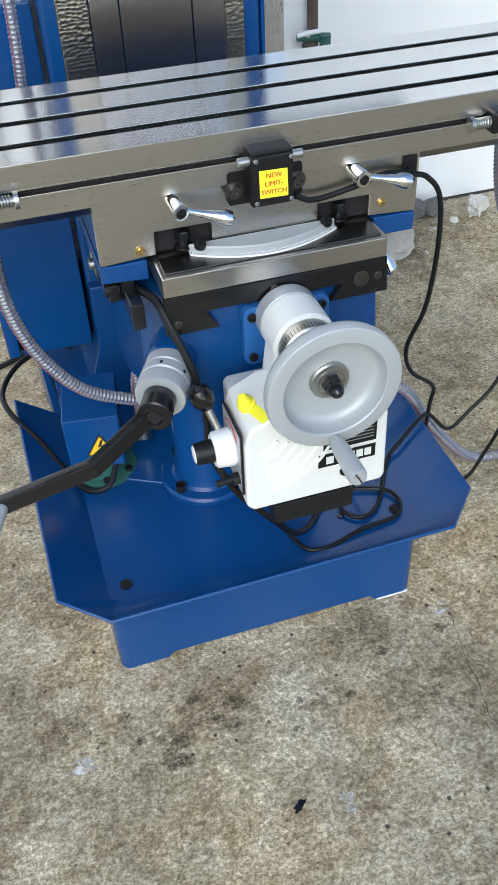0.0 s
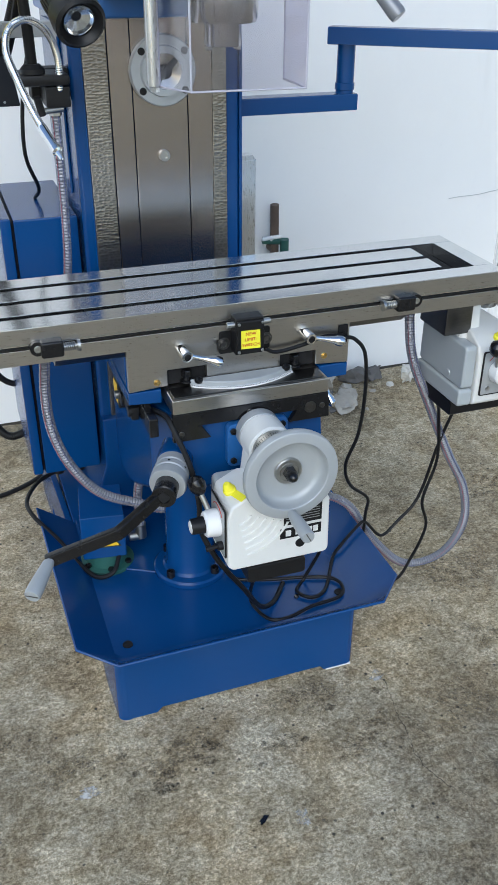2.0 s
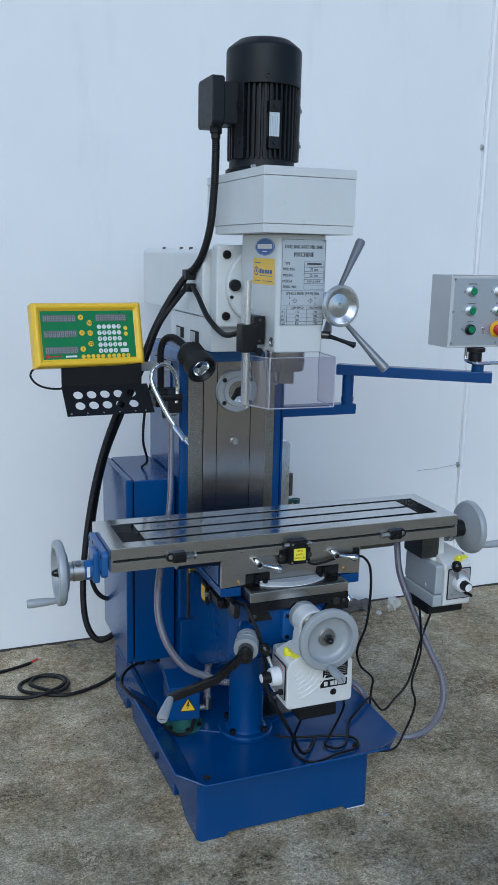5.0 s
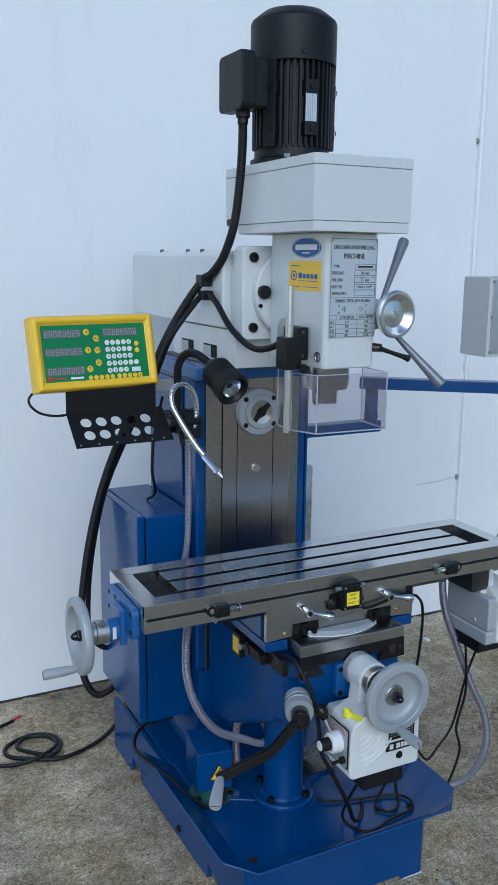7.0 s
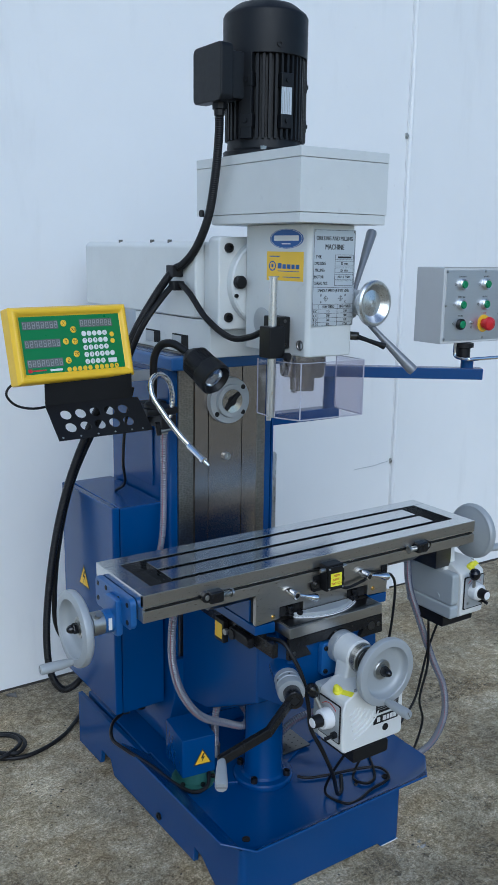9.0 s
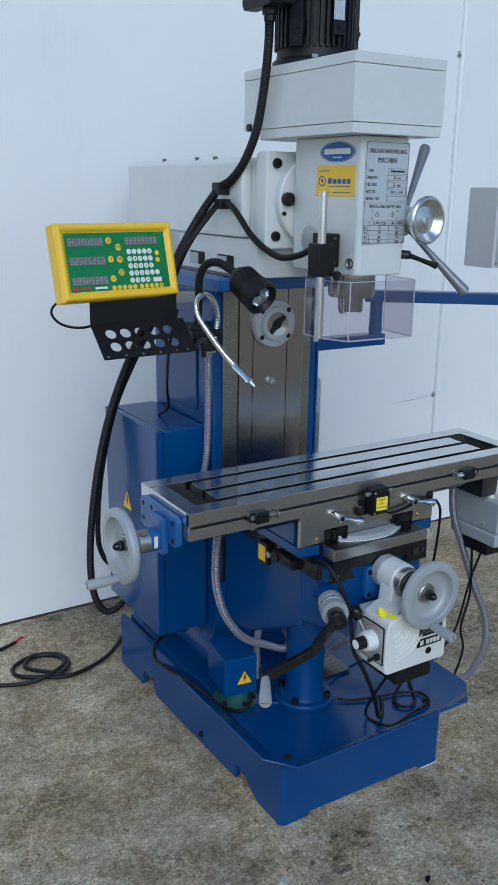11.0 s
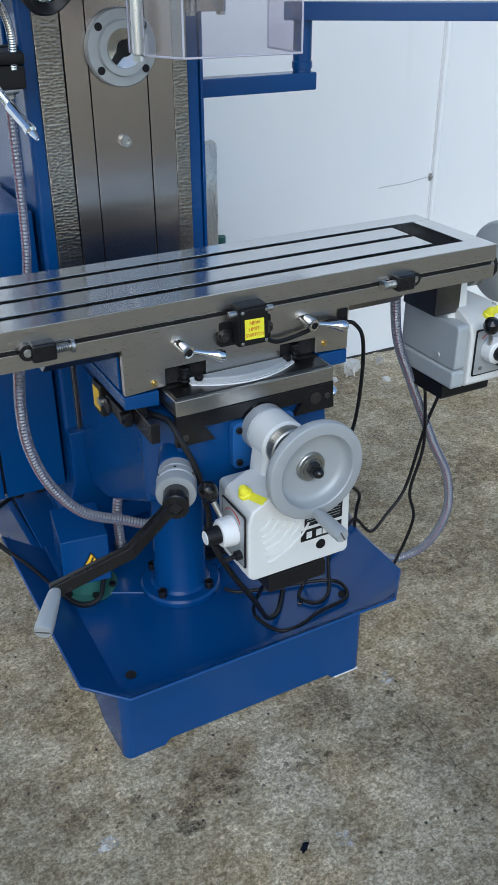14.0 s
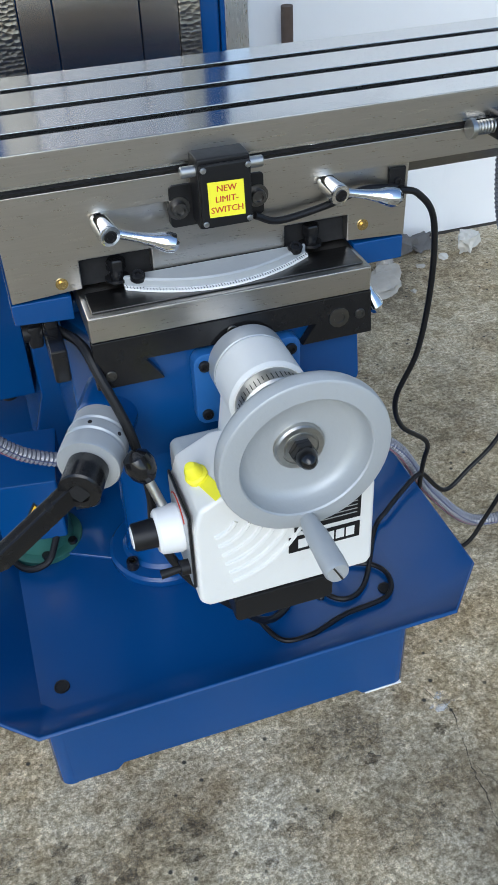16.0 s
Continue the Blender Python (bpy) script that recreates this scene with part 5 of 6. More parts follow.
for x, z in ((-0.058, 0.104), (0.058, 0.104), (-0.058, -0.104), (0.058, -0.104)):
    part("rivet", moved(lathe([(0, 0.002), (0.002, 0.0015), (0.003, 0)], seg=10), FT @ Matrix.Translation((x, z, 0))), ZINC, pl)
SP = Matrix.Translation((-0.0624, 0.184, 1.505)) @ Matrix.Rotation(radians(-88.54), 4, "Z") @ Matrix.Rotation(radians(90), 4, "X")
stk = part("sticker", moved(box(-0.069, 0.069, -0.033, 0.033, 0, 0.0005, 0), SP), YELLOW, hd, "yellow dealer sticker with blue emblem")
SQ = SP @ Matrix.Translation((0, 0, 0.0006)) @ Matrix.Diagonal((1.3, 1.1, 1, 1))
part("emblem", join(moved(lathe([(0.008, 0), (0.008, 0.0003), (0.0105, 0.0003), (0.0105, 0)], seg=22), SQ @ Matrix.Translation((-0.036, 0.0, 0))), bars([(-0.039, -0.033, -0.003, 0.004), (-0.020, -0.009, -0.005, 0.006), (-0.006, 0.004, -0.005, 0.004), (0.007, 0.017, -0.005, 0.004), (0.020, 0.029, -0.005, 0.004), (0.032, 0.042, -0.005, 0.004), (-0.045, -0.015, 0.019, 0.021), (-0.020, 0.042, -0.011, -0.0095), (-0.045, -0.015, -0.023, -0.0215), (-0.005, 0.045, -0.023, -0.0215)], SQ)), INK_BLUE, stk)
OV = SP @ Matrix.Translation((0.004, 0.062, 0)) @ Matrix.Diagonal((1.36, 1.2, 1, 1))
ov = part("maker_badge", moved(lathe([(0, 0.0006), (0.046, 0.0006), (0.046, 0)], seg=40), OV @ Matrix.Diagonal((1, 0.40, 1, 1))), INK_BLUE, hd, "blue oval badge with white bar")
part("badge_bar", join(bars([(-0.034, 0.034, -0.004, 0.006), (-0.012, 0.012, -0.0105, -0.0085)], OV @ Matrix.Translation((0, 0, 0.0007))), moved(lathe([(0.0425, 0.0007), (0.0425, 0.0010), (0.0435, 0.0010), (0.0435, 0.0007)], seg=40), OV @ Matrix.Diagonal((1, 0.40, 1, 1)))), INK_WHITE, ov)
part("badge_line", bars([(-0.032, 0.032, -0.026, -0.0245)], OV, 0.0004), INK_BLUE, ov)

# spindle, feed wheel, quill levers
sp = part("quill", lathe([(0, 0.066), (0.055, 0.066), (0.056, 0.064), (0.056, 0.030), (0.055, 0.010), (0.052, 0.004), (0.030, 0.004), (0.030, -0.004), (0.0295, -0.030), (0.018, -0.031), (0.015, -0.028), (0, -0.020)], (0.010, 0.200, 1.240), (0, 0, 1), 44), QUILL, mill, "bright steel quill and spindle nose")
part("drive_lug", join(box(-0.018, -0.010, 0.192, 0.208, 1.204, 1.215, 0.001), box(0.030, 0.038, 0.192, 0.208, 1.204, 1.215, 0.001)), ZINC, sp)
fw = part("fine_feed_wheel", lathe([(0, 0.010), (0.006, 0.010), (0.008, 0.006), (0.030, 0.002), (0.042, 0.014), (0.045, 0.018), (0.050, 0.018), (0.053, 0.014), (0.053, 0.006), (0.048, 0.0), (0.030, -0.008), (0.012, -0.010), (0.012, -0.04), (0, -0.04)], (0.097, 0.062, 1.424), (0.10, -1, 0), 44), ALU_SATIN, mill, "polished dished fine feed wheel")
part("worm_housing", join(rod((0.100, 0.085, 1.424), (0.100, 0.26, 1.424), 0.028, seg=28, edge=0.004), box(0.070, 0.112, 0.12, 0.25, 1.385, 1.455, 0.01, 3)), GREY_COLLAR, mill)
hubc = Vector((0.112, 0.175, 1.415))
lv = part("quill_lever", join(lathe([(0, 0), (0.030, 0), (0.032, 0.004), (0.030, 0.03), (0.022, 0.038), (0, 0.038)], hubc, (1, 0, 0), 32)), GREY_COLLAR, mill, "hub with three tapered grey levers")
for tip in ((0.245, 0.235, 1.590), (0.246, 0.062, 1.256), (0.215, 0.36, 1.33)):
    d = (Vector(tip) - (hubc + Vector((0.02, 0, 0)))).normalized()
    L = (Vector(tip) - hubc - Vector((0.02, 0, 0))).length
    part("lever", lathe([(0, 0.01), (0.006, 0.012), (0.0062, L * 0.25), (0.0085, L * 0.55), (0.0135, L * 0.97), (0.012, L), (0, L)], hubc + Vector((0.02, 0, 0)), d, 18), LEVER_GREY, lv)
part("clamp_lever", lathe([(0, 0), (0.006, 0), (0.005, 0.03), (0.006, 0.06), (0.0085, 0.075), (0, 0.080)], (0.085, 0.090, 1.345), (0.92, -0.25, -0.32), 14), BLACK, mill, "black quill clamp lever")
part("clamp_boss", rod((0.070, 0.105, 1.347), (0.093, 0.098, 1.345), 0.010, seg=16), DARK_STEEL, mill)

# depth rod and guard
rd = thing("spindle_guard", (0.0, 0.15, 1.14), "clear acrylic spindle guard on a steel rod", "guard")
part("rod", join(rod((-0.118, 0.150, 1.160), (-0.118, 0.150, 1.480), 0.0095, seg=18, edge=0.001), rod((-0.118, 0.150, 1.48), (-0.118, 0.150, 1.483), 0.011)), ALU_SATIN, rd, "bright steel rod")
cl = part("clamp", join(box(-0.140, -0.096, 0.128, 0.172, 1.300, 1.372, 0.004), box(-0.098, -0.0675, 0.150, 0.215, 1.318, 1.392, 0.003)), BLACK, rd, "black plastic clamp")
part("thumb_screw", lathe([(0, 0), (0.006, 0), (0.010, 0.003), (0.010, 0.012), (0, 0.014)], (-0.098, 0.127, 1.303), (0.3, -1, 0), 14), BLACK, cl)
part("screw", join(*[socket_screw((-0.083, 0.150, z), (0, -1, 0), 0.004, 0.002) for z in (1.328, 1.382)]), DARK_STEEL, cl)


def guard():
    pts = [(-0.098, 0.235), (-0.104, 0.165), (-0.072, 0.098), (0.108, 0.092), (0.114, 0.20)]
    bms = []
    t = 0.0025
    for a, b in zip(pts, pts[1:]):
        a, b = Vector((*a, 0)), Vector((*b, 0))
        d = (b - a).normalized()
        nrm = Vector((d.y, -d.x, 0)) * t
        bm = bmesh.new()
        vs = [bm.verts.new(p + Vector((0, 0, z))) for z in (1.158, 1.288) for p in (a, b, b + nrm, a + nrm)]
        for f in ((0, 1, 2, 3), (7, 6, 5, 4), (0, 4, 5, 1), (1, 5, 6, 2), (2, 6, 7, 3), (3, 7, 4, 0)):
            bm.faces.new([vs[i] for i in f])
        bms.append(bm)
    return bms


for bm in guard():
    pane = part("pane", bm, ACRYLIC, rd, "clear acrylic pane", False)
    pane.visible_shadow = False
for x, y in ((-0.098, 0.235), (-0.104, 0.165), (-0.073, 0.097), (0.110, 0.091), (0.115, 0.20)):
    part("pane_edge", rod((x, y, 1.157), (x, y, 1.289), 0.0016, seg=6), EDGE, rd)
part("pane_rim", join(tube([(-0.098, 0.235, 1.157), (-0.104, 0.165, 1.157), (-0.073, 0.097, 1.157), (0.110, 0.091, 1.157), (0.115, 0.20, 1.157)], 0.0016, 6, 0)), EDGE, rd, "frosted pane edge")
part("pane_rim", join(tube([(-0.104, 0.165, 1.289), (-0.073, 0.097, 1.289), (0.110, 0.091, 1.289), (0.115, 0.20, 1.289)], 0.0010, 6, 0)), EDGE, rd, "frosted pane edge")
part("rail", join(rod((-0.111, 0.168, 1.15), (-0.111, 0.168, 1.295), 0.007, seg=4), rod((-0.118, 0.15, 1.19), (-0.105, 0.17, 1.19), 0.004), rod((-0.118, 0.15, 1.25), (-0.105, 0.17, 1.25), 0.004)), ALU_SATIN, rd)

# ---- motor ----
mt = thing("electric_motor", (-0.006, 0.36, 1.757), "black finned electric motor standing on the belt cover", "motor")
MC = Vector((-0.006, 0.36, 0))
part("flange", lathe([(0, 1.757), (0.096, 1.757), (0.099, 1.760), (0.099, 1.770), (0.090, 1.776), (0.088, 1.800), (0, 1.800)], MC, (0, 0, 1), 48), MOTOR, mt)


def finned():
    bm = bmesh.new()
    n = 40
    outline = []
    for k in range(n):
        for da, r in ((-0.28, 0.083), (-0.20, 0.095), (0.20, 0.095), (0.28, 0.083)):
            a = 2 * math.pi * (k + da) / n
            outline.append((MC.x + r * math.cos(a), MC.y + r * math.sin(a)))
    bm.free()
    return prism(outline, "z", 1.796, 1.990)


part("finned_body", finned(), MOTOR, mt)
part("fan_cowl", lathe([(0, 1.982), (0.100, 1.982), (0.101, 1.984), (0.101, 2.072), (0.097, 2.080), (0.076, 2.096), (0.070, 2.100), (0, 2.101)], MC, (0, 0, 1), 52), MOTOR, mt)
for a in (-150, -93, -30, 30):
    for z in (1.835, 1.925):
        d = Vector((math.cos(radians(a)), math.sin(radians(a)), 0))
        lug = part("lug", moved(box(-0.016, 0.016, -0.010, 0.012, -0.016, 0.016, 0.003), Matrix.Translation(MC + d * 0.091 + Vector((0, 0, z))) @ Matrix.Rotation(radians(a) + math.pi / 2, 4, "Z")), MOTOR, mt)
        part("screw", lathe([(0, 0.002), (0.005, 0.002), (0.0055, 0)], MC + d * 0.103 + Vector((0, 0, z)), d, 10), MOTOR, lug)
for a in (-150, -30):
    d = Vector((math.cos(radians(a)), math.sin(radians(a)), 0))
    part("rail", moved(box(-0.014, 0.014, -0.010, 0.006, -0.10, 0.09, 0.002), Matrix.Translation(MC + d * 0.090 + Vector((0, 0, 1.895))) @ Matrix.Rotation(radians(a) + math.pi / 2, 4, "Z")), MOTOR, mt)
tbx = part("terminal_box", prism(rounded(0.292, 0.418, 1.872, 1.996, 0.014), "x", -0.172, -0.138, 0.004, 3), MOTOR, mt)
part("neck", box(-0.1385, -0.085, 0.315, 0.400, 1.880, 1.985, 0.006), MOTOR, tbx)
part("gland", lathe([(0, 0), (0.017, 0), (0.017, 0.016), (0.013, 0.018), (0.013, 0.030), (0, 0.030)], (-0.146, 0.340, 1.874), (0, 0, -1), 8), BLACK, tbx)
MP = Matrix.Translation(MC + Vector((-0.006, -0.0985, 1.880))) @ Matrix.Rotation(radians(-4), 4, "Z") @ Matrix.Rotation(radians(90), 4, "X")
mp_ = part("rating_plate", moved(box(-0.014, 0.014, -0.052, 0.052, 0, 0.001, 0.0002), MP), PLATE, mt, "silver rating plate with fine print")
part("print_bar", bars([(-0.011 + 0.0045 * k, -0.0102 + 0.0045 * k, -0.046 + 0.01 * (k % 2), 0.044 - 0.012 * ((k * 2) % 3)) for k in range(5)], MP @ Matrix.Translation((0, 0, 0.0011))), SEGMENT, mp_)
part("earth_screw", lathe([(0, 0.002), (0.003, 0.002), (0.004, 0.004), (0.007, 0.004), (0.007, 0)], MC + Vector((-0.026, -0.0965, 2.000)), (-0.27, -0.96, 0), 12), BLACK, mt)
for a in (-125, -50, 55, 130):
    part("flange_bolt", lathe([(0, 0), (0.008, 0), (0.008, 0.008), (0, 0.009)], MC + Vector((0.092 * math.cos(radians(a)), 0.092 * math.sin(radians(a)), 1.7705)), (0, 0, 1), 6), ZINC, mt)

# ---- control box on its swing arm ----
arm = thing("swing_arm", (0.15, 0.58, 1.04), "blue square-tube swing arm bolted to the column", "arm")
part("lower_tube", box(0.150, 0.428, 0.555, 0.600, 1.040, 1.074, 0.003), BLUE, arm)
part("column_bracket", box(0.1435, 0.160, 0.575, 0.66, 1.00, 1.10, 0.003), BLUE, arm)
part("pivot", join(rod((0.405, 0.578, 1.040), (0.405, 0.578, 1.175), 0.019, seg=24), lathe([(0.019, 0), (0.021, 0.001), (0.021, 0.014), (0.019, 0.015)], (0.405, 0.578, 1.08), (0, 0, 1), 24)), BLUE, arm)
A0, A1 = Vector((0.385, 0.578, 1.187)), Vector((0.765, 0.300, 1.187))
part("upper_tube", moved(box(-0.017, 0.017, -0.020, 0.020, -0.02, (A1 - A0).length, 0.003), Matrix.Translation(A0) @ Matrix.Rotation(math.atan2(A1.y - A0.y, A1.x - A0.x), 4, "Z") @ Matrix.Rotation(radians(90), 4, "Y")), BLUE, arm)
part("end_post", rod((0.728, 0.327, 1.203), (0.728, 0.327, 1.232), 0.019, seg=24, edge=0.002), BLUE, arm)

cb = thing("control_box", (0.79, 0.39, 1.278), "pale grey push-button control box on a swivel post", "control box")
BX0, BX1, BY, BZ0, BZ1 = 0.613, 0.965, 0.332, 1.279, 1.500
part("enclosure", box(BX0, BX1, BY, BY + 0.110, BZ0, BZ1, 0.003), PANEL_GREY, cb)
part("face_plate", box(BX0 + 0.012, BX1 - 0.012, BY - 0.0015, BY - 0.0002, BZ0 + 0.008, BZ1 - 0.008, 0.0003), PANEL_FACE, cb, "pale brushed face plate")
part("swivel", lathe([(0, 0), (0.021, 0), (0.021, 0.030), (0.030, 0.032), (0.030, 0.0445), (0, 0.0445)], (0.728, 0.345, 1.2325), (0, 0, 1), 28), BLACK, cb, "black swivel collar")
part("grab_handle", tube([(0.692, 0.345, 1.282), (0.692, 0.345, 1.245), (0.695, 0.335, 1.236), (0.705, 0.305, 1.233), (0.730, 0.300, 1.233), (0.90, 0.300, 1.233), (0.915, 0.305, 1.234), (0.915, 0.335, 1.238), (0.900, 0.345, 1.245), (0.900, 0.345, 1.282)], 0.0055, 10, 4), CHROME, cb, "bent bright steel handle")
for x, z in ((0.626, 1.488), (0.787, 1.489), (0.950, 1.488), (0.626, 1.293), (0.789, 1.293), (0.950, 1.293), (0.626, 1.39), (0.950, 1.39)):
    part("screw", lathe([(0, 0.003), (0.003, 0.0025), (0.0042, 0)], (x, BY - 0.0015, z), (0, -1, 0), 12), ZINC, cb)


def push_button(x, z, mat, label, bezel):
    b = part("push_button", lathe([(0.0105, 0), (0.0105, 0.010), (0.014, 0.011), (0.016, 0.009), (0.0165, 0)], (x, BY - 0.0015, z), (0, -1, 0), 28), bezel, cb, label)
    part("cap", lathe([(0, 0.014), (0.0095, 0.014), (0.0112, 0.012), (0.0112, 0.002)], (x, BY - 0.0015, z), (0, -1, 0), 26), mat, b)


COLS, ROWZ = (0.690, 0.791, 0.888), (1.451, 1.392, 1.335)
for r, z in enumerate(ROWZ[:2]):
    for c, x in enumerate(COLS):
        push_button(x, z, RED_BTN if c == 2 else GREEN_BTN, "red push button" if c == 2 else "green push button", ALU_SATIN)
push_button(COLS[0], ROWZ[2], GREEN_BTN, "green power button in a black ring", BLACK)
es = part("emergency_stop", lathe([(0, 0.001), (0.026, 0.001), (0.026, 0.0005), (0, 0.0005)], (COLS[1], BY - 0.0015, ROWZ[2]), (0, -1, 0), 32), YELLOW, cb, "red mushroom stop button on a yellow disc")
part("stem", lathe([(0, 0), (0.014, 0), (0.012, 0.016), (0, 0.016)], (COLS[1], BY - 0.003, ROWZ[2]), (0, -1, 0), 24), RED_BTN, es)
part("mushroom", lathe([(0, 0.014), (0.017, 0.015), (0.0205, 0.018), (0.0205, 0.024), (0.018, 0.029), (0.010, 0.032), (0, 0.033)], (COLS[1], BY - 0.003, ROWZ[2]), (0, -1, 0), 32), RED_BTN, es)
ss = part("selector", lathe([(0, 0), (0.0165, 0), (0.0165, 0.008), (0.013, 0.010), (0, 0.010)], (COLS[2], BY - 0.0015, ROWZ[2]), (0, -1, 0), 28), ALU_SATIN, cb, "black two-way selector")
part("pointer", moved(box(-0.016, 0.016, -0.0055, 0.0055, 0.010, 0.026, 0.003), Matrix.Translation((COLS[2], BY - 0.0015, ROWZ[2])) @ Matrix.Rotation(radians(90), 4, "X") @ Matrix.Rotation(radians(-40), 4, "Z")), BLACK, ss)
CT = pose(0, BY - 0.0017, 0, 90, 0, 0)
part("lettering", lettering([("FORWARD", COLS[0], 1.4735, 0.0062), ("REVERSE", COLS[1], 1.4735, 0.0062), ("FORWARD", COLS[0], 1.4145, 0.0062), ("REVERSE", COLS[1], 1.4145, 0.0062), ("POWER", COLS[0], 1.359, 0.0062), ("PUMP OFF", COLS[2] - 0.024, 1.361, 0.0060), ("PUMP ON", COLS[2] + 0.020, 1.361, 0.0060)], CT), INK, cb)
part("red_lettering", lettering([("STOP", COLS[2], 1.4735, 0.0062), ("STOP", COLS[2], 1.4145, 0.0062), ("E-STOP", COLS[1], 1.365, 0.0062)], CT), INK_RED, cb)
for x, z in [(x - 0.028, z) for x in COLS for z in ROWZ[:2]] + [(COLS[0] - 0.0285, 1.337), (0.7395, 1.325)]:
    part("symbol", moved(lathe([(0.0028, 0), (0.0028, 0.0003), (0.0037, 0.0003), (0.0037, 0)], seg=14), CT @ Matrix.Translation((x, z, 0))), INK, cb)
part("key_switch", lathe([(0, 0.006), (0.004, 0.006), (0.005, 0)], (0.7395, BY - 0.0015, 1.338), (0, -1, 0), 14), ZINC, cb)
part("top_cover_seam", box(BX0 + 0.004, BX1 - 0.004, BY - 0.001, BY + 0.004, BZ1 - 0.0005, BZ1 + 0.002, 0.001), PANEL_GREY, cb)

# ---- digital readout ----
DM = Matrix.Translation((-0.465, 0.483, 1.317)) @ Matrix.Rotation(radians(8), 4, "Z") @ Matrix.Rotation(radians(90 - 13), 4, "X")
dro = thing("digital_readout", DM.translation, "yellow-framed digital readout with green keypad face, switched off", "readout")


def dro_frame():
    """Ring with sloping front lips, then a shallow back."""
    def loop(w, h, z):
        return [Vector((x, y, z)) for x, y in ((-w, -h), (w, -h), (w, h), (-w, h))]
    rings = [loop(0.135, 0.067, 0.006), loop(0.141, 0.073, 0.014), loop(0.150, 0.082, 0.016), loop(0.158, 0.089, 0.006), loop(0.158, 0.089, -0.030), loop(0.150, 0.082, -0.036)]
    bm = bmesh.new()
    vs = [[bm.verts.new(p) for p in r] for r in rings]
    for a, b in zip(vs, vs[1:]):
        for k in range(4):
            bm.faces.new((a[k], a[(k + 1) % 4], b[(k + 1) % 4], b[k]))
    bm.faces.new(vs[-1])
    bm.faces.new(vs[0])
    bmesh.ops.recalc_face_normals(bm, faces=bm.faces)
    return moved(bevel(bm, 0.004, 3, 40), DM)


part("frame", dro_frame(), YELLOW, dro)
DF = DM @ Matrix.Translation((0, 0, 0.0064))
face = part("face", moved(box(-0.1345, 0.1345, -0.0665, 0.0665, 0, 0.0008, 0.0002), DF), GREEN_FACE, dro, "green printed keypad overlay")
DG = DF @ Matrix.Translation((0, 0, 0.0010))
for x0, x1, y in ((-0.128, -0.036, 0.046), (-0.128, -0.036, 0.003), (-0.128, -0.036, -0.042), (0.022, 0.112, 0.046)):
    w = part("display", moved(box(x0, x1, y - 0.0095, y + 0.0095, 0, 0.0006, 0.0002), DG), DISPLAY, face, "unlit grey digit display")
    dd = (x1 - x0) / 8
    segs = []
    for k in range(8):
        a = x0 + dd * (k + 0.18)
        b = x0 + dd * (k + 0.80)
        segs += [(a, b, y + s, y + s + 0.0011) for s in (-0.0070, -0.0005, 0.0060)] + [(a, a + 0.0011, y - 0.0065, y + 0.0065), (b - 0.0011, b, y - 0.0065, y + 0.0065)]
    part("segment", bars(segs, DG @ Matrix.Translation((0, 0, 0.0007)), 0.0002), SEGMENT, w)


def key(x, y, r, mat, text=""):
    k = part("key", moved(lathe([(0, 0.0012), (r * 0.9, 0.0012), (r, 0.0004), (r, 0)], seg=16), DG @ Matrix.Translation((x, y, 0))), mat, face)
    if text:
        part("character", lettering([(text, 0, 0, r * 1.35)], DG @ Matrix.Translation((x, y, 0.0014))), INK, k)


for y, a, b in ((0.046, "X", "X"), (0.003, "Y", "Y"), (-0.042, "Z", "Z")):
    key(-0.021, y + 0.002, 0.0078, YELLOW, a)
for y, a in ((0.032, "X₀"), (0.004, "Y₀"), (-0.026, "Z₀")):
    key(0.003, y, 0.0080, YELLOW, a[0] + "0")
for r, row in enumerate((("", "", "", "", "C"), ("7", "8", "9", "", ""), ("4", "5", "6", "x", "+"), ("1", "2", "3", "+", "-", ""), ("±", "0", "·", "="))):
    for c, t in enumerate(row):
        key(0.030 + 0.0145 * c, 0.021 - 0.0168 * r, 0.0064, WHITE_PL, t)
part("wide_key", moved(box(0.088, 0.112, -0.0525, -0.0415, 0, 0.0012, 0.0004), DG), WHITE_PL, face)
for x, y in ((0.108, 0.016), (0.108, 0.0)):
    key(x, y, 0.0062, YELLOW)
for k in range(10):
    key(-0.022 + 0.0142 * k + (0.004 if k > 4 else 0), -0.0610, 0.0058, YELLOW, "R" if k == 9 else "")
part("maker_mark", bars([(-0.128, -0.118, -0.0625, -0.054), (-0.116, -0.082, -0.060, -0.057)], DG), RED_BTN, face, "small red maker's mark")
part("model_bar", bars([(-0.072, -0.040, -0.062, -0.057)], DG), INK_WHITE, face)

bk = thing("readout_bracket", (-0.44, 0.46, 1.10), "black perforated steel tool shelf under the readout", "bracket")


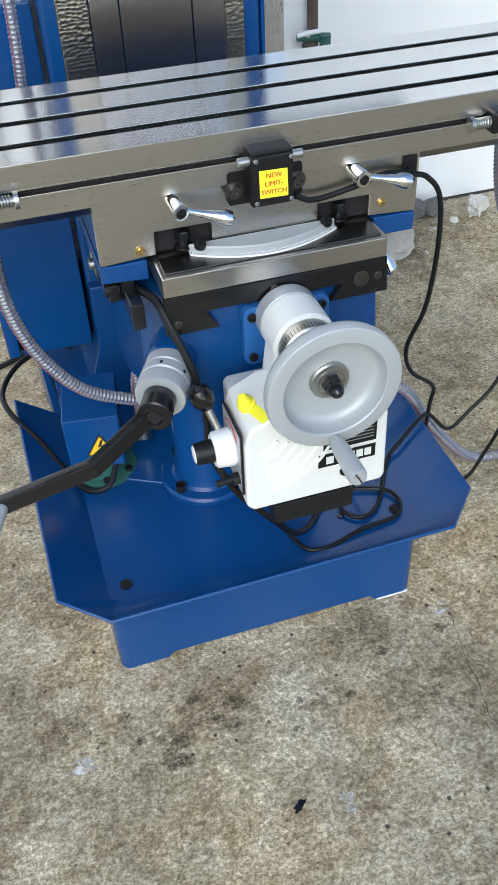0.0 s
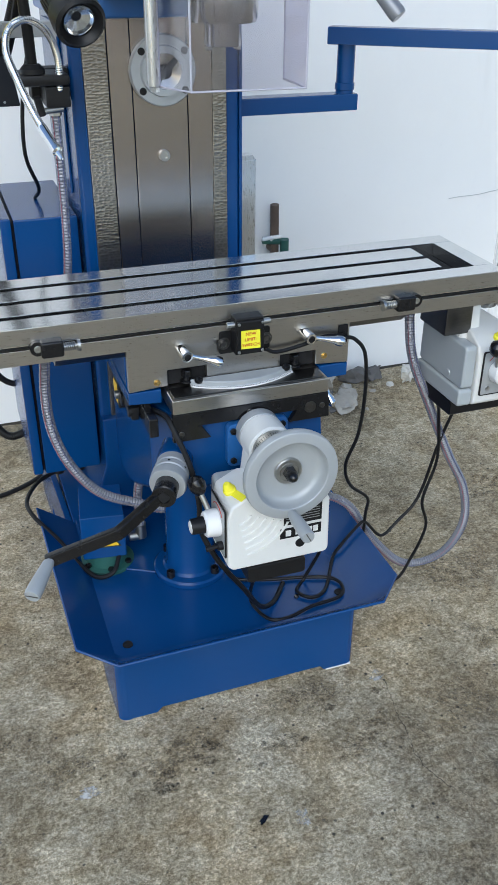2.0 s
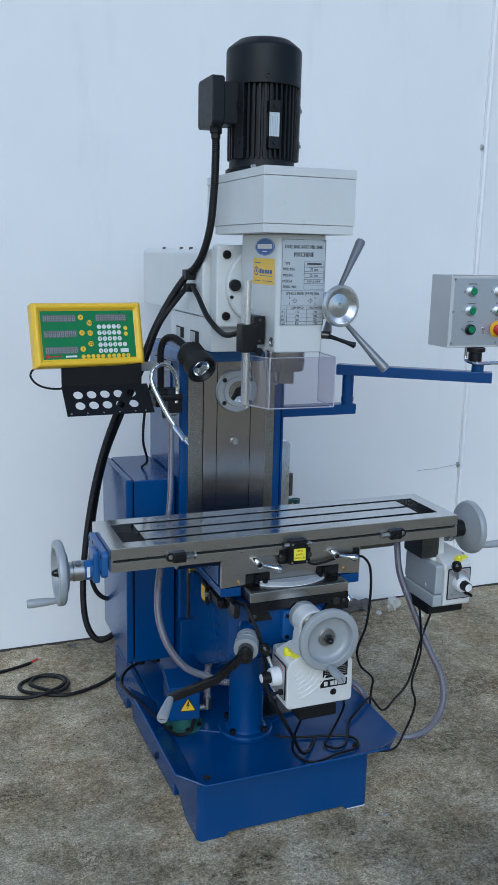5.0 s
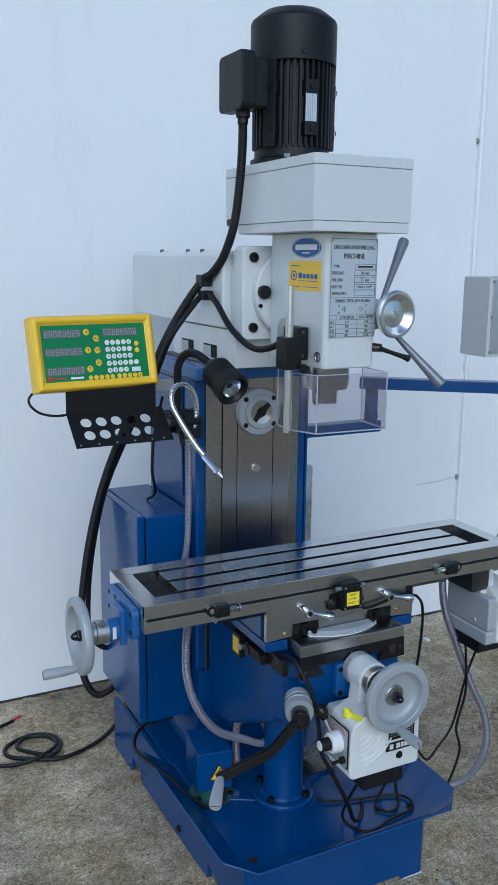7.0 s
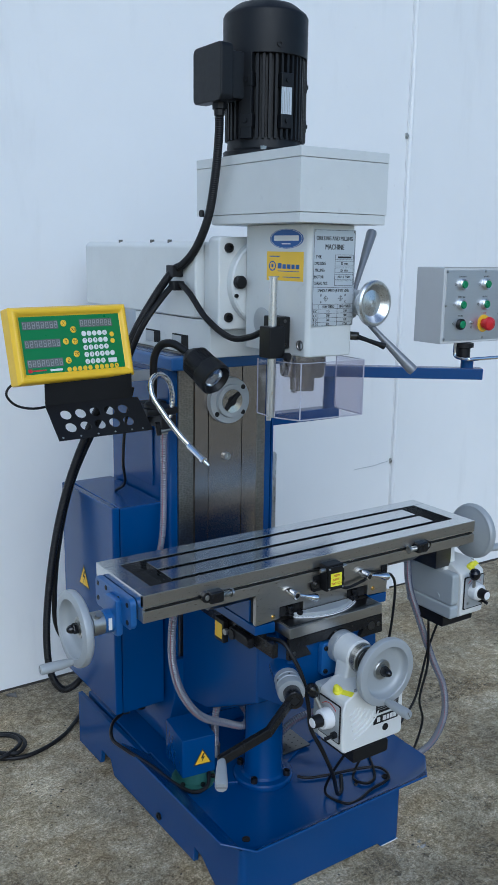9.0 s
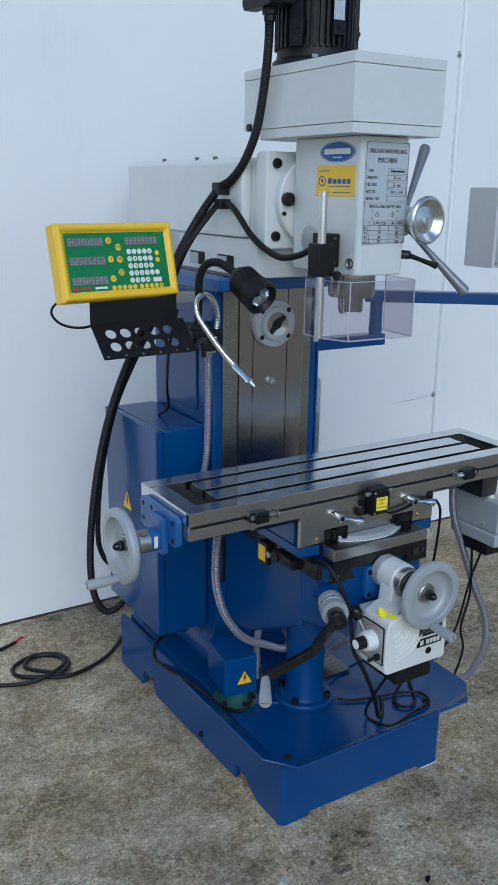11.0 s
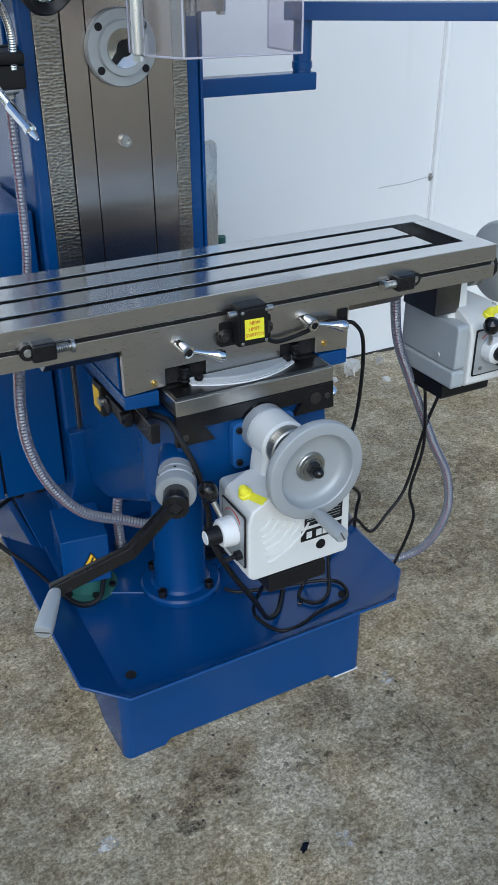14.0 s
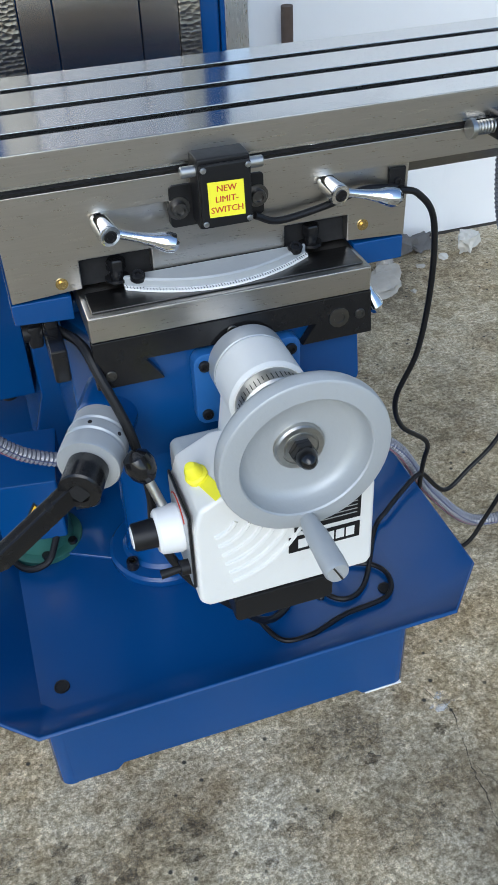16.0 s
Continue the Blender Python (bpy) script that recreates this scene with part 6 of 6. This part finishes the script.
def pierced(m, nx, ny, cw, ch, r):
    """Plate of nx by ny cells, each with a round hole, 2 mm thick."""
    bm = bmesh.new()
    seg = 24
    for i in range(nx):
        for j in range(ny):
            cx, cy = (i - (nx - 1) / 2) * cw, (j - (ny - 1) / 2) * ch
            inn, out = [], []
            for k in range(seg):
                a = 2 * math.pi * (k + 0.5) / seg
                c, s = math.cos(a), math.sin(a)
                q = min(cw / 2 / max(abs(c), 1e-6), ch / 2 / max(abs(s), 1e-6))
                inn.append(bm.verts.new((cx + r * c, cy + r * s, 0)))
                out.append(bm.verts.new((cx + q * c, cy + q * s, 0)))
            corners = {}
            for k in range(seg):
                l = (k + 1) % seg
                bm.faces.new((inn[k], out[k], out[l], inn[l]))
            for a0 in range(4):
                k = seg // 8 + a0 * seg // 4
                p, q = out[(k - 1) % seg], out[k % seg]
                sx, sy = (1, 1) if a0 == 0 else (-1, 1) if a0 == 1 else (-1, -1) if a0 == 2 else (1, -1)
                v = bm.verts.new((cx + sx * cw / 2, cy + sy * ch / 2, 0))
                bm.faces.new((p, v, q))
    bmesh.ops.remove_doubles(bm, verts=bm.verts, dist=0.0004)
    bmesh.ops.recalc_face_normals(bm, faces=bm.faces)
    bmesh.ops.solidify(bm, geom=bm.faces[:], thickness=0.002)
    return moved(bm, m)


BM_ = Matrix.Translation((-0.428, 0.430, 1.142)) @ Matrix.Rotation(radians(3), 4, "Z") @ Matrix.Rotation(radians(90 - 46), 4, "X")
part("shelf_plate", pierced(BM_, 5, 2, 0.038, 0.037, 0.0135), BLACK, bk)
part("plate_edge", join(moved(box(-0.117, -0.095, -0.052, 0.050, -0.002, 0, 0), BM_), moved(box(0.095, 0.130, -0.052, 0.050, -0.002, 0, 0), BM_), moved(box(-0.095, 0.095, -0.052, -0.037, -0.002, 0, 0), BM_), moved(box(-0.095, 0.095, 0.037, 0.050, -0.002, 0, 0), BM_)), BLACK, bk)
part("shelf_top", moved(box(-0.118, 0.112, -0.001, 0.001, 1.174, 1.240, 0), Matrix.Translation((-0.428, 0.468, 0)) @ Matrix.Rotation(radians(3), 4, "Z")), BLACK, bk)
part("rivet", join(*[moved(lathe([(0, 0.0006), (0.0022, 0.0005), (0.0026, 0)], seg=10), BM_ @ Matrix.Translation((x, -0.045, 0.0002))) for x in (-0.105, -0.06, -0.015, 0.03, 0.075, 0.105)]), ZINC, bk)
part("support_arm", join(box(-0.345, -0.1905, 0.60, 0.628, 1.195, 1.222, 0.002), box(-0.345, -0.318, 0.48, 0.628, 1.188, 1.218, 0.002), box(-0.40, -0.30, 0.50, 0.56, 1.214, 1.226, 0.002)), ALU, bk, "grey aluminium support arm")
part("pivot", rod((-0.332, 0.614, 1.17), (-0.332, 0.614, 1.235), 0.012, seg=18), DARK_STEEL, bk)

# ---- work lamp and coolant nozzle on a black block ----
mb = thing("manifold_block", (-0.23, 0.47, 1.09), "black mounting block on the column with a coolant valve", "block")
part("block", join(box(-0.262, -0.1905, 0.520, 0.565, 1.095, 1.150, 0.004), box(-0.290, -0.200, 0.440, 0.535, 1.128, 1.148, 0.006), box(-0.245, -0.200, 0.450, 0.530, 1.09, 1.127, 0.004)), BLACK, mb)
part("valve", join(rod((-0.228, 0.470, 1.075), (-0.228, 0.470, 1.096), 0.012, seg=6), rod((-0.25, 0.455, 1.085), (-0.215, 0.46, 1.088), 0.006)), ZINC, mb, "small metal valve")
part("valve_handle", rod((-0.262, 0.44, 1.112), (-0.255, 0.445, 1.08), 0.007, seg=12), BLACK, mb)
lamp = thing("work_lamp", (-0.262, 0.46, 1.145), "black gooseneck work lamp with a ribbed head", "lamp")
part("base", lathe([(0, 0), (0.022, 0), (0.022, 0.008), (0.014, 0.016), (0, 0.016)], (-0.262, 0.465, 1.148), (0, 0, 1), 22), BLACK, lamp)
part("gooseneck", tube([(-0.262, 0.465, 1.155), (-0.264, 0.455, 1.22), (-0.267, 0.445, 1.275), (-0.259, 0.425, 1.308), (-0.243, 0.395, 1.315), (-0.226, 0.365, 1.300), (-0.219, 0.345, 1.288)], 0.0095, 14, 8, 0.0006, 0.006), BLACK, lamp)
LD = Vector((0.10, -0.50, -0.27)).normalized()
LP = Vector((-0.223, 0.352, 1.294))
shade = part("shade", lathe([(0, 0), (0.012, 0.0), (0.022, 0.010), (0.033, 0.026), (0.036, 0.032), (0.036, 0.072), (0.0395, 0.076), (0.041, 0.092), (0.041, 0.112), (0.036, 0.116), (0.032, 0.113), (0.022, 0.094), (0, 0.090)], LP, LD, 36), BLACK, lamp)
part("rib", join(*[moved(box(-0.0012, 0.0012, 0.0355, 0.0378, 0.03, 0.074, 0), frame_of(LP, LD) @ Matrix.Rotation(2 * math.pi * k / 30, 4, "Z")) for k in range(30)]), BLACK, shade)
part("reflector", lathe([(0.008, 0.0915), (0.022, 0.0955), (0.0245, 0.104)], LP, LD, 28), CHROME, shade, "bright faceted reflector")
part("lens", lathe([(0, 0.1035), (0.026, 0.1035), (0.026, 0.105), (0, 0.1055)], LP, LD, 26), LENS, shade)

noz = thing("coolant_nozzle", (-0.228, 0.47, 1.13), "flexible chrome coolant hose with a tapered nozzle", "nozzle")
part("flexible_hose", tube([(-0.218, 0.455, 1.120), (-0.219, 0.440, 1.175), (-0.236, 0.428, 1.219), (-0.268, 0.417, 1.238), (-0.300, 0.398, 1.226), (-0.312, 0.370, 1.196), (-0.304, 0.330, 1.158), (-0.291, 0.282, 1.117), (-0.280, 0.247, 1.092)], 0.0062, 12, 8, 0.0007, 0.004), CHROME, noz)
ND = (Vector((-0.259, 0.189, 1.052)) - Vector((-0.280, 0.247, 1.092))).normalized()
part("nozzle", lathe([(0, 0), (0.0075, 0), (0.0080, 0.004), (0.0070, 0.045), (0.0088, 0.047), (0.0088, 0.055), (0.0055, 0.058), (0.0032, 0.072), (0.0015, 0.072), (0, 0.068)], (-0.281, 0.249, 1.093), ND, 18), CHROME, noz)

# ---- electrical cabinet ----
cab = thing("electrical_cabinet", (-0.27, 0.69, 0.262), "blue steel electrical cabinet fixed to the column's side", "cabinet")
part("body", box(-0.325, -0.1965, 0.537, 0.866, 0.276, 0.870, 0.004), BLUE, cab)
part("door", prism([(0.528, 0.282), (0.872, 0.282), (0.872, 0.870), (0.528, 0.876)], "x", -0.352, -0.330, 0.004), BLUE, cab)
# Black sheet fills the gap, painting the shade behind the door.
part("door_gap", box(-0.3302, -0.3248, 0.544, 0.860, 0.284, 0.866, 0), HOLE_SHADE, cab)
WS = Matrix.Translation((-0.3525, 0.722, 0.628)) @ Matrix.Rotation(radians(-90), 4, "Z") @ Matrix.Rotation(radians(90), 4, "X")


def warning_sign(parent, m, s):
    tri = [(-0.5, -0.42), (0.5, -0.42), (0.0, 0.45)]
    ws = part("warning_sign", moved(prism([(a * s, b * s) for a, b in tri], "z", 0, 0.0005), m), INK, parent, "yellow triangle with a black lightning bolt")
    part("field", moved(prism([(a * s * 0.82, b * s * 0.82 - 0.02 * s) for a, b in tri], "z", 0.0006, 0.0009), m), YELLOW, ws)
    bolt = [(0.02, 0.20), (-0.10, -0.08), (0.0, -0.05), (-0.07, -0.30), (0.12, 0.02), (0.02, -0.01), (0.10, 0.20)]
    part("bolt_mark", moved(prism([(a * s, b * s) for a, b in bolt], "z", 0.0010, 0.0012), m), INK, ws)


warning_sign(cab, WS, 0.075)
for k in range(2):
    part("gland", join(*[rod((-0.29 + 0.05 * k, 0.60, 0.240), (-0.29 + 0.05 * k, 0.60, 0.2765), 0.014, seg=16)]), BLACK, cab)
part("lock", lathe([(0, 0.004), (0.009, 0.004), (0.010, 0.0)], (-0.352, 0.60, 0.60), (-1, 0, 0), 16), ZINC, cab)
solo("scale_cover", join(box(0.1515, 0.198, 0.560, 0.588, 0.30, 0.950, 0.002), prism([(0.1515, 0.950), (0.198, 0.950), (0.190, 0.960), (0.158, 0.960)], "y", 0.560, 0.588)), ALU_SATIN, "pale aluminium linear scale cover beside the column", "scale cover")

# ---- coolant pump in the tray ----
pm = thing("coolant_pump", (-0.255, 0.31, PAN), "blue coolant pump housing on a green flange in the tray", "pump")
PM = Matrix.Translation((-0.236, 0.322, 0)) @ Matrix.Rotation(radians(-8), 4, "Z")
part("housing", moved(prism(rounded(-0.046, 0.046, -0.062, 0.062, 0.004), "z", 0.212, 0.318, 0.003), PM), BLUE, pm)
part("flange", moved(join(lathe([(0, 0), (0.058, 0), (0.058, 0.008), (0.055, 0.010), (0.045, 0.011), (0.043, 0.041), (0, 0.041)], (0.004, -0.015, PAN + 0.0005), (0, 0, 1), 36)), PM), GREEN_CAST, pm, "green cast pump flange")
for x, y in ((-0.038, -0.045), (0.010, -0.066), (0.048, -0.042)):
    part("flange_bolt", moved(lathe([(0, 0), (0.007, 0), (0.007, 0.006), (0, 0.006)], (x, y, PAN + 0.0105), (0, 0, 1), 6), PM), BLACK_IRON, pm)
WP = PM @ Matrix.Translation((0.010, -0.0625, 0.262)) @ Matrix.Rotation(radians(90), 4, "X")
warning_sign(pm, WP, 0.052)
part("elbow", join(rod((-0.178, 0.33, 0.205), (-0.15, 0.33, 0.205), 0.011), rod((-0.152, 0.33, 0.20), (-0.152, 0.33, 0.235), 0.013)), ZINC, pm, "metal hose elbow")

# ---- saddle oil pump and lock on the knee's side ----
so = thing("feed_stop_rail", (-0.19, 0.22, 0.61), "black stop rail with limit switch under the saddle", "rail")
part("rail", box(-0.180, -0.164, 0.035, 0.400, 0.614, 0.650, 0.003), BLACK_IRON, so)
part("hanger", box(-0.178, -0.166, 0.08, 0.16, 0.649, 0.6635, 0.002), BLACK_IRON, so)
part("switch", box(-0.196, -0.1805, 0.225, 0.268, 0.580, 0.640, 0.003), BLACK, so)
part("tag", box(-0.1972, -0.1962, 0.231, 0.263, 0.590, 0.630, 0.0002), YELLOW, so, "yellow tag")
part("stop", join(rod((-0.181, 0.185, 0.622), (-0.200, 0.185, 0.622), 0.013), rod((-0.181, 0.120, 0.628), (-0.200, 0.120, 0.628), 0.010), box(-0.196, -0.1805, 0.11, 0.20, 0.612, 0.638, 0.004)), BLACK, so)
part("roller", rod((-0.196, 0.205, 0.622), (-0.206, 0.205, 0.622), 0.008), ZINC, so)
part("knob", rod((-0.179, 0.378, 0.632), (-0.203, 0.376, 0.632), 0.012, edge=0.003), BRASS, so, "brass end screw")

# ---- hoses ----
def ribbed_hose(points, r, label):
    h = thing("coolant_hose", points[0], label, "hose", "coolant hoses")
    part("hose", tube(points, r * 0.84, 12, 8, r * 0.16, 0.0064), HOSE, h)
    line = spline(points, 8)
    part("stripe", tube([p + Vector((-r * 0.75, -r * 0.75, 0)) for p in line], 0.0008, 5, 0), HOSE_RED, h, "thin red stripe")
    part("dark_stripe", tube([p + Vector((r * 0.35, -r * 0.98, 0)) for p in line], 0.0008, 5, 0), HOSE_BLUE, h, "thin dark stripe")
    return h


ribbed_hose([(-0.318, 0.245, TB - 0.001), (-0.321, 0.248, 0.70), (-0.328, 0.250, 0.62), (-0.323, 0.252, 0.54), (-0.295, 0.255, 0.455), (-0.242, 0.255, 0.381), (-0.165, 0.262, 0.335), (-0.112, 0.255, 0.314), (-0.086, 0.275, 0.330), (-0.102, 0.310, 0.360), (-0.140, 0.330, 0.352), (-0.153, 0.330, 0.31), (-0.152, 0.330, 0.234)], 0.0106, "clear ribbed drain hose looping from table to pump")
ribbed_hose([(0.395, 0.20, TB - 0.001), (0.397, 0.20, 0.72), (0.417, 0.206, 0.614), (0.467, 0.211, 0.504), (0.543, 0.217, 0.349), (0.605, 0.222, 0.235), (0.622, 0.228, 0.125), (0.572, 0.233, 0.042), (0.475, 0.239, 0.034), (0.385, 0.244, 0.125), (0.315, 0.25, 0.235), (0.24, 0.27, 0.262), (0.12, 0.31, 0.24), (0.055, 0.33, 0.19)], 0.0106, "clear ribbed drain hose hanging from the table to the ground")
ribbed_hose([(-0.228, 0.470, 1.078), (-0.228, 0.471, 1.02), (-0.229, 0.471, 0.90), (-0.233, 0.473, 0.80), (-0.240, 0.495, 0.725), (-0.245, 0.555, 0.69)], 0.0092, "clear ribbed coolant hose running up the column")
cp = thing("drain_plate", (0.05, 0.33, PAN), "perforated dark drain cover in the tray", "drain cover")
part("plate", prism([(0.0, 0.26), (0.12, 0.26), (0.12, 0.38), (0.0, 0.38)], "z", PAN + 0.0058, PAN + 0.0100, 0.001), DARK_STEEL, cp)
# Perforations are black discs with the shade painted in, not cut through.
part("hole", join(*[lathe([(0, 0.0004), (0.0022, 0.0004), (0.0022, 0)], (0.02 + 0.02 * i, 0.275 + 0.018 * j, PAN + 0.0100), (0, 0, 1), 8) for i in range(5) for j in range(6)]), HOLE_SHADE, cp)


# ---- cables ----
def cable(points, r, label, name="cable", rib=0.0, mat=None, n=8):
    return solo(name, tube(points, r, 10, n, rib, 0.0048), mat or RUBBER, label, "cable")


cable([(-0.146, 0.340, 1.850), (-0.144, 0.345, 1.80), (-0.140, 0.365, 1.72), (-0.138, 0.400, 1.62), (-0.143, 0.450, 1.545), (-0.152, 0.500, 1.503), (-0.160, 0.540, 1.485), (-0.200, 0.565, 1.42), (-0.240, 0.600, 1.33), (-0.275, 0.640, 1.22), (-0.330, 0.690, 1.08), (-0.380, 0.750, 0.897), (-0.414, 0.790, 0.70), (-0.434, 0.815, 0.48), (-0.428, 0.825, 0.32), (-0.392, 0.830, 0.238), (-0.340, 0.840, 0.235), (-0.29, 0.850, 0.28)], 0.0100, "thick black corrugated conduit from motor to cabinet", "conduit", 0.0011)
cable([(-0.105, 0.19, 1.362), (-0.113, 0.25, 1.338), (-0.125, 0.32, 1.332), (-0.143, 0.40, 1.372), (-0.155, 0.47, 1.435), (-0.158, 0.528, 1.452), (-0.19, 0.555, 1.41), (-0.24, 0.575, 1.33), (-0.275, 0.625, 1.20), (-0.322, 0.70, 1.05), (-0.368, 0.765, 0.88), (-0.398, 0.805, 0.68), (-0.408, 0.82, 0.50), (-0.392, 0.82, 0.42), (-0.355, 0.82, 0.385), (-0.31, 0.82, 0.39), (-0.28, 0.82, 0.41)], 0.0078, "black cable clipped to the ram's side")
cable([(-0.53, 0.50, 1.235), (-0.60, 0.50, 1.23), (-0.625, 0.50, 1.205), (-0.60, 0.50, 1.175), (-0.545, 0.50, 1.165), (-0.47, 0.52, 1.18)], 0.003, "thin black cable hanging behind the readout")
cable([(-0.25, 0.60, 1.18), (-0.272, 0.605, 1.08), (-0.278, 0.61, 0.98), (-0.255, 0.65, 0.905), (-0.26, 0.70, 0.872)], 0.004, "thin black cable down to the cabinet top")
cable([(-0.24, 0.87, 0.262), (-0.20, 0.93, 0.15), (-0.165, 1.03, 0.05), (-0.200, 1.085, 0.010), (-0.342, 0.947, 0.009), (-0.478, 0.894, 0.009), (-0.576, 0.931, 0.009), (-0.634, 0.976, 0.009), (-0.626, 1.03, 0.009), (-0.55, 1.066, 0.009), (-0.484, 1.037, 0.010), (-0.469, 0.959, 0.018), (-0.511, 0.905, 0.022), (-0.57, 0.95, 0.020), (-0.60, 1.00, 0.018), (-0.56, 1.045, 0.018), (-0.50, 1.02, 0.019), (-0.487, 0.95, 0.026), (-0.54, 0.91, 0.024), (-0.62, 0.915, 0.010), (-0.72, 0.955, 0.009), (-0.90, 1.02, 0.009)], 0.0066, "black mains cable coiled on the concrete", "mains_cable")
cable([(-0.80, 1.10, 0.007), (-0.70, 1.14, 0.007), (-0.633, 1.161, 0.007), (-0.575, 1.185, 0.007)], 0.006, "loose end of black cable on the concrete", "cable_end")
cable([(-0.575, 1.185, 0.008), (-0.555, 1.195, 0.012), (-0.545, 1.195, 0.012)], 0.004, "stripped red wire ends on the concrete", "wire_ends", 0, RED_BTN)
cable([(-0.290, 0.60, 0.245), (-0.345, 0.565, 0.240), (-0.378, 0.500, 0.236), (-0.372, 0.43, 0.238), (-0.330, 0.36, 0.212), (-0.300, 0.300, 0.188), (-0.270, 0.245, 0.180), (-0.235, 0.235, 0.190), (-0.215, 0.26, 0.212)], 0.005, "black pump cable over the tray rim")
cable([(0.190, 0.066, 0.740), (0.215, 0.070, 0.730), (0.245, 0.085, 0.690), (0.262, 0.105, 0.60), (0.262, 0.120, 0.50), (0.247, 0.137, 0.42), (0.270, 0.155, 0.355), (0.326, 0.177, 0.295), (0.332, 0.190, 0.24), (0.338, 0.21, 0.10), (0.345, 0.24, 0.006)], 0.0036, "black limit switch cable hanging to the tray")
cable([(0.035, 0.058, 0.742), (0.060, 0.060, 0.732), (0.110, 0.062, 0.738), (0.150, 0.062, 0.748), (0.186, 0.064, 0.744)], 0.0036, "black cable along the swivel block")
cable([(0.475, 0.178, 0.506), (0.490, 0.190, 0.47), (0.507, 0.20, 0.346), (0.482, 0.20, 0.242), (0.500, 0.20, 0.165), (0.470, 0.20, 0.078), (0.428, 0.20, 0.02), (0.36, 0.25, 0.007), (0.30, 0.35, 0.006)], 0.0036, "black feed cable hanging to the ground")
cable([(0.525, 0.178, 0.506), (0.530, 0.195, 0.47), (0.512, 0.21, 0.38), (0.478, 0.212, 0.245), (0.426, 0.207, 0.19), (0.383, 0.20, 0.165), (0.34, 0.195, 0.213), (0.325, 0.19, 0.222), (0.30, 0.18, 0.212), (0.262, 0.16, 0.196), (0.235, 0.144, 0.179), (0.179, 0.055, 0.176), (0.140, 0.037, 0.176), (0.118, 0.066, 0.177), (0.150, 0.100, 0.179), (0.170, 0.060, 0.30), (0.045, -0.06, 0.398)], 0.0036, "black feed cable over the tray rim")
cable([(0.00, -0.06, 0.398), (0.005, 0.03, 0.25), (0.016, 0.06, 0.177), (0.033, 0.004, 0.176), (0.071, -0.006, 0.177), (0.13, 0.012, 0.176), (0.197, 0.022, 0.176), (0.215, 0.055, 0.177), (0.200, 0.085, 0.176), (0.145, 0.105, 0.176), (0.08, 0.12, 0.176), (0.02, 0.14, 0.176), (0.0, 0.16, 0.177)], 0.0036, "black cable curled on the blue tray")
cable([(-0.170, 0.10, 0.640), (-0.150, 0.045, 0.648), (-0.140, 0.018, 0.625), (-0.122, -0.005, 0.570), (-0.112, -0.018, 0.50), (-0.113, -0.030, 0.45), (-0.085, -0.045, 0.385), (-0.03, -0.02, 0.29), (0.02, 0.02, 0.20), (0.06, 0.05, 0.177), (0.10, 0.10, 0.177)], 0.0050, "black cable hanging in front of the knee")
